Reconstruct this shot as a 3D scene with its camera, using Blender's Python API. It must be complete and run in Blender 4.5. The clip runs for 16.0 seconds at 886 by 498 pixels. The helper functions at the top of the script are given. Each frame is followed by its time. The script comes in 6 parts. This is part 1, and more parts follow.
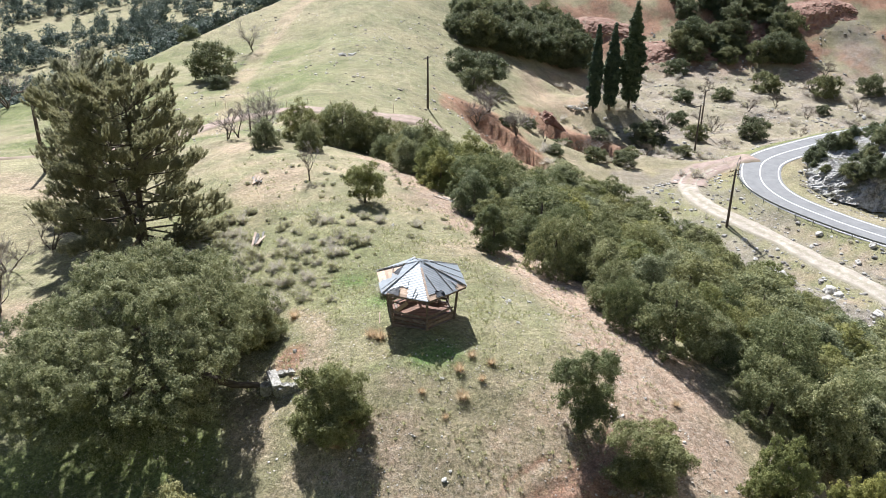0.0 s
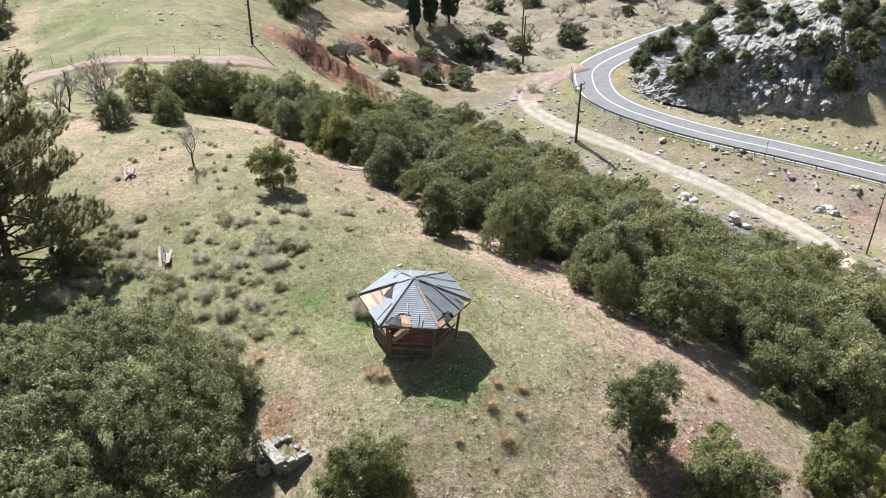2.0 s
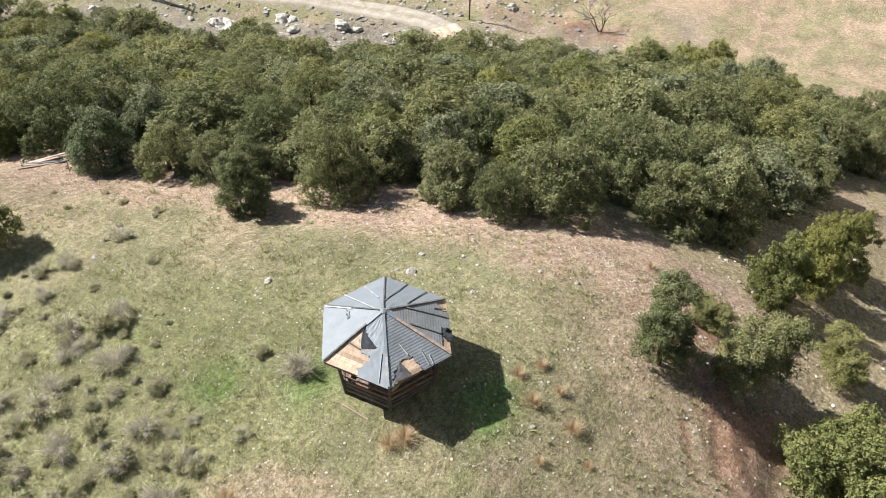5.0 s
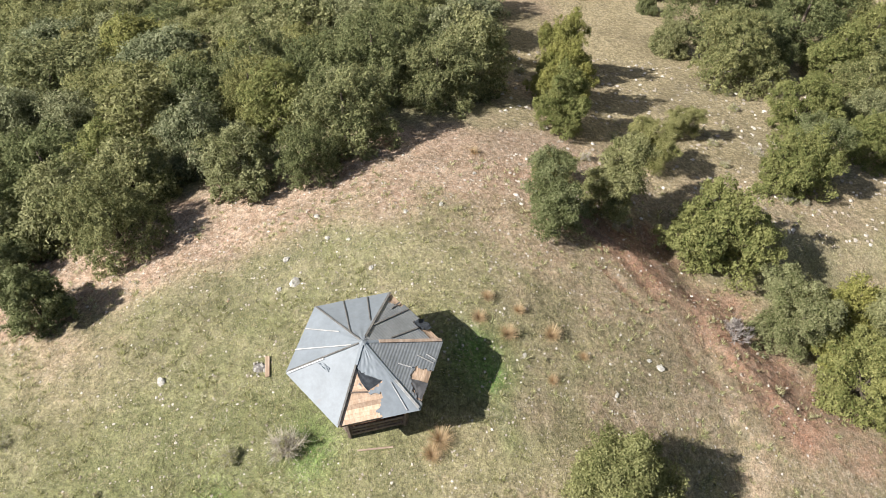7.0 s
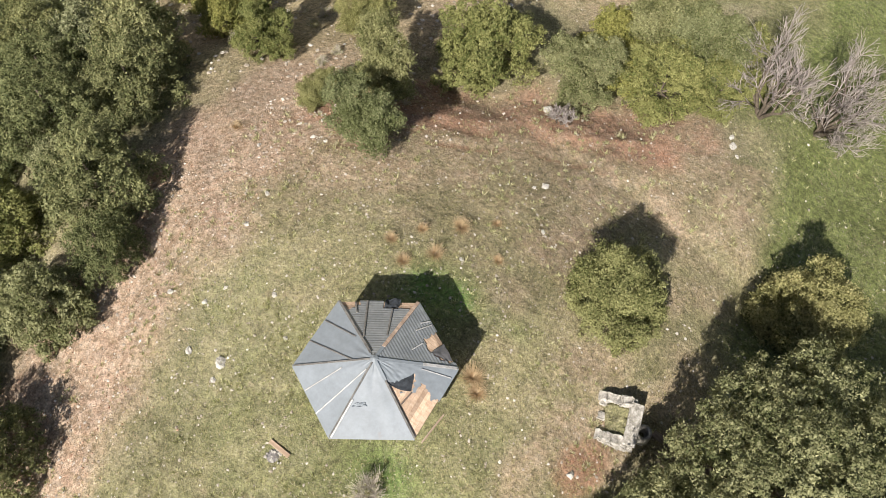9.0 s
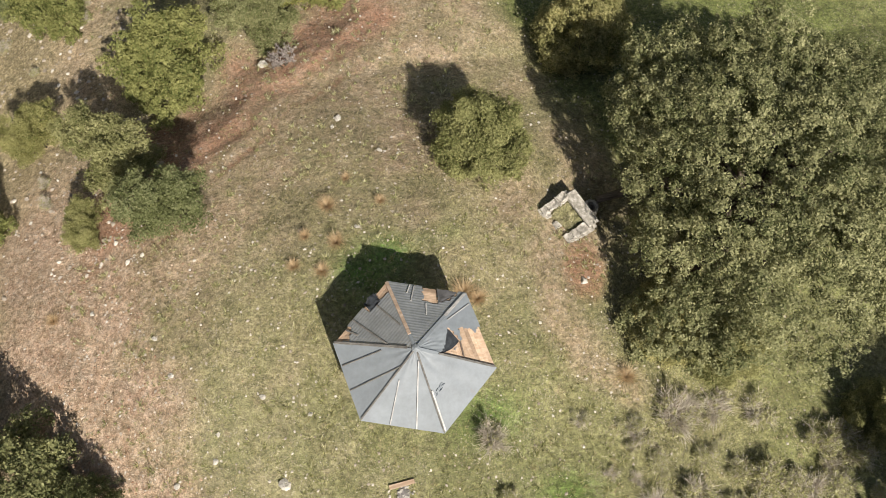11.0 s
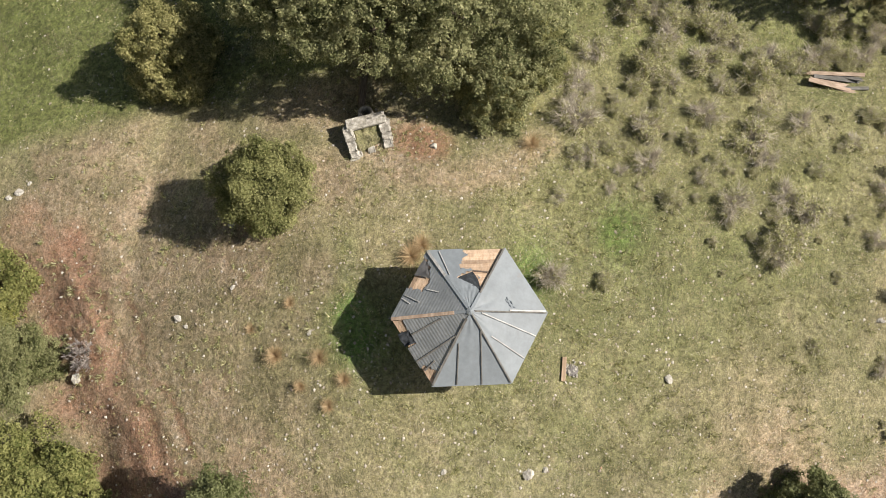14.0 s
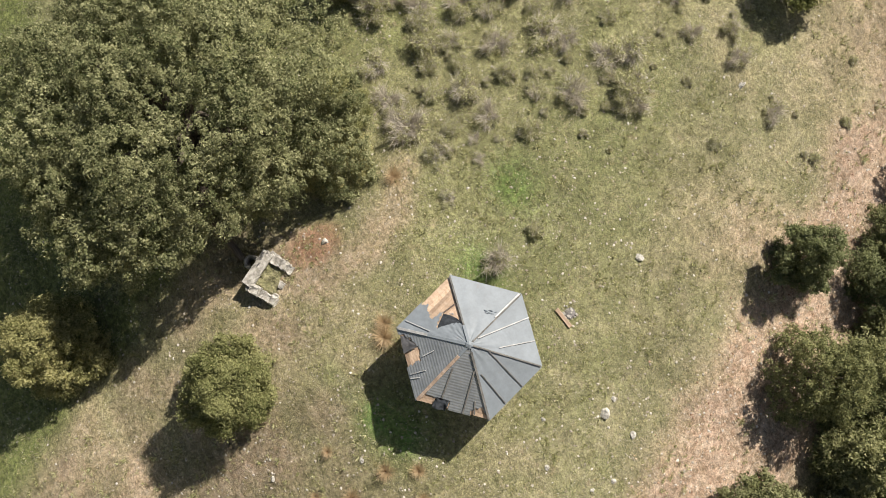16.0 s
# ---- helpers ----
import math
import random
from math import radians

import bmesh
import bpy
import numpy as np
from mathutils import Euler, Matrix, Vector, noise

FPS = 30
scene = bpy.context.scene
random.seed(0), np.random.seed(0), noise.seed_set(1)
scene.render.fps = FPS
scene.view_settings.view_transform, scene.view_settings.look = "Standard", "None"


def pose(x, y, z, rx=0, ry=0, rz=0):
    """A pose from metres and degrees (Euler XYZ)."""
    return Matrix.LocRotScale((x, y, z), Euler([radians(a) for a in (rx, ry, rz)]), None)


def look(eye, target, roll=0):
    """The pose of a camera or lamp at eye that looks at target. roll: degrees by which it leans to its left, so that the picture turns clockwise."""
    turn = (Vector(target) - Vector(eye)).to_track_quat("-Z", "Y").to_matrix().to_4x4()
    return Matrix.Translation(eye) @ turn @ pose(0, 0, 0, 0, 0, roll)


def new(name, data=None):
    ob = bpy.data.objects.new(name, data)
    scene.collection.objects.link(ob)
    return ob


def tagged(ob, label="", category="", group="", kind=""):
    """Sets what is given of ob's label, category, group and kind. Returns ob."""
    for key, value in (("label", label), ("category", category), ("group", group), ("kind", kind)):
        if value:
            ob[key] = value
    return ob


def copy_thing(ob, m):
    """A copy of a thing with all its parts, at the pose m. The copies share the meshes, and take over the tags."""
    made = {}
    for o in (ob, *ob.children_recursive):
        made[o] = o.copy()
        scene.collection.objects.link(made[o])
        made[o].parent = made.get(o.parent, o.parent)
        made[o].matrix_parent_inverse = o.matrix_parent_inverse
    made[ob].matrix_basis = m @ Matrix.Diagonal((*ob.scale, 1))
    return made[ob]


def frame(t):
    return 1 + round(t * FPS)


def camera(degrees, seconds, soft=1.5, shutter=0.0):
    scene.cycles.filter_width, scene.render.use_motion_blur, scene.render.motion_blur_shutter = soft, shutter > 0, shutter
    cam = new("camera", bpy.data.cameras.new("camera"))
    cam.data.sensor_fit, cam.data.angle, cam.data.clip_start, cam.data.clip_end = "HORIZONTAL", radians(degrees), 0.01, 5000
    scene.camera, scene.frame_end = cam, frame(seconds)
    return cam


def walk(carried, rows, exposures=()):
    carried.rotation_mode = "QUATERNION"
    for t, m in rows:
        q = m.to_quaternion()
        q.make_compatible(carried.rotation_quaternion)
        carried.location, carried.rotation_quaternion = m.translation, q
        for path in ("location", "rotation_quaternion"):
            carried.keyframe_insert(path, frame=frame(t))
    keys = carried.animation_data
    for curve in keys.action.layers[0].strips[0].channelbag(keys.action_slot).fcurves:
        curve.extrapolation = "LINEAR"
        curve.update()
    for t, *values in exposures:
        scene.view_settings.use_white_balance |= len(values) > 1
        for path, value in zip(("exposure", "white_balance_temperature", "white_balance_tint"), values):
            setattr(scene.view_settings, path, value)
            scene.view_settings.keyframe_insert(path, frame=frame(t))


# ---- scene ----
cam = camera(54.9, 16.0, 0.78)
PATH = [
    (0, (1.173, -38.808, 22.312), (1.171, -37.001, 21.457), 0.4),
    (0.5, (-0.947, -36.847, 22.519), (-0.852, -35.06, 21.626), 0.4),
    (1, (-3.058, -34.667, 22.812), (-2.838, -32.913, 21.877), 0.5),
    (1.5, (-5.048, -32.357, 23.052), (-4.694, -30.652, 22.069), 0.5),
    (2, (-6.903, -29.861, 23.269), (-6.452, -28.21, 22.234), 0.6),
    (2.5, (-8.645, -27.259, 23.465), (-8.104, -25.671, 22.376), 0.6),
    (3, (-10.219, -24.52, 23.554), (-9.583, -23.009, 22.408), 0.7),
    (3.5, (-11.646, -21.713, 23.588), (-10.872, -20.314, 22.386), 0.7),
    (3.7, (-12.149, -20.585, 23.63), (-11.314, -19.242, 22.405), 0.7),
    (5.8, (-14.266, -7.857, 25.51), (-13.04, -7.378, 24.004), 0.9),
    (6, (-14.24, -6.671, 25.582), (-13.005, -6.283, 24.056), 1.2),
    (6.5, (-13.794, -3.818, 25.779), (-12.571, -3.67, 24.203), 1.7),
    (7, (-13.013, -1.135, 25.976), (-11.846, -1.239, 24.355), 2.4),
    (7.5, (-11.754, 1.045, 26.259), (-10.692, 0.741, 24.592), 2.5),
    (8, (-10.337, 2.908, 26.488), (-9.413, 2.43, 24.78), 2.4),
    (8.5, (-8.597, 4.249, 26.681), (-7.846, 3.641, 24.93), 2.2),
    (9, (-6.724, 5.114, 26.837), (-6.152, 4.426, 25.049), 2.0),
    (9.2, (-6.093, 5.37, 26.846), (-5.587, 4.66, 25.046), 1.5),
    (9.9, (-3.550, 5.966, 27.067), (-3.314, 5.204, 25.233), 1.2),
    (10.6, (-0.967, 5.967, 27.363), (-0.991, 5.243, 25.499), 1.2),
    (11.3, (1.016, 5.21, 27.817), (0.823, 4.614, 25.917), -0.5),
    (11.5, (1.426, 4.871, 27.973), (1.194, 4.321, 26.064), -1.4),
    (12, (2.023, 3.819, 28.389), (1.734, 3.398, 26.455), -4.2),
    (12.5, (2.513, 2.902, 28.702), (2.196, 2.584, 26.753), -6.3),
    (13, (2.94, 2.011, 28.922), (2.606, 1.77, 26.965), -7.3),
    (13.5, (2.962, 1.016, 29.147), (2.621, 0.851, 27.184), -7.4),
    (14, (2.667, 0.202, 29.353), (2.326, 0.105, 27.384), -7.4),
    (14.5, (2.061, -0.337, 29.612), (1.736, -0.37, 27.639), -8.0),
    (15, (1.272, -0.754, 29.965), (0.978, -0.717, 27.987), -6.6),
    (15.5, (0.417, -0.721, 30.423), (0.171, -0.637, 28.44), -6.2),
    (16, (-0.067, -0.425, 30.904), (-0.285, -0.316, 28.918), -7.9),
]
# the clip begins hazier, brighter and a little bluer than it ends
LIGHTING = ((0, 1.07, 5900, 11), (3.5, 0.84, 6150, 10.5), (6.0, 0.86, 6400, 10.5), (9.0, 0.70, 6700, 11.5), (12.0, 0.53, 7100, 10.5), (16.0, 0.55, 6850, 10.5))
walk(cam, [(t, look(eye, target, roll)) for t, eye, target, roll in PATH], LIGHTING)

# ---- light ----
# The sun stands high behind the far end of the ridge; shadows fall towards the path's start.
SUN_TO = Vector((-0.262, 0.972, 1.0)).normalized()
world = bpy.data.worlds.new("sky")
scene.world = world
world.use_nodes = True
wn = world.node_tree
sky = wn.nodes.new("ShaderNodeTexSky")
sky.sky_type = "NISHITA"
sky.sun_disc = False
sky.sun_elevation = math.asin(SUN_TO.z)
sky.sun_rotation = math.atan2(SUN_TO.x, SUN_TO.y)
sky.dust_density = 1.5
wn.links.new(sky.outputs[0], wn.nodes["Background"].inputs[0])
wn.nodes["Background"].inputs[1].default_value = 0.055
sun_data = bpy.data.lights.new("sun", "SUN")
sun_data.energy, sun_data.angle, sun_data.color = 5.5, radians(0.6), (1.0, 0.955, 0.885)
sun = new("sun", sun_data)
sun.matrix_world = Matrix.Translation((0, 60, 80)) @ (-SUN_TO).to_track_quat("-Z", "Y").to_matrix().to_4x4()


# ---- materials ----
class Nodes:
    """A short way to write a node material."""

    def __init__(self, name, rough=0.8, metal=0.0, spec=0.3):
        self.mat = bpy.data.materials.new(name)
        self.mat.use_nodes = True
        self.t = self.mat.node_tree
        self.bsdf = self.t.nodes["Principled BSDF"]
        self.out = self.t.nodes["Material Output"]
        self.bsdf.inputs["Roughness"].default_value = rough
        self.bsdf.inputs["Metallic"].default_value = metal
        self.bsdf.inputs["Specular IOR Level"].default_value = spec
        self.place = self.n("ShaderNodeTexCoord").outputs["Object"]

    def n(self, kind):
        return self.t.nodes.new(kind)

    def set(self, socket, value):
        if hasattr(value, "links"):
            self.t.links.new(value, socket)
        else:
            socket.default_value = value

    def noise(self, scale, detail=4, rough=0.6, stretch=None, vec=None):
        v = vec or self.place
        if stretch:
            m = self.n("ShaderNodeMapping")
            m.inputs["Scale"].default_value = stretch
            self.set(m.inputs[0], v)
            v = m.outputs[0]
        x = self.n("ShaderNodeTexNoise")
        self.set(x.inputs["Vector"], v)
        x.inputs["Scale"].default_value, x.inputs["Detail"].default_value, x.inputs["Roughness"].default_value = scale, detail, rough
        return x.outputs["Fac"]

    def cells(self, scale, feature="F1", out="Distance", vec=None):
        x = self.n("ShaderNodeTexVoronoi")
        x.feature = feature
        self.set(x.inputs["Vector"], vec or self.place)
        x.inputs["Scale"].default_value = scale
        return x.outputs[out]

    def ramp(self, fac, *stops):
        x = self.n("ShaderNodeValToRGB")
        self.set(x.inputs[0], fac)
        while len(x.color_ramp.elements) < len(stops):
            x.color_ramp.elements.new(0.5)
        for e, (p, c) in zip(x.color_ramp.elements, stops):
            e.position = p
            e.color = (c, c, c, 1) if isinstance(c, (int, float)) else (*c, 1)
        return x.outputs[0]

    def mix(self, fac, a, b, blend="MIX"):
        x = self.n("ShaderNodeMix")
        x.data_type, x.blend_type = "RGBA", blend
        self.set(x.inputs[0], fac)
        for s, v in ((x.inputs[6], a), (x.inputs[7], b)):
            self.set(s, (*v, 1) if isinstance(v, tuple) and len(v) == 3 else v)
        return x.outputs[2]

    def math(self, op, a, b=0.0, clamp=False):
        x = self.n("ShaderNodeMath")
        x.operation, x.use_clamp = op, clamp
        self.set(x.inputs[0], a)
        self.set(x.inputs[1], b)
        return x.outputs[0]

    def attr(self, name):
        x = self.n("ShaderNodeAttribute")
        x.attribute_name = name
        return x.outputs["Fac"]

    def island(self):
        return self.n("ShaderNodeNewGeometry").outputs["Random Per Island"]

    def each(self):
        return self.n("ShaderNodeObjectInfo").outputs["Random"]

    def finish(self, colour, bump=None, strength=0.4, distance=0.02):
        self.set(self.bsdf.inputs["Base Color"], (*colour, 1) if isinstance(colour, tuple) else colour)
        if bump is not None:
            b = self.n("ShaderNodeBump")
            b.inputs["Strength"].default_value, b.inputs["Distance"].default_value = strength, distance
            self.set(b.inputs["Height"], bump)
            self.t.links.new(b.outputs[0], self.bsdf.inputs["Normal"])
        return self.mat


LEAF_TONE = (1.27, 1.24, 1.38)


def leaf_mat(name, dark, mid, light, glow=0.36, rough=0.62):
    """Leaves: each leaf and each tree has a shade of its own; some light passes through."""
    k = Nodes(name, rough, 0, 0.12)
    dark, mid, light = [(r * LEAF_TONE[0], g * LEAF_TONE[1], b * LEAF_TONE[2]) for r, g, b in (dark, mid, light)]
    leaf = k.ramp(k.island(), (0.0, dark), (0.5, mid), (1.0, light))
    patch = k.ramp(k.noise(0.9, 2), (0.38, dark), (0.62, light))
    c = k.mix(0.35, leaf, patch)
    tree = k.ramp(k.each(), (0.0, (0.74, 0.80, 0.76)), (0.5, (1.0, 1.0, 1.0)), (1.0, (1.13, 1.08, 0.90)))
    c = k.mix(1.0, c, tree, "MULTIPLY")
    k.finish(c)
    thin = k.n("ShaderNodeBsdfTranslucent")
    k.set(thin.inputs[0], c)
    both = k.n("ShaderNodeMixShader")
    both.inputs[0].default_value = glow
    k.t.links.new(k.bsdf.outputs[0], both.inputs[1])
    k.t.links.new(thin.outputs[0], both.inputs[2])
    k.t.links.new(both.outputs[0], k.out.inputs[0])
    return k.mat


def wood_mat(name, a, b, c, rough=0.8):
    k = Nodes(name, rough)
    g = k.noise(14, 5, 0.65, (0.12, 1, 1))
    col = k.ramp(g, (0.3, a), (0.52, b), (0.72, c))
    col = k.mix(1.0, col, k.ramp(k.each(), (0, 0.72), (1, 1.2)), "MULTIPLY")
    stain = k.ramp(k.noise(2.2, 3), (0.42, 0.6), (0.6, 1.0))
    return k.finish(k.mix(0.6, col, stain, "MULTIPLY"), g, 0.5, 0.01)


def stone_mat(name, a, b, c, scale=3.0, relief=0.08):
    k = Nodes(name, 0.9)
    g = k.noise(scale, 7, 0.65)
    f = k.noise(scale * 9, 4, 0.6)
    col = k.ramp(g, (0.3, a), (0.5, b), (0.68, c))
    lichen = k.ramp(k.noise(scale * 2.3, 4), (0.56, 0.0), (0.64, 0.55))
    col = k.mix(lichen, col, (0.30, 0.28, 0.20))
    col = k.mix(0.5, col, k.ramp(f, (0.3, 0.55), (0.7, 1.25)), "MULTIPLY")
    return k.finish(col, k.math("ADD", g, k.math("MULTIPLY", f, 0.35)), 0.8, relief)


def ground_mat():
    k = Nodes("hill_ground", 0.95, 0, 0.15)
    soil, lush, gravel, dry, red, fresh = [k.attr(a) for a in ("soil", "lush", "gravel", "dry", "red", "fresh")]
    broad, mid, fine, grain = k.noise(0.09, 4), k.noise(0.7, 5, 0.65), k.noise(5, 5, 0.7), k.noise(26, 3, 0.7)
    grass = k.ramp(mid, (0.28, (0.118, 0.122, 0.055)), (0.47, (0.182, 0.178, 0.094)), (0.70, (0.248, 0.224, 0.137)))
    green = k.ramp(fine, (0.3, (0.074, 0.100, 0.029)), (0.7, (0.162, 0.180, 0.066)))
    straw = k.ramp(fine, (0.3, (0.195, 0.165, 0.094)), (0.7, (0.36, 0.30, 0.188)))
    earth = k.ramp(k.noise(3.3, 6, 0.7), (0.3, (0.22, 0.138, 0.092)), (0.5, (0.362, 0.262, 0.192)), (0.7, (0.47, 0.375, 0.298)))
    clay = k.ramp(k.noise(1.1, 6, 0.7), (0.3, (0.16, 0.078, 0.048)), (0.55, (0.27, 0.145, 0.092)), (0.75, (0.37, 0.235, 0.165)))
    stones = k.ramp(k.noise(1.7, 7, 0.75), (0.3, (0.105, 0.092, 0.072)), (0.5, (0.20, 0.178, 0.146)), (0.72, (0.35, 0.325, 0.285)))
    c = k.mix(k.ramp(broad, (0.42, 0.0), (0.62, 0.45)), grass, straw)
    ragged = k.math("SUBTRACT", k.math("ADD", fine, mid), 1.0)

    def edge(a, gain=1.3):
        return k.math("ADD", k.math("MULTIPLY", a, 1.0), k.math("MULTIPLY", k.math("MULTIPLY", ragged, gain), k.math("MULTIPLY", a, k.math("SUBTRACT", 1.35, a))), True)
    c = k.mix(edge(dry), c, straw)
    c = k.mix(edge(lush), c, green)
    c = k.mix(edge(fresh, 2.0), c, k.ramp(fine, (0.3, (0.050, 0.125, 0.022)), (0.7, (0.125, 0.225, 0.055))))
    c = k.mix(edge(soil, 2.0), c, earth)
    c = k.mix(edge(red, 2.0), c, clay)
    c = k.mix(edge(gravel, 2.0), c, stones)
    # bare spots of earth between the blades, dark roots, and specks of pale pebble
    bare = k.ramp(k.noise(2.1, 6, 0.75), (0.58, 0.0), (0.67, 0.32))
    c = k.mix(bare, c, earth)
    c = k.mix(0.75, c, k.ramp(k.noise(0.24, 7, 0.72), (0.32, 0.55), (0.5, 1.0), (0.68, 1.25)), "MULTIPLY")
    c = k.mix(0.8, c, k.ramp(grain, (0.32, 0.38), (0.5, 1.0), (0.70, 1.55)), "MULTIPLY")
    c = k.mix(0.5, c, k.ramp(k.noise(70, 2, 0.6), (0.32, 0.55), (0.68, 1.45)), "MULTIPLY")
    c = k.mix(0.6, c, k.ramp(fine, (0.34, 0.50), (0.5, 1.0), (0.66, 1.42)), "MULTIPLY")
    c = k.mix(0.35, c, k.ramp(k.noise(2.3, 5, 0.7), (0.36, 0.58), (0.5, 1.0), (0.64, 1.36)), "MULTIPLY")
    c = k.mix(0.65, c, k.ramp(k.noise(11, 4, 0.65), (0.36, 0.52), (0.5, 1.0), (0.64, 1.4)), "MULTIPLY")
    some = k.ramp(k.noise(0.8, 4), (0.40, 0.25), (0.60, 1.0))
    warp = k.n("ShaderNodeTexNoise")
    k.set(warp.inputs["Vector"], k.place)
    warp.inputs["Scale"].default_value, warp.inputs["Detail"].default_value = 21, 3
    push = k.n("ShaderNodeVectorMath")
    push.operation = "MULTIPLY_ADD"
    k.set(push.inputs[0], warp.outputs["Color"])
    push.inputs[1].default_value = (0.11, 0.11, 0.11)
    k.set(push.inputs[2], k.place)
    for size, wide, chosen in ((6.5, 0.17, 0.66), (13.0, 0.27, 0.60), (30.0, 0.34, 0.55)):
        speck = k.ramp(k.cells(size, vec=push.outputs[0]), (wide * 0.75, 1.0), (wide, 0.0))
        tint = k.cells(size, "F1", "Color", push.outputs[0])
        lot = k.ramp(tint, (chosen, 0.0), (chosen + 0.04, 1.0))
        shade = k.ramp(tint, (chosen, (0.27, 0.225, 0.165)), (chosen + 0.12, (0.42, 0.37, 0.30)), (0.95, (0.60, 0.56, 0.49)))
        c = k.mix(k.math("MULTIPLY", k.math("MULTIPLY", speck, lot), k.math("MULTIPLY", some, 0.85)), c, shade)
    h = k.math("ADD", k.math("MULTIPLY", grain, 0.5), fine)
    return k.finish(c, h, 0.75, 0.09)


def road_mat():
    k = Nodes("asphalt", 0.85, 0, 0.3)
    c = k.ramp(k.noise(0.6, 5), (0.3, (0.150, 0.152, 0.155)), (0.7, (0.215, 0.215, 0.215)))
    c = k.mix(0.6, c, k.ramp(k.noise(40, 2), (0.3, 0.75), (0.7, 1.25)), "MULTIPLY")
    return k.finish(c, k.noise(60, 2), 0.3, 0.01)


def sheet_mat(name, a, b, rough=0.5, metal=0.2, streak=0.5):
    k = Nodes(name, rough, metal, 0.5)
    c = k.ramp(k.noise(1.6, 6, 0.65), (0.3, a), (0.7, b))
    c = k.mix(streak, c, k.ramp(k.noise(9, 5, 0.7), (0.3, 0.72), (0.7, 1.15)), "MULTIPLY")
    rust = k.ramp(k.noise(2.6, 6, 0.7), (0.63, 0.0), (0.72, 0.5))
    c = k.mix(k.math("MULTIPLY", rust, 0.35), c, (0.22, 0.13, 0.08))
    return k.finish(c, k.noise(5, 3), 0.15, 0.02)


def plain_mat(name, col, rough=0.7, metal=0.0, var=0.3, scale=6):
    k = Nodes(name, rough, metal)
    c = k.mix(1.0, (*col, 1), k.ramp(k.noise(scale, 5, 0.65), (0.3, 1 - var), (0.7, 1 + var)), "MULTIPLY")
    return k.finish(c, k.noise(scale * 5, 3), 0.25, 0.01)


def shades_mat(name, *stops, rough=0.9, thin=0.0):
    """Small loose pieces: each has a shade of its own."""
    k = Nodes(name, rough, 0, 0.2)
    n = len(stops) - 1
    c = k.ramp(k.island(), *[(i / n, s) for i, s in enumerate(stops)])
    c = k.mix(0.4, c, k.ramp(k.noise(11, 3), (0.3, 0.6), (0.7, 1.3)), "MULTIPLY")
    k.finish(c)
    if thin:
        pass_on, both = k.n("ShaderNodeBsdfTranslucent"), k.n("ShaderNodeMixShader")
        k.set(pass_on.inputs[0], c)
        both.inputs[0].default_value = thin
        k.t.links.new(k.bsdf.outputs[0], both.inputs[1])
        k.t.links.new(pass_on.outputs[0], both.inputs[2])
        k.t.links.new(both.outputs[0], k.out.inputs[0])
    return k.mat


GROUND, ASPHALT = ground_mat(), road_mat()
PAINT = plain_mat("road_paint", (0.72, 0.72, 0.70), 0.7, 0, 0.12)
OAK_LEAF = leaf_mat("holm_oak_leaves", (0.046, 0.060, 0.025), (0.142, 0.163, 0.072), (0.338, 0.350, 0.198), 0.42)
FOREST_LEAF = leaf_mat("scrub_oak_leaves", (0.050, 0.062, 0.025), (0.132, 0.148, 0.055), (0.278, 0.285, 0.130), 0.36)
YELLOW_LEAF = leaf_mat("yellow_green_leaves", (0.068, 0.086, 0.024), (0.160, 0.174, 0.054), (0.285, 0.286, 0.108))
YOUNG_LEAF = leaf_mat("olive_yellow_leaves", (0.090, 0.098, 0.032), (0.212, 0.210, 0.078), (0.385, 0.365, 0.165))
OLIVE_LEAF = leaf_mat("grey_green_leaves", (0.074, 0.086, 0.030), (0.165, 0.178, 0.070), (0.290, 0.294, 0.150), 0.38)
PINE_LEAF = leaf_mat("pine_needles", (0.100, 0.110, 0.064), (0.200, 0.210, 0.126), (0.345, 0.342, 0.22), 0.46)
# grey-blue tint stands for the distance haze over the far valley
HAZED_LEAF = leaf_mat("hazed_evergreen_leaves", (0.046, 0.062, 0.046), (0.092, 0.118, 0.090), (0.150, 0.172, 0.135), 0.3)
BUSH_LEAF = leaf_mat("dark_evergreen_leaves", (0.052, 0.066, 0.030), (0.110, 0.128, 0.058), (0.200, 0.208, 0.108), 0.40)
CYPRESS_LEAF = leaf_mat("cypress_scales", (0.026, 0.045, 0.026), (0.058, 0.086, 0.048), (0.112, 0.140, 0.078), 0.2)
BARK = wood_mat("bark", (0.055, 0.043, 0.032), (0.12, 0.098, 0.075), (0.21, 0.18, 0.145), 0.95)
TWIG = shades_mat("dry_twigs", (0.40, 0.36, 0.30), (0.58, 0.53, 0.46), (0.74, 0.69, 0.62), thin=0.4)
SHRUB = shades_mat("shrub_sprigs", (0.22, 0.240, 0.092), (0.36, 0.370, 0.170), (0.51, 0.495, 0.290), (0.66, 0.625, 0.450), thin=0.5)
STRAW = shades_mat("dry_grass", (0.44, 0.325, 0.195), (0.58, 0.455, 0.295), (0.72, 0.60, 0.425), thin=0.5)
BLADE = shades_mat("grass_blades", (0.16, 0.170, 0.070), (0.23, 0.225, 0.098), (0.32, 0.285, 0.145), (0.45, 0.385, 0.235), thin=0.35)
PEBBLE = shades_mat("pebbles", (0.24, 0.205, 0.165), (0.33, 0.29, 0.245), (0.42, 0.385, 0.34), (0.55, 0.52, 0.475))
RUBBLE = shades_mat("rubble_stone", (0.15, 0.135, 0.115), (0.23, 0.212, 0.19), (0.32, 0.305, 0.28), (0.44, 0.42, 0.39))
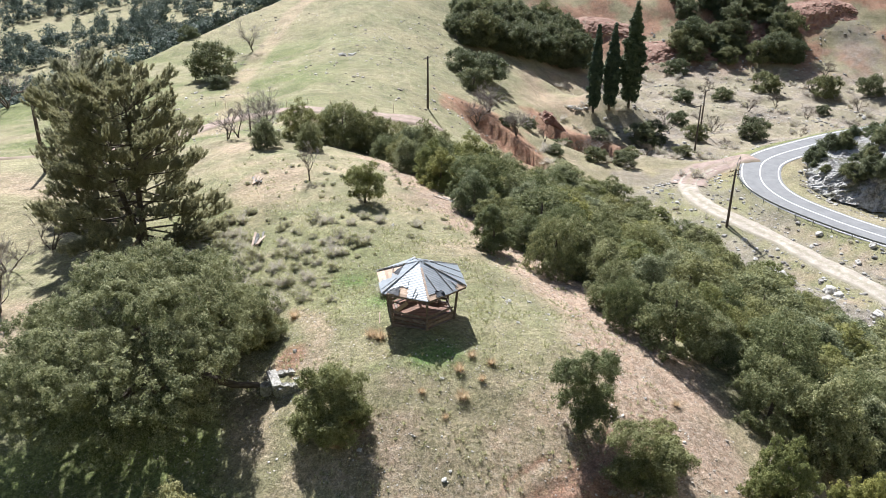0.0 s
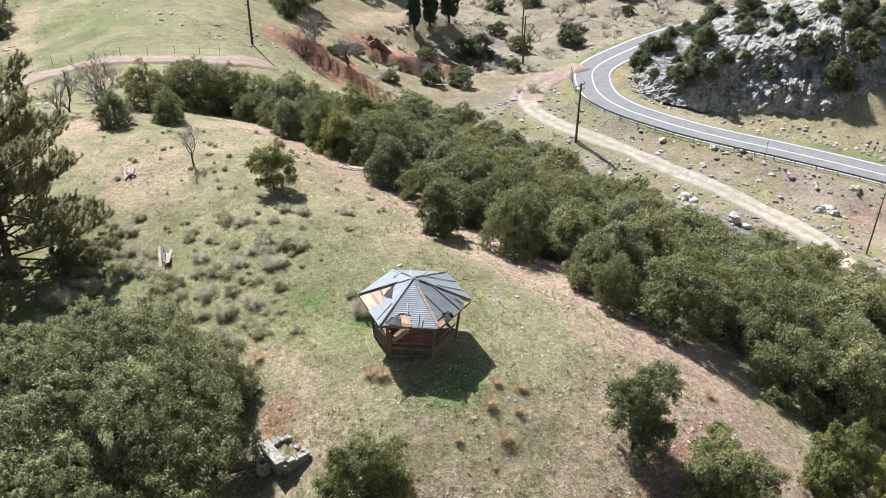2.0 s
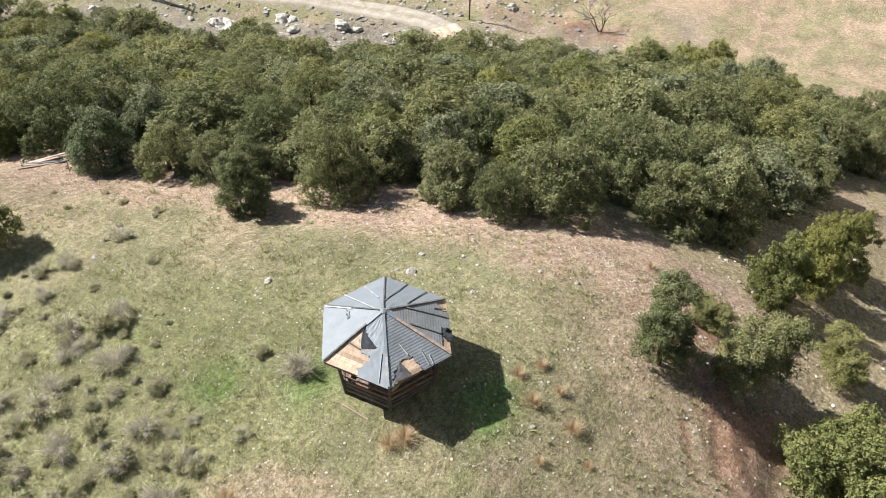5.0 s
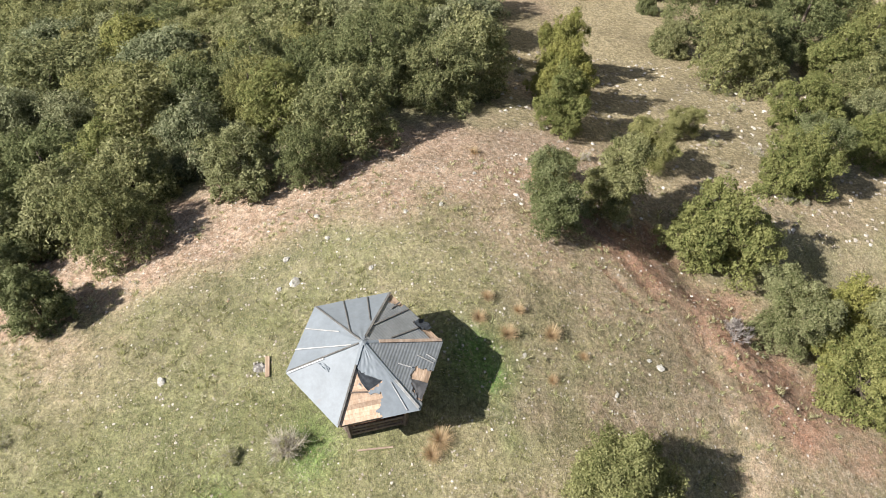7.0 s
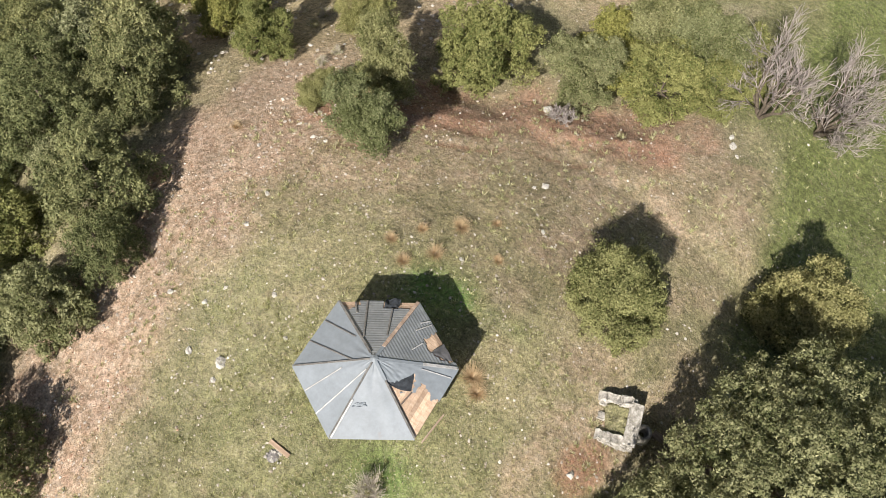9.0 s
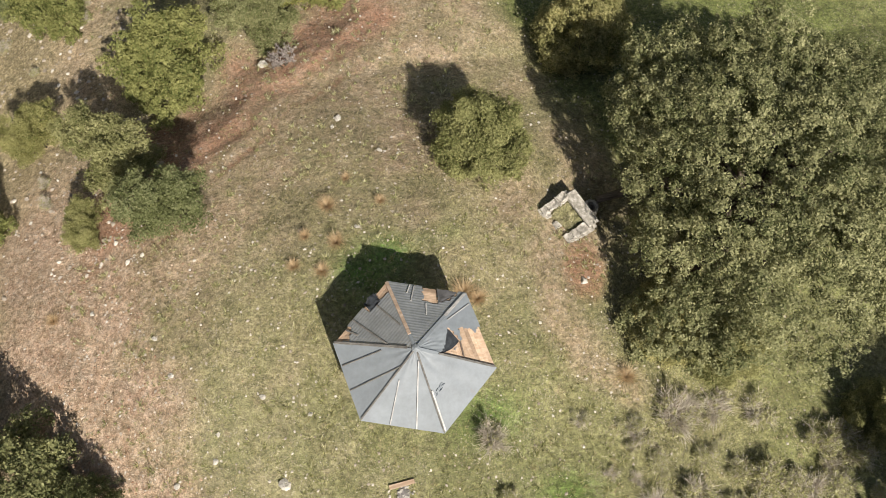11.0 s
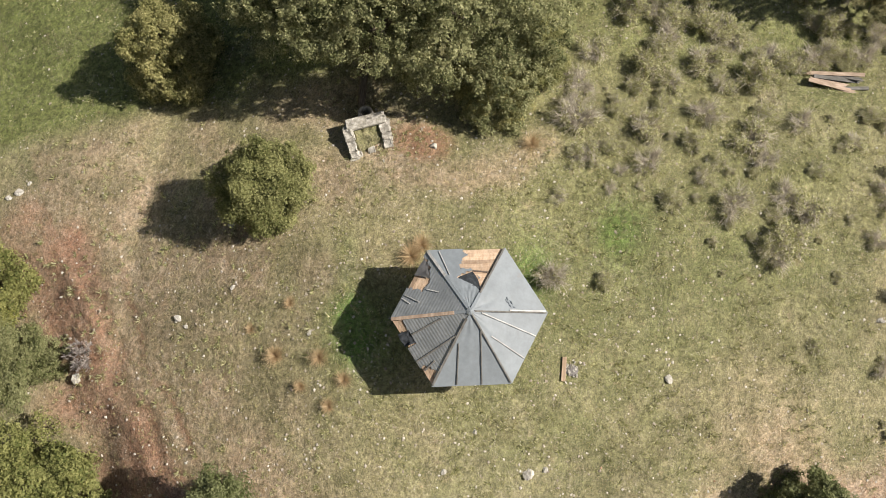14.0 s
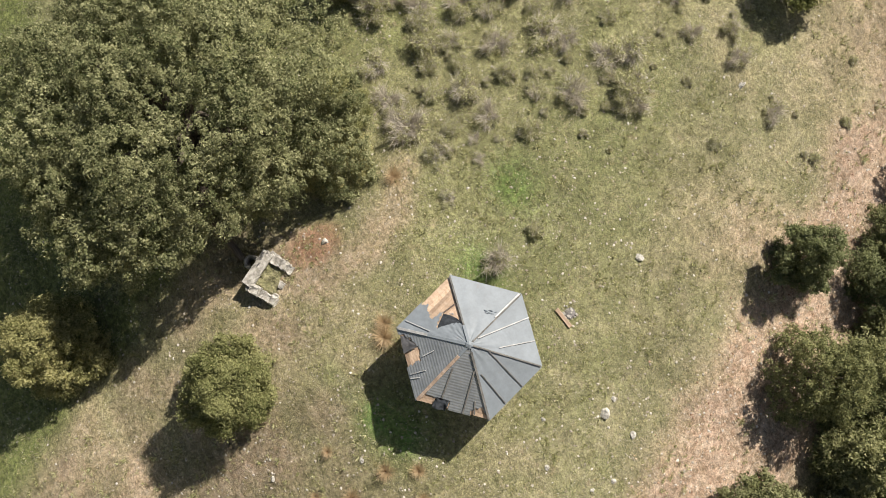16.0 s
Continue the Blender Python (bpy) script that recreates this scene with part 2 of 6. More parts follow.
GREY_TWIG = shades_mat("grey_twigs", (0.22, 0.19, 0.175), (0.34, 0.30, 0.28), (0.47, 0.43, 0.405), thin=0.3)
BROWN_TWIG = shades_mat("brown_twigs", (0.13, 0.105, 0.085), (0.21, 0.175, 0.145), (0.30, 0.26, 0.22), thin=0.3)
CLOD = shades_mat("earth_crumbs", (0.20, 0.11, 0.07), (0.34, 0.215, 0.15), (0.46, 0.34, 0.25), (0.56, 0.47, 0.38))
LIMESTONE = stone_mat("limestone", (0.26, 0.245, 0.22), (0.46, 0.44, 0.40), (0.66, 0.635, 0.59), 2.5, 0.16)


def cliff_mat():
    k = Nodes("cliff_limestone", 0.9, 0, 0.2)
    streak = k.noise(0.8, 8, 0.75, (1, 1, 0.45))
    col = k.ramp(streak, (0.32, (0.13, 0.122, 0.110)), (0.44, (0.36, 0.345, 0.325)), (0.56, (0.58, 0.565, 0.54)), (0.70, (0.78, 0.765, 0.74)))
    # shade of small crevices, darkened into the colour by noise
    pit_shade = k.ramp(k.noise(3.2, 6, 0.75), (0.36, 0.35), (0.5, 1.0))
    col = k.mix(0.8, col, pit_shade, "MULTIPLY")
    rust = k.ramp(k.noise(0.22, 4), (0.60, 0.0), (0.70, 0.5))
    col = k.mix(rust, col, (0.34, 0.235, 0.16))
    moss = k.ramp(k.noise(0.30, 7, 0.75), (0.52, 0.0), (0.60, 0.75))
    col = k.mix(moss, col, (0.17, 0.165, 0.085))
    return k.finish(col, k.math("ADD", streak, k.noise(3, 6, 0.75)), 1.0, 0.5)


CLIFF_STONE = cliff_mat()
CLAY = stone_mat("red_clay_bank", (0.13, 0.068, 0.048), (0.225, 0.122, 0.088), (0.33, 0.215, 0.165), 0.5, 0.3)
WALL_STONE = stone_mat("tank_masonry", (0.13, 0.122, 0.105), (0.34, 0.322, 0.29), (0.58, 0.56, 0.52), 8, 0.06)
GREY_SHEET = sheet_mat("grey_felt_sheet", (0.158, 0.180, 0.200), (0.200, 0.228, 0.254), 0.62, 0.0, 0.35)
CORRUGATED = sheet_mat("corrugated_sheet", (0.190, 0.206, 0.220), (0.290, 0.310, 0.328), 0.44, 0.3, 0.6)
BLACK_FELT = plain_mat("torn_black_felt", (0.030, 0.035, 0.042), 0.8, 0, 0.5, 9)
DECK_WOOD = wood_mat("roof_deck_boards", (0.42, 0.285, 0.195), (0.54, 0.395, 0.285), (0.64, 0.50, 0.385))
OLD_WOOD = wood_mat("weathered_brown_wood", (0.10, 0.075, 0.060), (0.20, 0.155, 0.128), (0.32, 0.265, 0.225))
GREY_WOOD = wood_mat("grey_battens", (0.10, 0.095, 0.090), (0.17, 0.165, 0.155), (0.26, 0.25, 0.235))
PALE_WOOD = wood_mat("pale_battens", (0.36, 0.36, 0.355), (0.46, 0.462, 0.46), (0.56, 0.56, 0.555))
HIP_WOOD = wood_mat("bleached_hip_board", (0.30, 0.215, 0.16), (0.42, 0.32, 0.25), (0.52, 0.42, 0.345))
FLOOR_WOOD = wood_mat("red_brown_floor_boards", (0.15, 0.080, 0.055), (0.25, 0.142, 0.10), (0.36, 0.225, 0.165))
POLE_WOOD = wood_mat("tarred_pole_wood", (0.060, 0.046, 0.036), (0.115, 0.090, 0.072), (0.19, 0.155, 0.125))
STEEL = plain_mat("galvanised_steel", (0.28, 0.28, 0.27), 0.55, 0.5, 0.2)
WIRE = plain_mat("wire", (0.10, 0.10, 0.10), 0.6, 0.3, 0.1)
CERAMIC = plain_mat("insulator", (0.30, 0.27, 0.24), 0.3, 0, 0.1)
ASH = plain_mat("ash", (0.16, 0.15, 0.145), 0.95, 0, 0.6, 14)


# ---- shape helpers ----
def mesh_of(name, verts, faces, smooth=False):
    me = bpy.data.meshes.new(name)
    me.from_pydata(verts, [], faces)
    if smooth:
        me.polygons.foreach_set("use_smooth", [True] * len(me.polygons))
    me.update()
    return me


def tris_mesh(name, pts):
    """A mesh of loose triangles from an array of n x 3 corners."""
    pts = np.asarray(pts, dtype=np.float32).reshape(-1, 3)
    n = len(pts) // 3
    me = bpy.data.meshes.new(name)
    me.vertices.add(n * 3)
    me.vertices.foreach_set("co", pts.ravel())
    me.loops.add(n * 3)
    me.loops.foreach_set("vertex_index", np.arange(n * 3, dtype=np.int32))
    me.polygons.add(n)
    me.polygons.foreach_set("loop_start", np.arange(0, n * 3, 3, dtype=np.int32))
    me.update(calc_edges=True)
    me.validate()
    return me


def put(name, me, material, parent=None, label=""):
    ob = new(name, me)
    if material and not me.materials:
        me.materials.append(material)
    if parent:
        ob.parent = parent
    if label:
        ob["label"] = label
    return ob


def part(name, bm, material, parent=None, label=""):
    me = bpy.data.meshes.new(name)
    bm.to_mesh(me)
    bm.free()
    return put(name, me, material, parent, label)


def thing(name, m, label, category, group="", kind=""):
    ob = new(name)
    ob.empty_display_size = 0.1
    ob.matrix_basis = m
    return tagged(ob, label, category, group, kind)


def box(bm, size, m=Matrix(), bevel=0.0):
    r = bmesh.ops.create_cube(bm, size=1.0, matrix=m @ Matrix.Diagonal((*size, 1)))
    if bevel:
        edges = list({e for v in r["verts"] for e in v.link_edges})
        bmesh.ops.bevel(bm, geom=edges, offset=bevel, segments=1, affect="EDGES")
    return bm


def beam(a, b, width, thick, up=(0, 0, 1), bevel=0.004):
    """A squared timber from a to b, as a bmesh."""
    a, b = Vector(a), Vector(b)
    x = (b - a).normalized()
    y = Vector(up).cross(x)
    if y.length < 1e-4:
        y = Vector((1, 0, 0)).cross(x)
    y.normalize()
    z = x.cross(y)
    m = Matrix((x, y, z)).transposed().to_4x4()
    m.translation = (a + b) / 2
    return box(bmesh.new(), ((b - a).length, width, thick), m, bevel)


def tube_arrays(points, radii, sides=7, base=0):
    verts, faces = [], []
    pts = [Vector(p) for p in points]
    for i, p in enumerate(pts):
        d = (pts[min(i + 1, len(pts) - 1)] - pts[max(i - 1, 0)]).normalized()
        a = d.orthogonal().normalized()
        b = d.cross(a)
        for s in range(sides):
            w = 2 * math.pi * s / sides
            verts.append(p + radii[i] * (math.cos(w) * a + math.sin(w) * b))
        if i:
            o = base + (i - 1) * sides
            for s in range(sides):
                t = (s + 1) % sides
                faces.append((o + s, o + t, o + sides + t, o + sides + s))
    faces.append(tuple(base + (len(pts) - 1) * sides + s for s in range(sides)))
    return verts, faces


def tubes_mesh(name, runs, sides=7, smooth=True):
    verts, faces = [], []
    for points, radii in runs:
        v, f = tube_arrays(points, radii, sides, len(verts))
        verts += v
        faces += f
    return mesh_of(name, verts, faces, smooth)


def rock_mesh(name, seed, size, rough=0.35, cuts=2):
    """A broken stone: a ball cut by random planes and roughened."""
    bm = bmesh.new()
    bmesh.ops.create_icosphere(bm, subdivisions=cuts, radius=1)
    rnd = random.Random(seed)
    planes = [(Vector((rnd.gauss(0, 1), rnd.gauss(0, 1), rnd.gauss(0, 1))).normalized(), rnd.uniform(0.45, 0.85)) for _ in range(9)]
    off = Vector((seed * 3.1, seed * 1.7, 0))
    for v in bm.verts:
        for n, d in planes:
            e = v.co.dot(n) - d
            if e > 0:
                v.co -= n * e
        v.co += v.co.normalized() * rough * 0.4 * noise.noise(v.co * 2.2 + off)
        v.co = Vector((v.co.x * size[0], v.co.y * size[1], v.co.z * size[2]))
    me = bpy.data.meshes.new(name)
    bm.to_mesh(me)
    bm.free()
    return me


# ---- the lie of the land ----
def sm(a, b, x):
    t = np.clip((x - a) / (b - a), 0, 1)
    return t * t * (3 - 2 * t)


def soft(x, w):
    return 0.5 * (x + np.sqrt(x * x + w * w))


ROAD = [(124, 141), (103, 134.5), (84, 126.8), (70, 118.5), (61, 111.5), (57.2, 104), (56.1, 97), (57.7, 90.3), (62.2, 82.7), (66.8, 76.9), (73, 70.4), (80.4, 62), (87, 53.5), (94, 43), (101, 28), (107, 10), (110, -10)]
TRACK = [(56, 110), (50, 109), (45.2, 104.8), (43.4, 98.5), (44.2, 92.8), (46.8, 86.6), (51.6, 78.3), (55.3, 70.2), (59.2, 62.2), (61.9, 54.3), (63.4, 47.3), (63.2, 41), (64, 32), (66, 21)]


def from_line(x, y, line):
    """Distance to a line of points, and on which side of it (left is plus)."""
    best, side = np.full(np.shape(x), 1e9), np.zeros(np.shape(x))
    for (ax, ay), (bx, by) in zip(line, line[1:]):
        dx, dy = bx - ax, by - ay
        t = np.clip(((x - ax) * dx + (y - ay) * dy) / (dx * dx + dy * dy), 0, 1)
        ex, ey = x - ax - t * dx, y - ay - t * dy
        d = np.hypot(ex, ey)
        near = d < best
        side = np.where(near, np.sign(dx * ey - dy * ex), side)
        best = np.where(near, d, best)
    return best, side


CREST = [(-80, -140), (-78, -20), (-80, 60), (-75, 104), (-67, 118.5), (-65, 131), (-61.5, 142.5), (-57.4, 155), (-51, 168), (-41.5, 185), (-30, 205), (-8, 260), (20, 380)]


def beyond(x, y):
    """Metres west of the meadow's brow, where the land falls to the far valley."""
    d, s = from_line(x, y, CREST)
    return np.where(s > 0, d, 0.0)


def gullies(x, y):
    """Small washed ridges and hollows."""
    a = np.sin(0.19 * x + 1.9 * np.sin(0.11 * y)) * np.sin(0.17 * y + 1.6 * np.sin(0.13 * x + 1))
    b = np.sin(0.41 * x + 1.4 * np.sin(0.29 * y + 2) + 2) * np.sin(0.37 * y + 1.5 * np.sin(0.31 * x))
    return a + 0.5 * b


def across(x, y):
    """Metres east of the ridge's crest, which bends to the north-west."""
    return x + 0.42 * np.clip(y, 0, 44)


FALL = ((0, 12, 25, 31, 38, 45, 60, 72, 80, 92, 105, 118, 133, 150, 170, 200), (0, 0.75, 1.65, 2.25, 3.3, 4.9, 9.2, 11.4, 12.3, 13.7, 14.3, 14.6, 15.2, 14.8, 13.0, 9.5))


GULLY = [(4, 114.5), (6, 114), (9, 113), (12.5, 109), (15.5, 103)]
HOLLOW = [(20.5, 134), (22.5, 129.5), (26.5, 127), (30, 129.5), (35, 127)]


SCARP = [(9.6, -7.6), (8.4, -9.0), (7.1, -10.3), (6.0, -11.3), (4.8, -12.3), (4.1, -13.1), (2.8, -13.7), (1.5, -14.5), (0.4, -15.3), (-1.1, -16.4)]


def height(x, y):
    x, y = np.asarray(x, float), np.asarray(y, float)
    u = across(x, y)
    w = np.maximum(-u, 0)
    east = 0.0105 * np.clip(u, 0, 11) ** 2 + 0.45 * (soft(u - 12, 2.5) - 0.07)
    west = 0.020 * np.minimum(w, 8) ** 2 + 0.15 * soft(w - 9, 1) - 0.09 * soft(w - 19, 5)
    south = 0.0155 * np.clip(-y, 0, 13) ** 2 + 0.22 * (soft(-y - 13.5, 1.5) - 0.03)
    north = np.interp(y, *FALL)
    h = 0.0 - np.maximum(east, 0) - west - south * sm(60, 5, u) - north
    # the summit of the knoll, and the step below the scarp
    h = h + 0.40 * np.exp(-(((x - 1.2) / 5.0) ** 2 + ((y + 3.6) / 4.2) ** 2))
    e, s3 = from_line(x, y, SCARP)
    h = h - 0.55 * sm(0.0, 2.2, np.where(s3 > 0, e, 0)) * sm(22, 8, e) * sm(-3, 2, x) * sm(10.4, 7.6, x)
    dw = beyond(x, y)
    h = h - 50 * (1 - np.exp(-np.maximum(dw - 1, 0) * 0.72 / 50))
    floor = -32 - 0.11 * np.clip(y - 110, 0, 50) + 0.5 * soft(y - 205, 10) * sm(-60, 20, x) + 0.30 * soft(-60 - y, 20) - 34 * sm(5, 70, dw)
    h = floor + soft(h - floor, 1.5)
    h = h + 7.0 * np.exp(-(((x - 39) / 9) ** 2 + ((y - 149) / 10) ** 2))
    d, s = from_line(x, y, ROAD)
    t, _ = from_line(x, y, TRACK)
    inner = np.where(s > 0, d, -d)
    h = h + 0.62 * soft(inner - 13, 3) * sm(20, 60, x) * sm(150, 100, y)
    h = h + (-30.0 - h) * sm(11, 4.2, d)
    h = h + (-31.2 - h) * sm(9, 1.8, t) * sm(3.5, 6, d)
    for line, deep in ((GULLY, 2.8), (HOLLOW, 3.4)):
        e, s2 = from_line(x, y, line)
        low = np.where(s2 < 0, e, -e)
        h = h - deep * sm(-0.2, 1.1, low) * sm(11, 4, low) * sm(line[0][0] - 2, line[0][0] + 4, x)
    wild = sm(98, 116, y) * sm(12, 26, x) * sm(300, 240, y)
    h = h + wild * (0.8 - 0.2 * sm(180, 205, y)) * gullies(x, y) * sm(7, 16, d) * sm(4, 12, t)
    h = h + 0.45 * gullies(x * 1.6, y * 1.6) * sm(5.5, 9, d) * sm(2.5, 5, t) * sm(40, 48, x) * sm(96, 86, y) * sm(20, 34, y)
    far = sm(380, 1400, np.hypot(x, y))
    return h + far * 90 + 6 * far * np.sin(x / 170) * np.cos(y / 140)


def ground_z(x, y):
    return float(height(x, y)) + bumps(x, y)


def bumps(x, y):
    v = Vector((x, y, 0))
    far = 0.5 * noise.noise(Vector((x, y, 3)) * 0.09) if abs(x) + abs(y) > 60 else 0.0
    return 0.10 * noise.noise(v * 0.33) + 0.035 * noise.noise(v * 1.4) + far


def axis(lo, hi, step, far, keep_up, keep_down):
    """Grid lines: fine between lo and hi, middling out to the two keeps, then ever wider."""
    near = list(np.arange(lo, hi + 1e-6, step))

    def run(start, sign, keep):
        out, s = [start], step
        while abs(out[-1]) < far:
            s = s * 1.045 if s < 1.5 or sign * out[-1] > keep else s
            out.append(out[-1] + sign * s)
        return out
    return np.array(run(lo, -1, keep_down)[:0:-1] + near + run(hi, 1, keep_up)[1:])


STREAM = [(30, 90), (37, 85), (44, 70), (49, 62.5), (53.5, 56), (57, 49), (59, 44), (61, 38), (66, 29), (71, 20)]
TRAIL = [(-31.5, 84), (-32.3, 91), (-35.2, 106), (-37.6, 128.5), (-37.3, 151), (-36.1, 175), (-32, 190)]


def build_ground():
    xs, ys = axis(-20, 22, 0.21, 1700, 135, 70), axis(-20, 26, 0.21, 1700, 245, 30)
    gx, gy = np.meshgrid(xs, ys)
    x, y = gx.ravel(), gy.ravel()
    z = height(x, y)
    near = np.hypot(x, y) < 260
    extra = np.zeros_like(z)
    for i in np.nonzero(near)[0]:
        extra[i] = bumps(x[i], y[i])
    dr, side = from_line(x, y, ROAD)
    dt, _ = from_line(x, y, TRACK)
    extra *= sm(3.6, 6, dr)
    z = z + extra
    # a scarp of bare earth on the south-east brow, and the ruts round it
    rough = np.array([noise.noise(Vector((a, b, 0)) * 0.45) for a, b in zip(x, y)])
    rough2 = np.array([noise.noise(Vector((a, b, 7)) * 0.12) for a, b in zip(x, y)])
    u = across(x, y)

    def spot(cx, cy, rx, ry):
        return np.exp(-(((x - cx) / rx) ** 2 + ((y - cy) / ry) ** 2))
    scarp, below = from_line(x, y, SCARP)
    down = np.where(below > 0, scarp, -scarp)
    close = (scarp < 6) & (x < 9.6)
    ends = sm(9.4, 8.2, x) * sm(-2, 0.5, x)
    wander, crumble, fade = np.zeros_like(z), np.zeros_like(z), np.zeros_like(z)
    for i in np.nonzero(close)[0]:
        v = Vector((x[i], y[i], 0))
        wander[i] = 0.9 * noise.noise(v * 0.55) + 0.40 * noise.noise(v * 1.7)
        crumble[i] = 0.5 + 0.9 * noise.noise(v * 2.3 + Vector((0, 0, 3)))
        fade[i] = 0.35 + 1.2 * noise.noise(v * 0.35 + Vector((0, 0, 6)))
    # several broken little steps, each with an undercut lip
    lips = np.zeros_like(z)
    for at, deep in ((-1.9, 0.08), (-0.9, 0.12), (0.0, 0.18), (0.65, 0.20), (1.35, 0.18), (2.2, 0.14)):
        e = down + wander * (1 + 0.3 * at) - at
        step = sm(-0.05, 0.12, e) * sm(0.95, 0.18, e) * np.clip(fade + 0.4 - 0.1 * abs(at), 0.0, 1) * close * ends
        z = z - deep * step * (0.6 + 0.6 * np.clip(crumble, 0, 1))
        lips = np.maximum(lips, sm(-0.05, 0.1, e) * sm(0.42, 0.14, e) * np.clip(fade + 0.3, 0, 1) * close * ends)
    band = sm(7.4, 9.8, u + 1.5 * rough) * sm(16, 13.5, u + rough) * sm(-14, -8, y) * sm(46, 38, y)
    soil = np.maximum(band * 0.86, np.maximum(0.85 * sm(2.4, 0.7, np.abs(down - 0.6) + 1.6 * rough), 0.55 * sm(5.5, 1.5, np.abs(down + 1.0) + 2.2 * rough)))
    soil = np.maximum(soil, 0.6 * sm(0.35, 0.75, spot(-6.0, -3.4, 2.0, 1.8) + 0.35 * rough))
    lane, _ = from_line(x, y, [(-5.6, -3.6), (-5.0, -1.2), (-5.6, 0.6), (-6.8, 1.6)])
    soil = np.maximum(soil, 0.45 * sm(1.1, 0.2, lane + 0.7 * rough))
    soil = np.maximum(soil, 0.55 * sm(0.15, 0.5, rough2) * sm(120, 60, np.hypot(x, y)) * sm(14, 20, np.hypot(x, y - 2)))
    soil = np.maximum(soil, 0.55 * sm(3.0, 1.0, np.hypot(x + 1.5, y + 9.2) + rough))
    soil = np.maximum(soil, 0.42 * sm(-0.3, 0.5, rough + 0.6 * rough2) * sm(-1, -6, y) * sm(-12, -6, x) * sm(24, 14, np.hypot(x, y)))
    soil = np.maximum(soil, (0.1 + 0.4 * sm(-0.2, 0.4, rough2 + 0.5 * rough)) * sm(95, 112, y) * sm(12, 24, x) * sm(330, 250, y))
    soil = np.maximum(soil, 0.7 * sm(-0.35, 0.25, rough + 0.6 * rough2) * (side < 0) * sm(4.5, 7, dr) * sm(2, 4, dt) * sm(46, 54, x) * sm(90, 80, y))
    soil = np.maximum(soil, 0.26 * sm(-0.35, 0.4, rough + 0.6 * rough2) * sm(11, 20, y) * sm(50, 42, y) * sm(-12, -5, u))
    meadow = sm(0.7, -1.0, x + 6.0 + (y + 16) * 0.32 + 0.9 * rough) * sm(-5.8, -7.6, y + 0.5 * rough)
    meadow = np.maximum(meadow, 0.8 * sm(-19, -23, y + rough) * sm(2, -3, x + rough))
    soil = soil * (1 - 0.9 * meadow)
    lush = np.maximum(0.95 * meadow, spot(-4.0, 4.7, 1.1, 0.9) * 1.0)
    lush = np.maximum(lush, 0.7 * np.maximum(spot(-1.2, -4.6, 0.9, 0.5), spot(-2.0, 1.9, 1.1, 0.8)))
    lush = np.maximum(lush, 0.65 * sm(-8.5, -12, x + rough) * sm(30, 18, y) * sm(-24, -16, x + 4 * rough))
    lush = np.maximum(lush, 0.18 * sm(7, 3, np.hypot(x + 1, y - 3)))
    lush = np.maximum(lush, 0.85 * sm(52, 66, y) * sm(170, 130, y) * sm(10, -10, u) * sm(0.4, -0.3, rough2 + 0.5 * rough))
    lush = np.maximum(lush, 0.6 * sm(15, 6, dr) * sm(108, 122, y) * (side < 0))
    lush = np.maximum(lush, 0.8 * sm(12, 7, dr) * (side > 0) * sm(86, 66, y))
    lush = np.maximum(lush, 0.45 * sm(9, 3, dt + 2 * rough) * sm(2.0, 3.2, dt))
    lush = np.maximum(lush, 0.5 * sm(9, 4, dr) * (side < 0) * sm(60, 80, y))
    lush = np.maximum(lush, 0.9 * spot(0.9, -3.0, 2.1, 1.6))
    lush = np.maximum(lush, 0.22 * sm(4, 14, beyond(x, y)) * sm(0.5, -0.3, rough2))
    dry = np.maximum(sm(9, 13, x) * sm(-4, -9, y), 0.35 * sm(30, 50, u)) * sm(250, 150, np.hypot(x, y))
    dry = np.maximum(dry, 0.2 * sm(120, 140, y) * sm(20, 40, x))
    trail, _ = from_line(x, y, TRAIL)
    dry = np.maximum(dry, 0.9 * sm(1.6, 0.4, np.abs(trail - 0.9) + 0.4 * rough))
    dry = np.maximum(dry, 0.3 * sm(6, 11, -u) * sm(12, 22, y))
    lush = np.maximum(lush, 0.42 * sm(5, 0, u) * sm(-3, 2, y) * sm(22, 10, np.hypot(x, y)))
    red = 0.8 * np.maximum(sm(0.25, 0.6, spot(8, 112, 8, 8) + 0.4 * rough), sm(0.30, 0.7, spot(26, 127, 8, 6) + 0.35 * rough))
    red = np.maximum(red, 0.55 * sm(0.30, 0.6, spot(14, 96, 5, 14) + 0.4 * rough))
    red = np.maximum(red, 0.85 * sm(-0.25, 0.15, rough2 + rough * 0.4) * sm(190, 208, y) * sm(15, 40, x) * sm(420, 300, y))
    red = np.maximum(red, np.maximum(0.62 * sm(2.3, 0.5, np.abs(down - 0.5) + 1.6 * rough), 0.6 * lips))
    red = np.maximum(red, 0.7 * sm(0.4, 0.8, spot(-6.4, -2.6, 1.1, 1.6) + 0.2 * rough))
    for line in (GULLY, HOLLOW):
        e, _ = from_line(x, y, line)
        red = np.maximum(red, 0.9 * sm(4.5, 2.0, e + 1.5 * rough))
    red = np.maximum(red, 0.15 * sm(-0.2, 0.5, rough2 - 0.4 * rough) * sm(100, 116, y) * sm(14, 28, x) * sm(7, 12, dr))
    red = np.maximum(red, 0.55 * sm(2.6, 0.5, np.hypot(x - 52, y - 110) * 0.35))
    red = np.maximum(red, 0.95 * sm(0.3, 0.7, spot(74.5, 51, 3.6, 4.5) + 0.4 * rough))
    red = np.maximum(red, 0.95 * sm(0.3, 0.7, spot(73.5, 30, 3.5, 5) + 0.4 * rough))
    red = np.maximum(red, 0.4 * sm(0.35, 0.8, spot(71, 38, 3, 6) + 0.5 * rough))
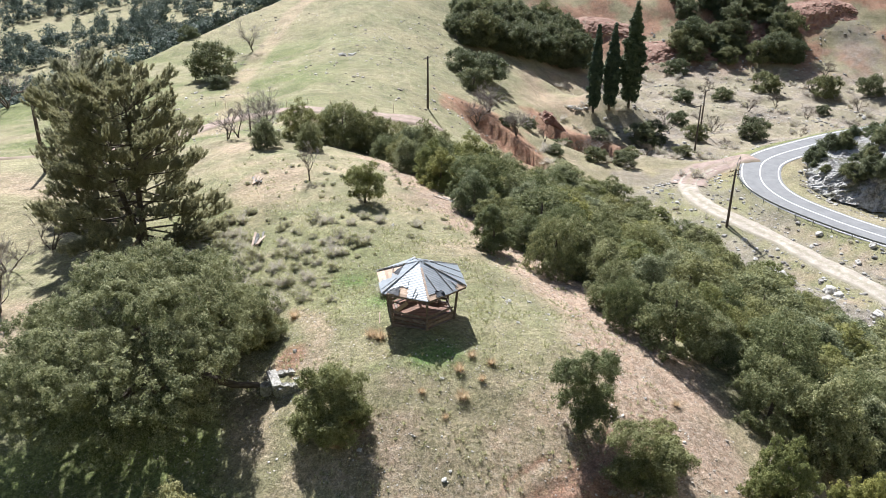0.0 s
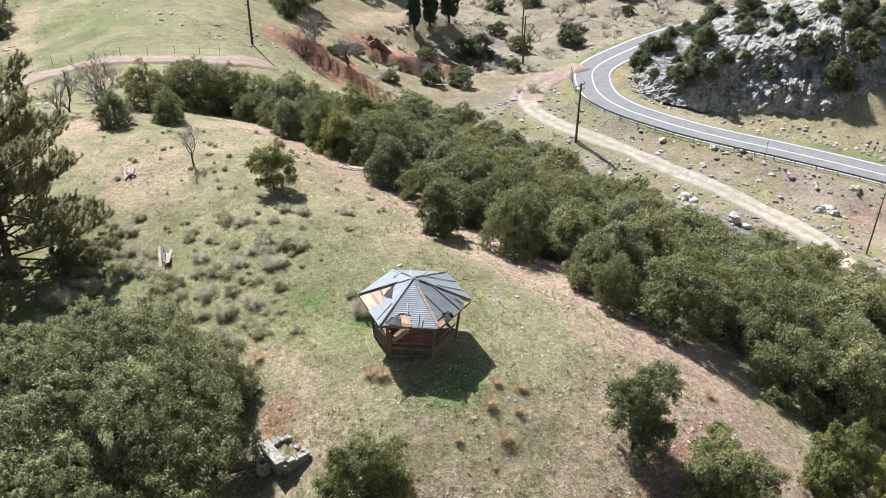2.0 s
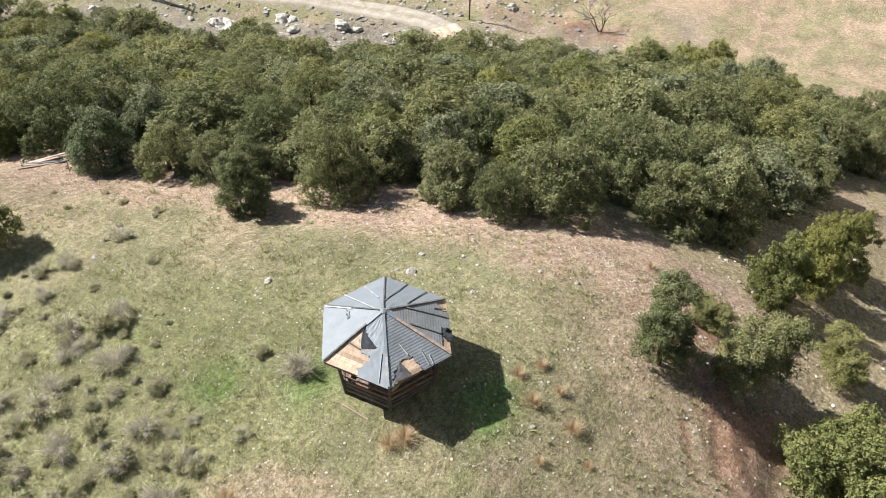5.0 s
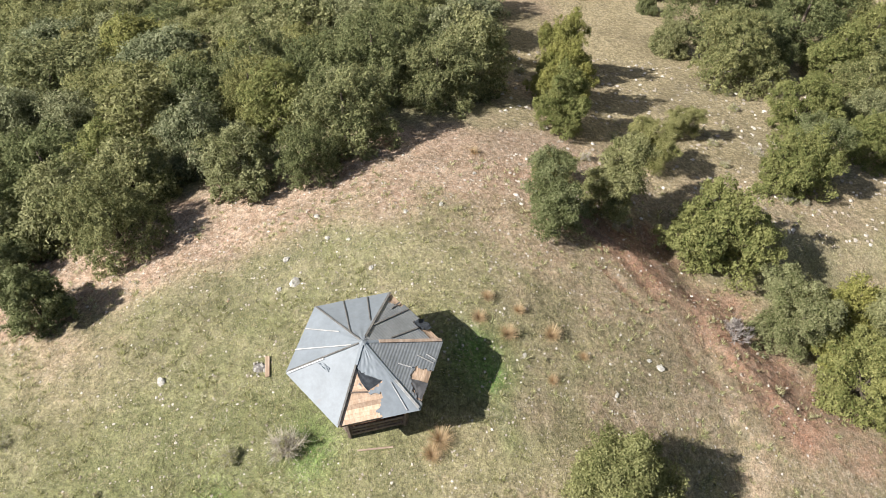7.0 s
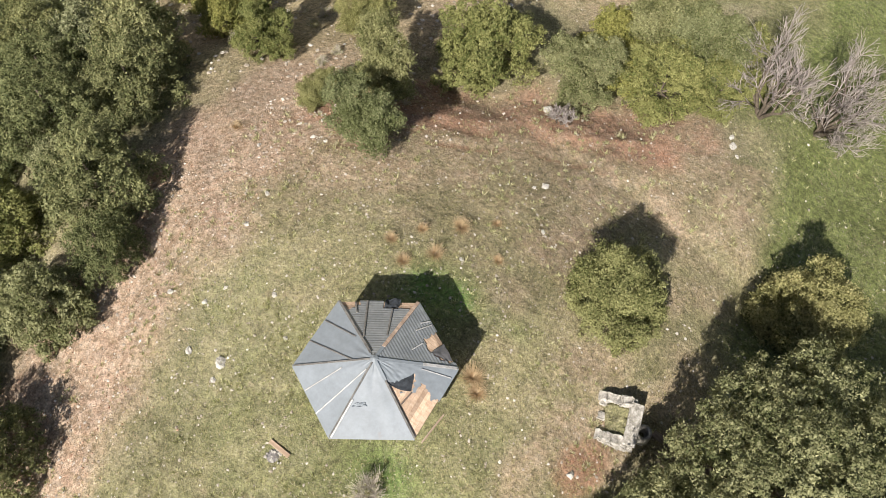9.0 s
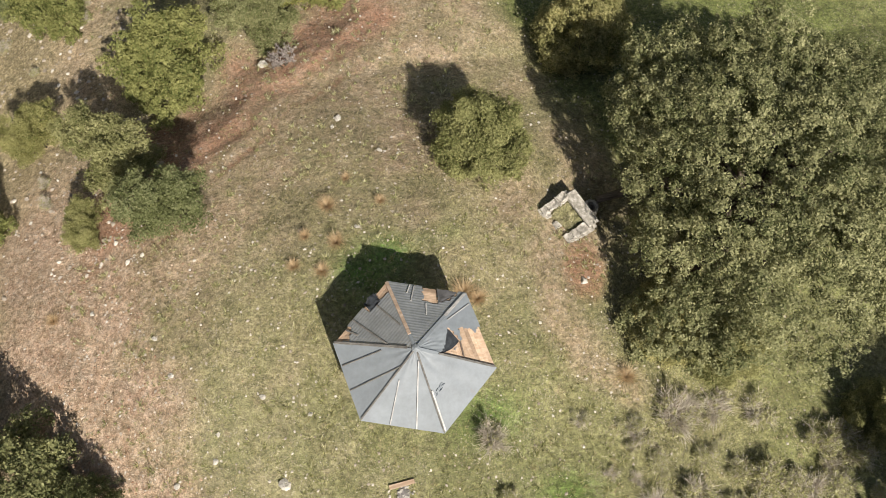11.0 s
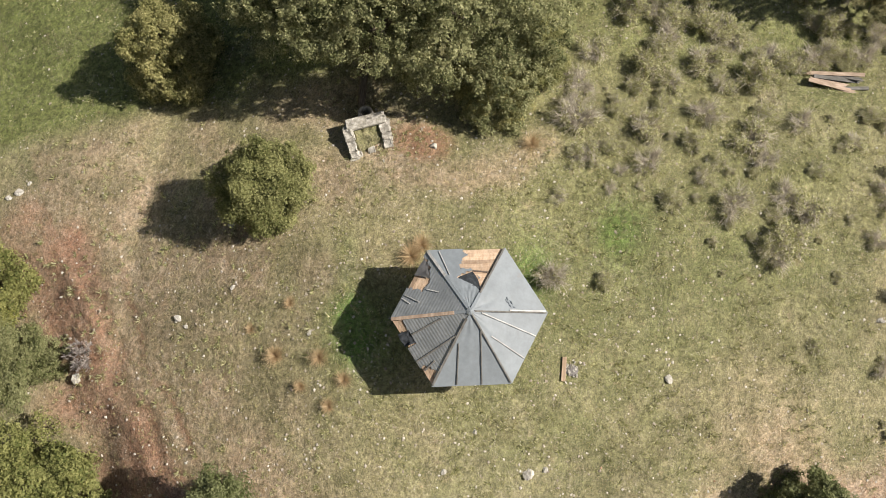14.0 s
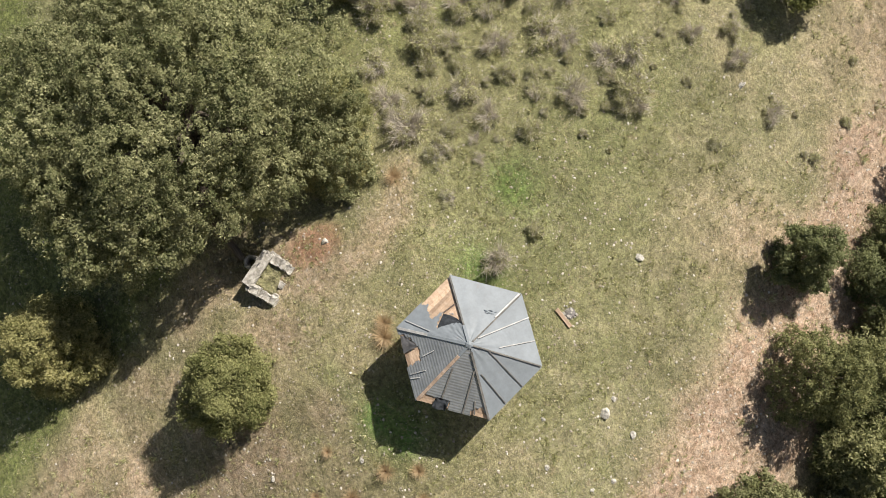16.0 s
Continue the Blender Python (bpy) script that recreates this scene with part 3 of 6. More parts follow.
    gravel = 0.6 * sm(24, 12, dt) * sm(-0.25, 0.25, rough2 + rough * 0.5) * sm(3.4, 5, dr)
    gravel = np.maximum(gravel, sm(2.2, 1.1, dt + 0.25 * rough) * sm(3.0, 4.2, dr))
    gravel = np.maximum(gravel, 0.6 * sm(14, 24, np.where(side > 0, dr, 0)) * sm(-0.2, 0.2, rough) * (x > 40))
    gravel = np.maximum(gravel, (0.4 + 0.4 * sm(-0.1, 0.35, rough2 + 0.6 * rough)) * sm(106, 122, y) * sm(30, 44, x) * sm(215, 195, y) * sm(7, 13, dr))
    gravel = np.maximum(gravel, 0.7 * sm(0.3, 0.9, spot(124, 216, 9, 14) + 0.7 * rough))
    gravel = np.maximum(gravel, 0.9 * sm(14, 9, np.hypot(x - 100, (y - 61) * 1.2) + 4 * rough) * sm(7, 9, dr))
    bed, _ = from_line(x, y, STREAM)
    gravel = np.maximum(gravel, 0.95 * sm(4.0, 1.5, bed + 1.8 * rough))
    strip = sm(13, 8, dr + 2 * rough) * (side < 0) * sm(102, 114, y)
    soil, red, gravel = soil * (1 - 0.85 * strip), red * (1 - 0.85 * strip), gravel * (1 - 0.85 * strip)
    lush = np.maximum(lush, 0.8 * strip)
    soil = np.maximum(soil, 0.30 * sm(1.5, 0.4, np.abs(trail - 0.9) + 0.4 * rough))
    nx, ny = len(xs), len(ys)
    faces = [(j * nx + i, j * nx + i + 1, (j + 1) * nx + i + 1, (j + 1) * nx + i) for j in range(ny - 1) for i in range(nx - 1)]
    me = mesh_of("ground", np.stack([x, y, z], 1).tolist(), faces, True)
    soil = np.maximum(soil, 0.55 * spot(2.9, 11.2, 2.0, 1.6))
    # patches of young bright green grass round the shelter
    fresh = np.maximum.reduce([0.5 * spot(-4.1, 4.9, 1.1, 0.9), 0.6 * spot(-2.0, 1.9, 1.1, 0.8), 0.85 * spot(0.2, -4.1, 1.5, 0.75), 0.75 * spot(1.5, -3.5, 1.0, 0.7), 0.6 * spot(-1.2, -4.5, 0.9, 0.5)])
    for name, values in (("soil", soil), ("lush", lush), ("gravel", gravel), ("dry", dry), ("red", red), ("fresh", fresh)):
        me.attributes.new(name, "FLOAT", "POINT").data.foreach_set("value", np.clip(values, 0, 1).astype(np.float32))
    tagged(put("ground", me, GROUND), "stony hillside of short dry grass and reddish earth", "ground", kind="structure")


build_ground()


# ---- road, verge rail and track ----
def glide(line, step):
    """Points at even steps along a smooth curve through the line's points."""
    pts = [Vector((*p, 0)) for p in line]
    pts = [pts[0] * 2 - pts[1]] + pts + [pts[-1] * 2 - pts[-2]]
    fine = []
    for a, b, c, d in zip(pts, pts[1:], pts[2:], pts[3:]):
        for k in range(24):
            t = k / 24
            fine.append(0.5 * (2 * b + (c - a) * t + (2 * a - 5 * b + 4 * c - d) * t * t + (3 * b - a - 3 * c + d) * t ** 3))
    fine.append(pts[-2])
    out, left = [fine[0]], step
    for a, b in zip(fine, fine[1:]):
        length = (b - a).length
        while left <= length:
            out.append(a.lerp(b, left / length))
            left += step
        left -= length
    return out


def ribbon(line, lo, hi, z, lift=0.0, columns=1):
    verts, faces = [], []
    for i, p in enumerate(line):
        d = (line[min(i + 1, len(line) - 1)] - line[max(i - 1, 0)]).normalized()
        n = Vector((-d.y, d.x, 0))
        for c in range(columns + 1):
            q = p + n * (lo + (hi - lo) * c / columns)
            verts.append((q.x, q.y, z + lift))
    w = columns + 1
    for i in range(len(line) - 1):
        for c in range(columns):
            faces.append((i * w + c, i * w + c + 1, (i + 1) * w + c + 1, (i + 1) * w + c))
    return verts, faces


ROAD_LINE = glide(ROAD, 1.0)
v, f = ribbon(ROAD_LINE, -3.55, 3.55, -29.94, 0, 4)
tagged(put("road", mesh_of("road", v, f), ASPHALT), "grey two-lane asphalt road round a sharp bend", "road", kind="structure")
for off, name in ((-3.1, "edge_line"), (0.0, "centre_line"), (3.1, "edge_line")):
    v, f = ribbon(ROAD_LINE, off - 0.09, off + 0.09, -29.935)
    tagged(put(name, mesh_of(name, v, f), PAINT), "solid white painted line on the asphalt", "road marking", kind="structure")


def lane(name, line, width, lift, mat, label):
    """A dirt track with ragged edges, two wheel ruts and a raised middle."""
    pts = glide(line, 0.6)
    verts, faces = [], []
    cols = 10
    for i, p in enumerate(pts):
        d = (pts[min(i + 1, len(pts) - 1)] - pts[max(i - 1, 0)]).normalized()
        n = Vector((-d.y, d.x, 0))
        wide = width * (1 + 0.22 * noise.noise(Vector((i * 0.11, 0, 1))))
        for c in range(cols + 1):
            s = c / cols * 2 - 1
            q = p + n * s * wide / 2 * (1 + 0.12 * noise.noise(Vector((i * 0.5, s * 3, 4))))
            rut = -0.05 * math.exp(-((abs(s) - 0.45) / 0.16) ** 2)
            verts.append((q.x, q.y, ground_z(q.x, q.y) * 1.0 + lift + rut - 1.6 * max(0, abs(s) - 0.8)))
        if i:
            w = cols + 1
            for c in range(cols):
                faces.append(((i - 1) * w + c, (i - 1) * w + c + 1, i * w + c + 1, i * w + c))
    me = mesh_of(name, verts, faces, True)
    me.attributes.new("across", "FLOAT", "POINT").data.foreach_set("value", [abs(c / cols * 2 - 1) for _ in pts for c in range(cols + 1)])
    tagged(put(name, me, mat), label, "track", kind="structure")


def dirt_mat(name, a, b, c):
    k = Nodes(name, 0.95, 0, 0.15)
    col = k.ramp(k.noise(0.8, 6, 0.7), (0.3, a), (0.5, b), (0.7, c))
    col = k.mix(0.7, col, k.ramp(k.noise(7, 4, 0.7), (0.3, 0.65), (0.7, 1.3)), "MULTIPLY")
    # thin grass and darker soil along the middle and the margins, bare dust in the wheel ruts
    ragged = k.math("MULTIPLY", k.math("SUBTRACT", k.noise(1.6, 5, 0.7), 0.5), 0.9)
    wheel = k.ramp(k.math("ADD", k.attr("across"), ragged), (0.05, 0.75), (0.28, 0.0), (0.66, 0.0), (0.92, 1.0))
    col = k.mix(k.math("MULTIPLY", wheel, 0.5), col, (0.185, 0.170, 0.095))
    return k.finish(col, k.noise(9, 4), 0.5, 0.05)


PALE_DIRT = dirt_mat("pale_track_dust", (0.26, 0.225, 0.180), (0.36, 0.32, 0.268), (0.46, 0.415, 0.355))
RED_DIRT = dirt_mat("reddish_lane_earth", (0.215, 0.155, 0.130), (0.295, 0.225, 0.192), (0.37, 0.30, 0.262))
lane("dirt_track", TRACK[1:], 3.9, 0.16, PALE_DIRT, "pale dusty dirt track branching off the road")
lane("track_mouth", [(58.5, 113.4), (54, 112), (49, 109.2), (45.6, 105.4), (43.8, 101)], 7.0, 0.17, RED_DIRT, "reddish dusty mouth of the track at the road")
lane("farm_lane", [(-50, 48), (-40, 64), (-33.4, 76), (-30, 81), (-25.8, 83), (-19.7, 82.4), (-13, 81), (-6, 84), (0, 91)], 4.4, 0.30, RED_DIRT, "reddish earth farm lane over the ridge")
lane("sand_patch", [(63.4, 44.5), (61.8, 41), (60.2, 37.5), (58.6, 34), (57.5, 31)], 4.4, 0.24, dirt_mat("pale_sand", (0.44, 0.33, 0.24), (0.56, 0.45, 0.345), (0.64, 0.545, 0.44)), "bright pale sandy end of the track")


def guard_rail():
    rail = thing("guard_rail", Matrix(), "galvanised steel guard rail on short posts along the bend", "guard rail")
    side = []
    for i, p in enumerate(ROAD_LINE):
        d = (ROAD_LINE[min(i + 1, len(ROAD_LINE) - 1)] - ROAD_LINE[max(i - 1, 0)]).normalized()
        side.append(p - Vector((-d.y, d.x, 0)) * 4.0)
    side = [p for p in side if p.y < 112]
    profile = [(0.0, 0.46), (0.05, 0.52), (0.0, 0.58), (0.05, 0.64), (0.05, 0.70), (0.0, 0.76)]
    verts, faces = [], []
    for i, p in enumerate(side):
        d = (side[min(i + 1, len(side) - 1)] - side[max(i - 1, 0)]).normalized()
        n = Vector((-d.y, d.x, 0))
        for o, h in profile:
            q = p + n * o
            verts.append((q.x, q.y, -30 + h))
        if i:
            w = len(profile)
            for c in range(w - 1):
                faces.append(((i - 1) * w + c, (i - 1) * w + c + 1, i * w + c + 1, i * w + c))
    me = mesh_of("rail_beam", verts, faces, True)
    put("rail_beam", me, STEEL, rail)
    post = None
    for p in side[::3]:
        q = Vector((p.x, p.y, -30))
        if not post:
            bm = box(bmesh.new(), (0.1, 0.12, 1.1), pose(0, 0, 0.15), 0.01)
            post = part("post", bm, STEEL, rail)
            post.location = q
        else:
            c = put("post", post.data, None, rail)
            c.location = q


guard_rail()


# ---- the cliff above the bend ----
def rock_face(name, base, tall_at, mat, label, bite=1.0, lean=1.6, shelf=9.0, seed=0.0, rows=44, step=0.4, foot=None, inward=1, probe=0.0):
    """A broken face of rock or clay along a line, with ledges above it. Returns places on its upper half."""
    line = glide(base, step)
    verts, faces, ledges = [], [], []
    for i, p in enumerate(line):
        d = (line[min(i + 1, len(line) - 1)] - line[max(i - 1, 0)]).normalized()
        n = Vector((-d.y, d.x, 0)) * inward
        s = i * step
        tall = tall_at(s, len(line) * step)
        ground = foot if foot is not None else ground_z(p.x - n.x * probe, p.y - n.y * probe) - 0.3
        for r in range(rows + 1):
            t = r / rows
            back = (lean(s) * tall / 13.0 if callable(lean) else lean) * t + shelf * max(0, t - 0.62) ** 1.2 * 3.0
            up = tall * min(1.0, t * 1.25) + 0.38 * tall * max(0, t - 0.8)
            q = p + n * back + Vector((0, 0, ground + up))
            e = Vector((q.x, q.y, q.z + seed))
            block = noise.voronoi(e * 0.30)[0]
            tallwise = Vector((e.x, e.y, e.z * 0.45))
            small = noise.voronoi(tallwise * 0.95)[0]
            crack = noise.voronoi(tallwise * 2.1)[0]
            push = 2.2 * noise.noise(e * 0.13) + 1.5 * (block[1] - block[0]) + 1.15 * (small[1] - small[0]) + 0.55 * (crack[1] - crack[0]) - 1.2 + 1.0 * noise.noise(e * 0.45) + 0.6 * noise.noise(e * 1.1) + 0.35 * noise.noise(e * 2.6)
            push *= min(1.0, 0.25 + t * 3) * bite
            q = q - n * push + Vector((0, 0, bite * (0.5 * noise.noise(e * 0.5 + Vector((9, 0, 0))) + 0.25 * noise.noise(e * 1.9))))
            verts.append(q)
            if t > 0.34:
                ledges.append(q)
    w = rows + 1
    for i in range(len(line) - 1):
        for r in range(rows):
            faces.append((i * w + r, i * w + r + 1, (i + 1) * w + r + 1, (i + 1) * w + r))
    tagged(put(name, mesh_of(name, verts, faces), mat), label, "cliff" if name == "cliff" else "bank", kind="structure")
    return ledges


LEDGES = rock_face("cliff", [(80, 124), (71.5, 116), (66.8, 109), (64.6, 102.5), (65, 97), (67.6, 92.4), (72.6, 88.6), (77.5, 84.8), (82.5, 81.2), (87, 78.2), (92.5, 75), (97.8, 71), (102.5, 68.2), (108, 61), (113, 49)],
                   lambda s, full: 4.2 + 9.5 * float(sm(30, 52, s)) + 2.5 * noise.noise(Vector((s * 0.09, 0, 0))), CLIFF_STONE, "grey broken limestone cliff above the road bend", 1.1, lambda s: 14.0 - 3.0 * float(sm(44, 58, s)), 11.0, foot=-31.0, rows=64)
rock_face("clay_bank", GULLY, lambda s, full: (0.5 + 1.5 * abs(noise.noise(Vector((s * 0.23, 2, 0)))) * 1.6) * math.sin(math.pi * min(max(s / full, 0.05), 0.95)) + 0.3, CLAY, "eroded bank of bare red clay", 0.75, 1.0, 0.5, 4.0, 20, 0.4, probe=1.5)
rock_face("clay_bank", HOLLOW, lambda s, full: 2.8 * math.sin(math.pi * min(max(s / full, 0.05), 0.95)) + 0.4, CLAY, "eroded bank of bare red clay under the cypress mound", 0.75, 1.2, 0.5, 14.0, 20, 0.4, probe=1.5)

for n, (line, tall) in enumerate((([(26, 206), (34, 211), (43, 214), (52, 216), (58, 214)], 6.5), ([(60, 203), (67, 206), (75, 207), (82, 205)], 5.0), ([(88, 212), (98, 217), (110, 221), (124, 226), (136, 230)], 6.5))):
    rock_face("clay_bank", line, lambda s, full, tall=tall: tall * math.sin(math.pi * min(max(s / full, 0.06), 0.94)) ** 0.5, CLAY, "long eroded slope of bare red clay", 0.55, 8.0, 4.0, 20.0 + n, 30, 0.6)


# ---- the wooden shelter ----
CORNERS = [Vector((2.46 * math.cos(radians(160.8 - 60 * k)), 2.46 * math.sin(radians(160.8 - 60 * k)), 2.08)) for k in (-1, 0, 1, 2, 3, 4)]
APEX = Vector((-0.06, 0.04, 3.07))
GAZEBO_Z = 0.16


def inside(poly, a, v):
    hit = False
    for (x0, y0), (x1, y1) in zip(poly, poly[1:] + poly[:1]):
        if (y0 > v) != (y1 > v) and a < (x1 - x0) * (v - y0) / (y1 - y0) + x0:
            hit = not hit
    return hit


def roof_point(k, a, v, lift=0.0):
    """A point on roof face k: a along the eave, v from the eave (0) to the peak (1)."""
    p, q = CORNERS[k], CORNERS[(k + 1) % 6]
    n = (p - q).cross(APEX - q).normalized()
    if n.z < 0:
        n = -n
    return (p.lerp(q, a)).lerp(APEX, v) + n * lift


# torn-away places on each face, as outlines along the eave and up the slope
TORN = {
    0: [[(0.44, -0.1), (0.50, 0.10), (0.42, 0.20), (0.38, 0.34), (0.55, 0.33), (0.62, 0.37), (0.80, 0.50), (0.93, 0.70), (1.02, 0.80), (1.1, -0.1)], [(0.21, 0.47), (0.62, 0.36), (1.05, 0.74)]],
    5: [[(0.46, -0.1), (0.49, 0.27), (0.72, 0.27), (0.67, -0.1)], [(0.66, -0.1), (0.74, 0.27), (0.93, 0.10), (0.9, -0.1)]],
    4: [[(1.02, -0.1), (1.0, 0.15), (0.58, 0.14), (0.56, -0.1)], [(0.28, -0.1), (0.24, 0.08), (0.04, 0.20), (0.0, -0.1)]],
}


def roof_sheet(shelter, k):
    wavy = k in (4, 5)
    rows, cols = (100, 46) if wavy or k in TORN else (26, 26)
    slope = (roof_point(k, 0.5, 0) - APEX).length
    verts, faces = [], []
    for r in range(rows + 1):
        v = -0.015 + 1.0 * r / rows
        for c in range(cols + 1):
            a = c / cols
            e = Vector((a * 3, v * 3, k * 5))
            wave = 0.0048 * math.sin(2 * math.pi * v * slope / 0.10) if wavy else 0.012 * noise.noise(e * (3.2 if k in TORN else 1.6))
            verts.append(roof_point(k, a, min(v, 0.995), 0.047 + wave + 0.010 * noise.noise(e * 0.7)))
    for r in range(rows):
        for c in range(cols):
            a, v = (c + 0.5) / cols, (r + 0.5) / rows
            j = 0.05 * noise.noise(Vector((a * 14, v * 14, k)))
            if any(inside(t, a + j, v + j * 0.6) for t in TORN.get(k, [])):
                continue
            o = r * (cols + 1) + c
            faces.append((o, o + 1, o + cols + 2, o + cols + 1))
    label = "ribbed grey metal sheet, torn open over bare boards" if wavy else "wrinkled grey sheet, torn open over bare boards" if k in TORN else "smooth grey roofing felt"
    return put("roof_sheet", mesh_of("roof_sheet", verts, faces, True), CORRUGATED if wavy else GREY_SHEET, shelter, label)


def gazebo():
    g = thing("gazebo", pose(0, 0, GAZEBO_Z), "six-sided timber picnic shelter with a torn grey sheet roof", "gazebo")
    sheets = []
    for k in range(6):
        sheets.append(roof_sheet(g, k))
        # deck boards, laid parallel to the eave
        p, q = CORNERS[k], CORNERS[(k + 1) % 6]
        count = 17
        for r in range(count):
            v0, v1 = r / count, (r + 0.975) / count
            bm = bmesh.new()
            pts = [roof_point(k, 0.005, v0), roof_point(k, 0.995, v0), roof_point(k, 0.995, v1), roof_point(k, 0.005, v1)]
            top = [bm.verts.new(t + Vector((0, 0, 0.018))) for t in pts]
            low = [bm.verts.new(t) for t in pts]
            bm.faces.new(top)
            bm.faces.new(low[::-1])
            for i in range(4):
                bm.faces.new((low[i], low[(i + 1) % 4], top[(i + 1) % 4], top[i]))
            bmesh.ops.recalc_face_normals(bm, faces=bm.faces)
            part("deck_board", bm, DECK_WOOD, g)
        # eave board, rafters and hip
        out = ((p + q) / 2 - Vector((0, 0, 2.08))).normalized()
        part("eave_board", beam(p.lerp(q, 0.01) - Vector((0, 0, 0.05)) - out * 0.02, p.lerp(q, 0.99) - Vector((0, 0, 0.05)) - out * 0.02, 0.025, 0.11), OLD_WOOD, g)
        part("rafter", beam(p * 0.97 + Vector((0, 0, -0.03)), APEX - Vector((0, 0, 0.10)), 0.07, 0.12), OLD_WOOD, g)
        part("rafter", beam(roof_point(k, 0.5, 0.02, -0.07), roof_point(k, 0.5, 0.93, -0.07), 0.05, 0.09), OLD_WOOD, g)

    def strip(k, start, end, width, mat, label, name="batten", thick=0.022, lift=0.075):
        a, b = roof_point(k, *start, lift), roof_point(k, *end, lift)
        up = (CORNERS[k] - CORNERS[(k + 1) % 6]).cross(APEX - CORNERS[k])
        part(name, beam(a, b, width, thick, up if up.z > 0 else -up), mat, sheets[k], label)
    for k, s, e, w, m in (
            (3, (0.69, 0.01), (0.87, 0.58), 0.036, GREY_WOOD), (3, (0.37, 0.0), (0.02, 0.74), 0.036, GREY_WOOD),
            (2, (0.65, 0.0), (0.81, 0.58), 0.036, PALE_WOOD), (2, (0.33, -0.01), (0.10, 0.86), 0.036, PALE_WOOD),
            (1, (0.985, 0.01), (0.97, 0.49), 0.05, PALE_WOOD),
            (4, (0.71, 0.14), (0.85, 0.62), 0.05, GREY_WOOD), (4, (0.36, 0.0), (0.06, 0.66), 0.05, GREY_WOOD), (4, (0.20, 0.03), (0.16, 0.23), 0.05, GREY_WOOD),
            (5, (0.30, 0.0), (0.24, 0.15), 0.035, PALE_WOOD), (5, (0.35, 0.02), (0.29, 0.27), 0.035, PALE_WOOD), (5, (0.55, 0.28), (0.62, 0.47), 0.035, PALE_WOOD),
            (0, (0.14, 0.02), (0.10, 0.42), 0.03, PALE_WOOD)):
        strip(k, s, e, w, m, "pale lath" if m is PALE_WOOD else "grey lath")
    hips = {0: (PALE_WOOD, 0.09, 0.42), 1: (GREY_WOOD, 0.06, 0.72), 2: (GREY_WOOD, 0.05, 0.95), 3: (GREY_WOOD, 0.05, 0.98), 4: (GREY_WOOD, 0.075, 0.9), 5: (HIP_WOOD, 0.11, 0.80)}
    for k, (m, w, reach) in hips.items():
        a = CORNERS[k] + Vector((0, 0, 0.085))
        b = CORNERS[k].lerp(APEX, reach) + Vector((0, 0, 0.085))
        part("hip_board", beam(a, b, w, 0.024), m, g)
        if reach < 0.9:
            part("hip_flashing", beam(b - Vector((0, 0, 0.012)), APEX + Vector((0, 0, 0.075)), 0.10, 0.012), GREY_SHEET, g)
    bm = bmesh.new()
    bmesh.ops.create_cone(bm, segments=6, radius1=0.13, radius2=0.02, depth=0.05, cap_ends=True, matrix=pose(APEX.x, APEX.y, APEX.z + 0.075))
    part("peak_cap", bm, GREY_SHEET, g)

    def flap(k, outline, lift, crumple, mat, label):
        """A crumpled piece of felt over a torn place."""
        bm = bmesh.new()
        vs = []
        n = 12
        for i in range(n + 1):
            for j in range(n + 1):
                s, t = i / n, j / n
                a = (outline[0][0] * (1 - s) + outline[1][0] * s) * (1 - t) + (outline[3][0] * (1 - s) + outline[2][0] * s) * t
                v = (outline[0][1] * (1 - s) + outline[1][1] * s) * (1 - t) + (outline[3][1] * (1 - s) + outline[2][1] * s) * t
                z = lift + crumple * noise.noise(Vector((s * 3, t * 3, k + lift * 50)))
                vs.append(bm.verts.new(roof_point(k, a, v, z)))
        for i in range(n):
            for j in range(n):
                o = i * (n + 1) + j
                bm.faces.new((vs[o], vs[o + n + 1], vs[o + n + 2], vs[o + 1]))
        part("felt_flap", bm, mat, sheets[k], label)
    flap(0, [(0.24, 0.47), (0.60, 0.37), (0.97, 0.70), (0.97, 0.73)], 0.035, 0.03, BLACK_FELT, "black torn roofing felt")
    flap(5, [(0.64, 0.0), (0.90, 0.02), (0.90, 0.12), (0.74, 0.25)], 0.075, 0.03, plain_mat("dull_grey_felt", (0.10, 0.10, 0.105), 0.8, 0, 0.3), "dull grey torn felt")
    flap(4, [(0.60, -0.03), (0.78, -0.02), (0.80, 0.15), (0.58, 0.13)], 0.09, 0.12, BLACK_FELT, "crumpled black felt")
    flap(1, [(0.62, 0.41), (0.92, 0.39), (0.90, 0.44), (0.68, 0.46)], 0.065, 0.07, GREY_SHEET, "crumpled fold in the grey felt")
    # a dark batten across the bare boards
    strip(0, (0.62, 0.36), (0.99, 0.40), 0.05, OLD_WOOD, "dark lath", lift=0.04)
    # posts, rails, benches and floor
    feet = [Vector((c.x * 0.715, c.y * 0.715, 0)) for c in CORNERS]
    heads = [Vector((c.x * 0.82, c.y * 0.82, 2.08)) for c in CORNERS]
    for k in range(6):
        bottom = feet[k] + Vector((0, 0, -0.5))
        part("post", beam(bottom, heads[k], 0.11, 0.11, feet[k]), OLD_WOOD, g)
        a, b = feet[k], feet[(k + 1) % 6]
        inward = -((a + b) / 2).normalized()
        for z, w in ((0.30, 0.15), (0.50, 0.15), (0.80, 0.10)):
            if k == 3 and z != 0.30:
                continue
            part("rail_board", beam(a + Vector((0, 0, z)) - inward * 0.03, b + Vector((0, 0, z)) - inward * 0.03, 0.03, w, (0, 0, 1)), OLD_WOOD, g)
        part("sill_beam", beam(a + Vector((0, 0, 0.06)), b + Vector((0, 0, 0.06)), 0.10, 0.14), OLD_WOOD, g)
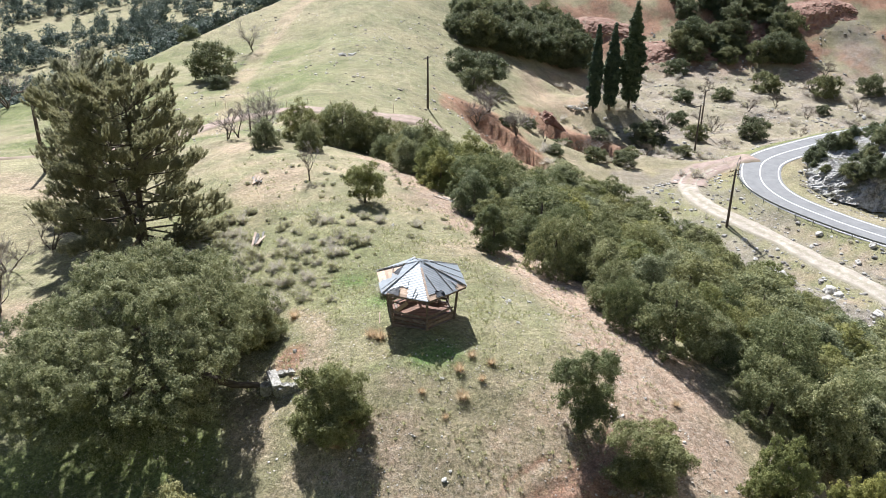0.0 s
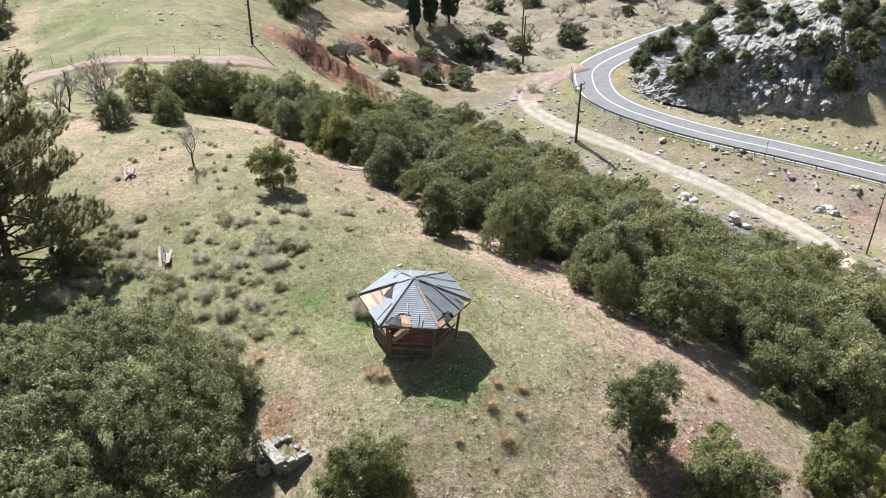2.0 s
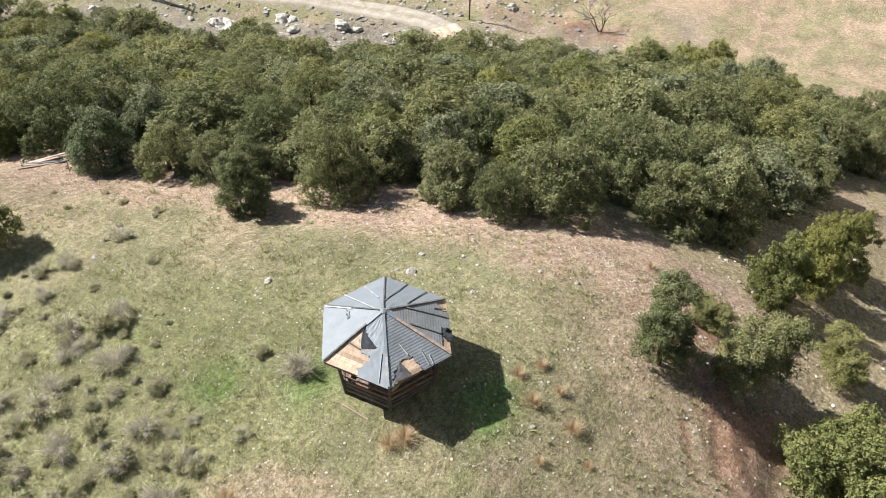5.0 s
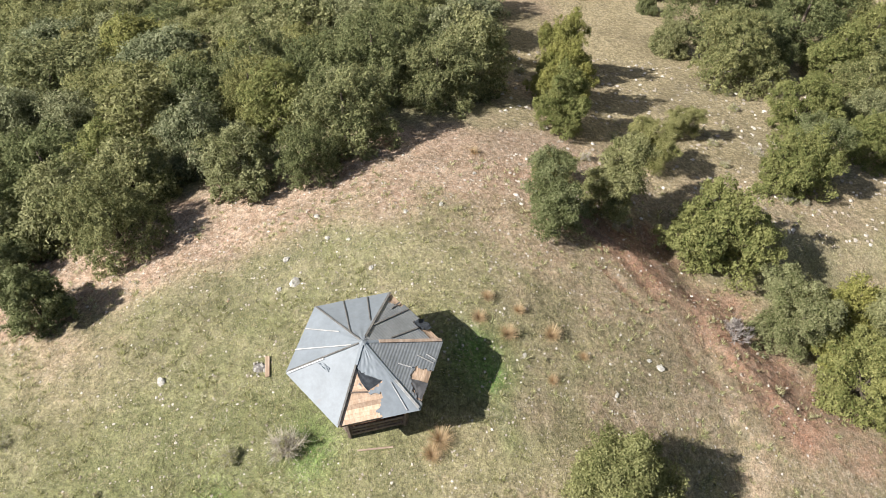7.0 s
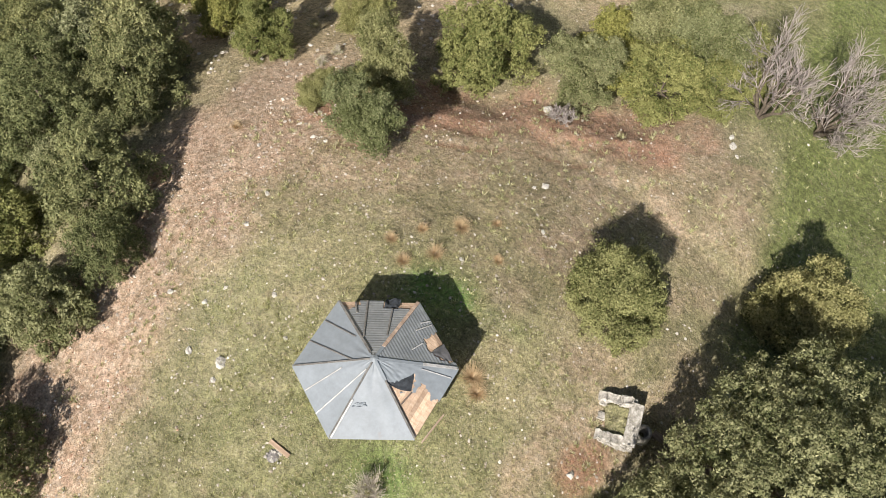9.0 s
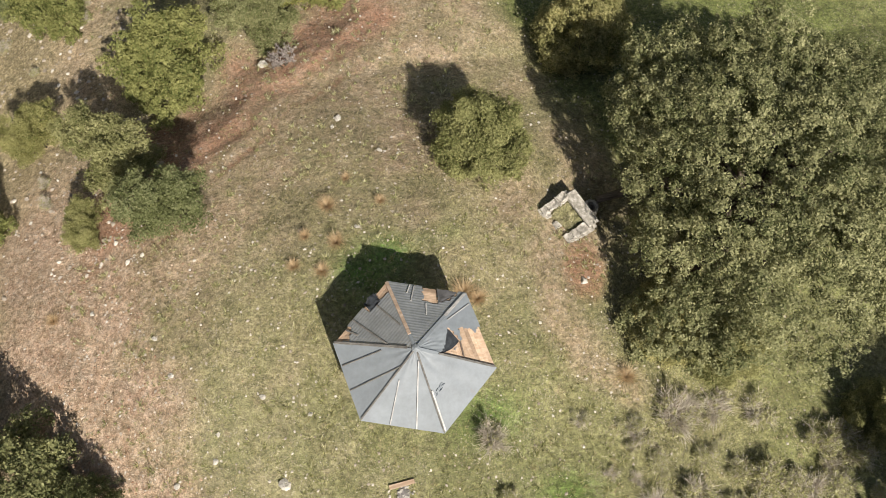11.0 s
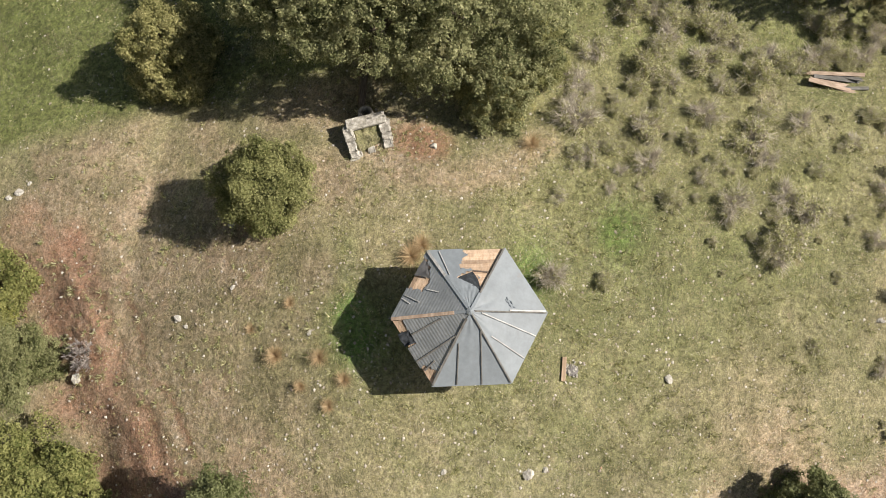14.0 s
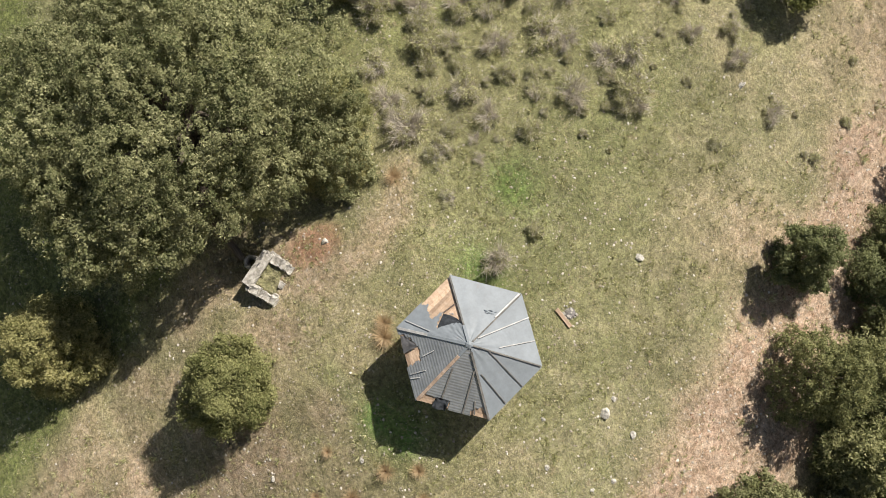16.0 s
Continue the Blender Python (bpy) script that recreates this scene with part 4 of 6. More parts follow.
        if k != 3:
            for j in range(3):
                o = inward * (0.14 + 0.13 * j)
                s = 0.10 + 0.05 * j
                part("bench_board", beam(a.lerp(b, s) + o + Vector((0, 0, 0.43)), a.lerp(b, 1 - s) + o + Vector((0, 0, 0.43)), 0.115, 0.03), OLD_WOOD if j % 2 else FLOOR_WOOD, g)
            for s in (0.18, 0.82):
                o = inward * 0.27
                part("bench_leg", beam(a.lerp(b, s) + o, a.lerp(b, s) + o + Vector((0, 0, 0.41)), 0.07, 0.3, inward), OLD_WOOD, g)
        if k in (5, 0, 4):
            part("brace", beam(a.lerp(b, 0.04) + Vector((0, 0, 1.6)), a.lerp(b, 0.2) + Vector((0, 0, 1.97)), 0.04, 0.06), OLD_WOOD, g)
    loose = beam(feet[0].lerp(feet[5], 0.06) + Vector((0, 0, 0.85)), feet[0].lerp(feet[5], 0.42) + Vector((0, 0, 1.45)), 0.03, 0.19)
    part("fallen_board", loose, DECK_WOOD, g, "loose pale roof board leaning on the rail")
    # floor boards cut to the six-sided plan
    for i in range(-14, 15):
        y = i * 0.142
        xs = []
        for s in range(-220, 221):
            x = s * 0.01
            if all((Vector((x, y, 0)) - (feet[k] + feet[(k + 1) % 6]) / 2).dot(((feet[k] + feet[(k + 1) % 6]) / 2).normalized()) < 0 for k in range(6)):
                xs.append(x)
        if len(xs) > 10:
            part("floor_board", box(bmesh.new(), (xs[-1] - xs[0], 0.135, 0.03), pose((xs[0] + xs[-1]) / 2, y, 0.10), 0.004), FLOOR_WOOD, g)


gazebo()


# ---- small built things ----
def stone_tank():
    """A broken U of rough masonry with a thick slab on its uphill side."""
    x, y = -6.22, -4.62
    z = ground_z(x, y) - 0.42
    t = thing("stone_tank", pose(x, y, z, 0, 0, 23) @ Matrix.Scale(0.86, 4), "ruined masonry water tank with whitened stone rims, open in front", "stone tank")
    rnd = random.Random(5)

    def course_wall(a, b, thick, top, ragged):
        a, b = Vector(a), Vector(b)
        length = (b - a).length
        d = (b - a).normalized()
        turn = math.degrees(math.atan2(d.y, d.x))
        zz = -0.35
        while zz < top - 0.05:
            hgt = rnd.uniform(0.15, 0.22)
            s = -rnd.uniform(0, 0.15)
            while s < length:
                w = rnd.uniform(0.2, 0.38)
                if zz + hgt < top - ragged * rnd.random():
                    p = a + d * (s + w / 2)
                    bm = box(bmesh.new(), (w * 0.98, thick * rnd.uniform(0.85, 1.1), hgt), Matrix(), 0.025)
                    for v in bm.verts:
                        v.co += Vector((rnd.uniform(-1, 1), rnd.uniform(-1, 1), rnd.uniform(-1, 1))) * 0.075
                    o = part("stone", bm, WALL_STONE, t)
                    o.matrix_basis = pose(p.x, p.y, zz + hgt / 2, 0, 0, turn + rnd.uniform(-6, 6))
                s += w * 0.94
            zz += hgt * 0.92
    course_wall((-0.75, -0.55, 0), (-0.75, 0.75, 0), 0.38, 1.0, 0.05)
    course_wall((-0.65, -0.75, 0), (0.45, -0.75, 0), 0.36, 1.08, 0.1)
    course_wall((-0.65, 0.85, 0), (0.40, 0.78, 0), 0.36, 1.0, 0.12)
    course_wall((0.50, -0.70, 0), (0.48, 0.45, 0), 0.30, 0.85, 0.35)
    bm = bmesh.new()
    box(bm, (0.52, 1.75, 0.16), pose(-0.76, 0.06, 0.98), 0.03)
    for v in bm.verts:
        v.co += Vector((noise.noise(v.co * 3), noise.noise(v.co * 3 + Vector((5, 0, 0))), noise.noise(v.co * 3 + Vector((0, 5, 0))))) * 0.05
    part("capping_slab", bm, WALL_STONE, t, "pale weathered concrete slab")
    bm = bmesh.new()
    ring = []
    for n in range(16):
        w = n * math.pi / 8
        c, d = math.cos(w), math.sin(w)
        k = 1 + 0.12 * noise.noise(Vector((c * 2, d * 2, 0)))
        ring.append([bm.verts.new((-1.24 + c * r * k, 0.15 + d * r * k, z)) for r, z in ((0.36, 0.1), (0.33, 0.68), (0.26, 0.74), (0.19, 0.68), (0.17, 0.1))])
    for a, b in zip(ring, ring[1:] + ring[:1]):
        for n in range(4):
            bm.faces.new((a[n], a[n + 1], b[n + 1], b[n]))
    bmesh.ops.recalc_face_normals(bm, faces=bm.faces)
    part("pipe_collar", bm, WALL_STONE, t, "round concrete collar")
    bm = bmesh.new()
    bmesh.ops.create_grid(bm, x_segments=10, y_segments=10, size=0.62, matrix=pose(-0.08, 0.03, 0.82))
    for v in bm.verts:
        v.co.z += 0.22 * noise.noise(v.co * 3.3) - 0.10 - 0.3 * max(0, v.co.x)
    part("earth_fill", bm, GROUND, t, "grassy earth fill")


stone_tank()


def fire_pit():
    x, y = 1.05, 3.72
    z = ground_z(x, y)
    p = thing("fire_pit", pose(x, y, z), "small ring of ash and stones in the grass", "fire pit")
    rnd = random.Random(3)
    bm = bmesh.new()
    bmesh.ops.create_cone(bm, segments=18, radius1=0.24, radius2=0.12, depth=0.05, cap_ends=True, matrix=pose(0.0, 0, 0.015))
    for v in bm.verts:
        v.co += Vector((rnd.uniform(-0.04, 0.04), rnd.uniform(-0.04, 0.04), rnd.uniform(-0.01, 0.01)))
    part("ash", bm, ASH, p)
    for i in range(12):
        a = i * 0.7
        me = rock_mesh("stone", i + 31, (0.065, 0.055, 0.045), 0.3, 1)
        o = put("stone", me, LIMESTONE, p)
        o.location = (0.17 * math.cos(a) + rnd.uniform(-0.1, 0.1), 0.17 * math.sin(a) + rnd.uniform(-0.1, 0.1), 0.03)
    bm = box(bmesh.new(), (0.82, 0.15, 0.05), Matrix(), 0.008)
    board = part("wooden_board", bm, DECK_WOOD)
    board.matrix_basis = pose(1.08, 3.46, z + 0.07, 2, 3, 4)
    tagged(board, "pinkish sawn board lying beside the fire pit", "board")
    lath = part("wooden_lath", box(bmesh.new(), (1.15, 0.055, 0.03), Matrix(), 0.006), HIP_WOOD)
    lath.matrix_basis = pose(-2.14, -0.20, ground_z(-2.14, -0.20) + 0.03, 0, 0, 94)
    tagged(lath, "pale bleached lath lying in the grass beside the shelter", "lath")


fire_pit()


def plank_stack(x, y, turn, count, length, label):
    rnd = random.Random(count + int(x))
    s = thing("plank_stack", pose(x, y, ground_z(x, y), 0, 0, turn), label, "planks", "stacks of old planks")
    for i in range(count):
        lay, col = divmod(i, 4)
        m = pose(rnd.uniform(-0.2, 0.2), (col - 1.5) * 0.17 + rnd.uniform(-0.03, 0.03), 0.05 + lay * 0.07, rnd.uniform(-12, 12), rnd.uniform(-9, 9), rnd.uniform(-14, 14))
        o = part("plank", box(bmesh.new(), (length * rnd.uniform(0.8, 1), 0.14, 0.05), m, 0.006), HIP_WOOD if i % 3 else GREY_WOOD, s)


plank_stack(-13.6, 24.4, 98, 8, 1.7, "heap of pale bleached planks on the dry slope")
plank_stack(-11.1, 12.3, 86, 9, 2.2, "low stack of grey planks among the shrubs")
plank_stack(1.6, 24.6, 150, 8, 2.4, "scattered pale broken planks at the wood's edge")


def utility_pole(x, y, tall, turn, label, stay=False, cross=True):
    z = float(height(x, y)) - 0.3
    p = thing("utility_pole", pose(x, y, z, 0, 0, turn), label, "utility pole", "roadside poles")
    slim = 1.0 if cross else 0.55
    runs = [([(0, 0, -0.5), (0, 0, tall * 0.5), (0, 0, tall)], [0.20 * slim, 0.17 * slim, 0.13 * slim])]
    put("mast", tubes_mesh("mast", runs, 10), POLE_WOOD, p)
    if stay:
        put("prop", tubes_mesh("prop", [([(0.75, 0.55, -0.5), (0.28, 0.2, tall * 0.93)], [0.19, 0.13])], 10), POLE_WOOD, p)
    if cross:
        for k, zz in enumerate((tall - 0.35, tall - 1.1)[: 2 if stay else 1]):
            arm = part("crossarm", beam((-1.15, 0.13, zz), (1.15, 0.13, zz), 0.1, 0.12), POLE_WOOD, p)
            for s in (-1.0, -0.35, 0.35, 1.0):
                bm = bmesh.new()
                bmesh.ops.create_cone(bm, segments=8, radius1=0.06, radius2=0.035, depth=0.2, cap_ends=True, matrix=pose(s, 0.13, zz + 0.16))
                part("insulator", bm, CERAMIC, arm)
    return p


POLES = [
    (45.2, 83.0, 10.0, 30, "tarred twin timber power pole with crossarms beside the track", True, True),
    (57.0, 141.0, 11.0, 25, "tarred timber power pole with a crossarm by the stream bed", False, True),
    (51.5, 125.0, 10.0, 25, "slim tarred timber power pole in the valley", False, True),
    (67.2, 43.2, 8.6, 20, "slim bare timber pole on the red bank", False, False),
    (-1.7, 101, 9.0, 60, "timber power pole with a short crossarm above the red gully", False, True),
    (-36.5, 37, 8.5, 40, "leaning pale timber pole beyond the pines", False, True),
    (-22.2, 60, 3.5, 0, "short bare grey post on the meadow", False, False),
]
for x, y, tall, turn, label, stay, cross in POLES:
    utility_pole(x, y, tall, turn, label, stay, cross)


def wires():
    for a, b in ((POLES[1], POLES[0]), (POLES[2], POLES[0])):
        runs = []
        for s in (-1.0, 1.0):
            p = Vector((a[0] + s * 0.9, a[1] + s * 0.4, float(height(a[0], a[1])) + a[2] - 0.4))
            q = Vector((b[0] + s * 0.9, b[1] + s * 0.4, float(height(b[0], b[1])) + b[2] - 0.4))
            pts = [p.lerp(q, t / 12) - Vector((0, 0, 1.2 * 4 * (t / 12) * (1 - t / 12))) for t in range(13)]
            runs.append((pts, [0.012] * 13))
        tagged(put("power_line", tubes_mesh("power_line", runs, 4), WIRE), "thin dark overhead wires between the poles", "power line")


wires()


def fence():
    line = glide([(-36, 96), (-32.2, 92), (-28.5, 89.4), (-24.3, 86.6), (-19.6, 85.2), (-14.1, 85), (-10, 86), (-5, 90)], 3.4)
    f = thing("wire_fence", Matrix(), "thin wire fence on grey wooden posts along the farm lane", "fence")
    rnd = random.Random(8)
    tops = []
    for p in line:
        z = ground_z(p.x, p.y)
        post = put("post", tubes_mesh("post", [([(0, 0, -0.3), (0, 0, 0.7), (rnd.uniform(-0.08, 0.08), rnd.uniform(-0.08, 0.08), rnd.uniform(1.2, 1.5))], [0.045, 0.04, 0.035])], 6), HIP_WOOD, f)
        post.location = (p.x, p.y, z)
        tops.append(Vector((p.x, p.y, z)))
    for h in (0.45, 0.8, 1.1):
        put("wire", tubes_mesh("wire", [([t + Vector((0, 0, h)) for t in tops], [0.006] * len(tops))], 4), WIRE, f)


fence()


def road_marker(x, y):
    m = thing("road_marker", pose(x, y, -30, 0, 0, 40), "slim roadside post with a small dark plate", "road marker")
    put("post", tubes_mesh("post", [([(0, 0, -0.3), (0, 0, 1.3), (0, 0, 2.7)], [0.04, 0.04, 0.035])], 8), STEEL, m)
    part("plate", box(bmesh.new(), (0.75, 0.03, 0.22), pose(0.1, 0.05, 2.62), 0.006), WIRE, m)


road_marker(68.8, 68.2)


# ---- plants ----
def crown_tris(rng, lobes, n, leaf, flat=0.45, long=1.6, inner=0.10, tuft=30, spread=2.5, knobs=0):
    """Loose leaves on the outer skin of several lobes (x, y, z, rx, rz), gathered in tufts with gaps between."""
    lobes = np.asarray(lobes, float)
    if knobs:
        # each lobe breaks up into smaller knobs of leaves with dark hollows between them
        own = np.repeat(np.arange(len(lobes)), knobs)
        k = len(own)
        d = rng.normal(size=(k, 3))
        d[:, 2] = np.where(d[:, 2] < -0.35, -d[:, 2], d[:, 2])
        d /= np.linalg.norm(d, axis=1, keepdims=True)
        small = rng.uniform(0.22, 0.42, k)
        rr = lobes[own]
        mid = rr[:, :3] + d * np.stack([rr[:, 3], rr[:, 3], rr[:, 4]], 1) * (rng.uniform(0.74, 1.08, k))[:, None]
        bits = np.concatenate([mid, (rr[:, 3] * small)[:, None], ((rr[:, 3] + rr[:, 4]) / 2 * small * 0.9)[:, None]], 1)
        core = lobes.copy()
        core[:, 3:] *= 0.78
        lobes = np.concatenate([core, bits])
    area = lobes[:, 3] * lobes[:, 4]
    m = max(int(n * 1.15) // tuft, 3)
    pick = rng.choice(len(lobes), m, p=area / area.sum())
    d = rng.normal(size=(m, 3))
    d[:, 2] = np.where(d[:, 2] < -0.45, -d[:, 2], d[:, 2])
    d /= np.linalg.norm(d, axis=1, keepdims=True)
    reach = np.where(rng.random(m) < inner, rng.uniform(0.35, 0.8, m), rng.normal(0.95, 0.10, m))
    bump = 1 + 0.15 * np.sin(d[:, 0] * 5 + pick) * np.cos(d[:, 1] * 4 + pick * 2) + 0.10 * np.sin(d[:, 2] * 9 + pick)
    r = np.stack([lobes[pick, 3], lobes[pick, 3], lobes[pick, 4]], 1)
    c = lobes[pick, :3] + d * r * (reach * bump)[:, None]
    keep = np.ones(m, bool)
    for k in range(len(lobes)):
        e = (c - lobes[k, :3]) / np.array([lobes[k, 3], lobes[k, 3], lobes[k, 4]])
        keep &= ~((np.linalg.norm(e, axis=1) < 0.66) & (pick != k))
    c, d = c[keep], d[keep]
    m = len(c)
    size = np.repeat(rng.uniform(0.6, 1.3, (m, 1)), tuft, 0)
    out = rng.normal(size=(m * tuft, 3))
    out /= np.maximum(np.linalg.norm(out, axis=1, keepdims=True), 0.3)
    c = np.repeat(c, tuft, 0) + out * leaf * spread * size * rng.random((m * tuft, 1)) ** 0.4
    d = np.repeat(d, tuft, 0)
    k = len(c)
    nrm = (d * 0.6 + out * 0.6) * flat * 1.6 + rng.normal(size=(k, 3)) * 0.45 + np.array([0, 0, 0.25])
    nrm /= np.linalg.norm(nrm, axis=1, keepdims=True)
    a = np.cross(nrm, rng.normal(size=(k, 3)))
    a /= np.linalg.norm(a, axis=1, keepdims=True)
    b = np.cross(nrm, a)
    s = leaf * rng.uniform(0.6, 1.35, (k, 1))
    return np.stack([c + a * s * long * 0.62, c - a * s * 0.45 + b * s * 0.5, c - a * s * 0.45 - b * s * 0.5], 1)


def lobes_for(rng, radius, tall, base, count, spread=0.74, core=0.58, skirt=0):
    """Lobes of a rounded, lumpy crown, from base height up to the top."""
    out = [(0, 0, (tall + base) / 2, radius * core, (tall - base) / 2 * 0.9 * core / 0.58)]
    for i in range(count):
        w = 2 * math.pi * (i + rng.random() * 0.8) / count * 1.62
        q = radius * spread * math.sqrt(rng.uniform(0.2, 1))
        rr = radius * rng.uniform(0.24, 0.48)
        top = tall - (tall - base) * 0.55 * (q / radius) ** 2 - rr * 0.75
        z = rng.uniform(base + rr * 0.5, max(base + rr * 0.55, top))
        out.append((q * math.cos(w), q * math.sin(w), z, rr, rr * rng.uniform(0.75, 1.0)))
    for i in range(skirt):
        # low growth that hides the stem
        w = 2 * math.pi * (i + rng.random() * 0.6) / skirt
        q, rr = radius * rng.uniform(0.55, 0.78), radius * rng.uniform(0.26, 0.36)
        out.append((q * math.cos(w), q * math.sin(w), base + rr * rng.uniform(0.5, 0.9), rr, rr * 0.9))
    return out


def limb_runs(rnd, lobes, trunk_r, base, fork=0.4, stems=1):
    """Stems, and for each stem the limbs that leave it for the lobes of the crown."""
    out = []
    for s in range(stems):
        ox, oy = (0, 0) if stems == 1 else (rnd.uniform(-0.25, 0.25), rnd.uniform(-0.25, 0.25))
        f = Vector((ox + rnd.uniform(-0.1, 0.1), oy + rnd.uniform(-0.1, 0.1), base * fork + 0.3))
        stem = ([(ox, oy, -0.5), (ox * 1.1, oy * 1.1, f.z * 0.5), f], [trunk_r * 1.35, trunk_r, trunk_r * 0.85])
        limbs = []
        for i, l in enumerate(lobes):
            if i % stems != s:
                continue
            e = Vector(l[:3])
            mid = f.lerp(e, 0.5) + Vector((rnd.uniform(-0.2, 0.2), rnd.uniform(-0.2, 0.2), 0.15)) * l[3]
            limbs.append(([f, mid, e], [trunk_r * 0.6, trunk_r * 0.38, trunk_r * 0.12]))
        out.append((stem, limbs))
    return out


def grow_wood(tree, stems, sides=6, every=True):
    """Each stem is a part of the tree and each limb a part of its stem."""
    for stem, limbs in stems:
        trunk = put("trunk", tubes_mesh("trunk", [stem], sides), BARK, tree)
        for limb in limbs if every else ():
            put("limb", tubes_mesh("limb", [limb], max(sides - 2, 4)), BARK, trunk)


def broadleaf(name, x, y, radius, tall, base, n, leaf, mat, seed, label, category="tree", group="", count=9, trunk=0.14, stems=1, sink=0.0, tuft=36, airy=3.0, spread=0.74, core=0.58, bushy=False, skirt=0, knobs=9):
    rng = np.random.default_rng(seed)
    rnd = random.Random(seed)
    t = thing(name, pose(x, y, ground_z(x, y) - sink), label, category, group)
    lobes = lobes_for(rng, radius, tall, base, count, spread, core, skirt)
    if bushy:
        grow_wood(t, [((([(0, 0, -0.5), (0.05, 0.04, tall * 0.3), (0.0, 0.1, tall * 0.75)]), [trunk * 1.5, trunk, trunk * 0.3]), [])])
    else:
        grow_wood(t, limb_runs(rnd, lobes, trunk, max(base, 0.4), 0.7, stems))
    put("crown", tris_mesh("crown", crown_tris(rng, lobes, n, leaf, tuft=tuft, spread=airy, knobs=knobs)), mat, t)
    return t


def again(proto, x, y, s=1.0, turn=0.0, tall=1.0, sink=0.0):
    """Another tree of a kind already built, turned and grown differently."""
    return copy_thing(proto, Matrix.LocRotScale((x, y, ground_z(x, y) - sink), Euler((0, 0, radians(turn))), (s, s, s * tall)))


def bare_tree(x, y, tall, spread, seed, label, stems=3, mat=None):
    rnd = random.Random(seed)
    t = thing("bare_tree", pose(x, y, ground_z(x, y)), label, "tree", "leafless trees")
    wood, twigs = [], []

    def grow(p, d, length, r, depth):
        pts, rad = [p], [r]
        for i in range(3):
            d = (d + Vector((rnd.gauss(0, 0.16), rnd.gauss(0, 0.16), rnd.gauss(0.04, 0.1)))).normalized()
            p = p + d * length / 3
            pts.append(p)
            rad.append(r * (1 - 0.15 * (i + 1)))
        (wood if depth < 2 else twigs).append((pts, rad))
        if depth < 4:
            for i in range(3 if depth < 2 else 5):
                e = (d + Vector((rnd.gauss(0, spread), rnd.gauss(0, spread), rnd.gauss(0.1, 0.3)))).normalized()
                grow(pts[rnd.choice((1, 2, 3, 3))], e, length * rnd.uniform(0.55, 0.8), max(r * 0.5, 0.011), depth + 1)
    for s in range(stems):
        grow(Vector((rnd.uniform(-0.1, 0.1), rnd.uniform(-0.1, 0.1), -0.2)), Vector((rnd.gauss(0, 0.25), rnd.gauss(0, 0.25), 1)).normalized(), tall * 0.42, 0.03 * tall ** 0.8, 0)
    put("trunk", tubes_mesh("trunk", wood, 6), BARK, t)
    put("crown", tubes_mesh("crown", twigs, 3, False), mat or GREY_TWIG, t, "fine grey leafless twigs")
    return t


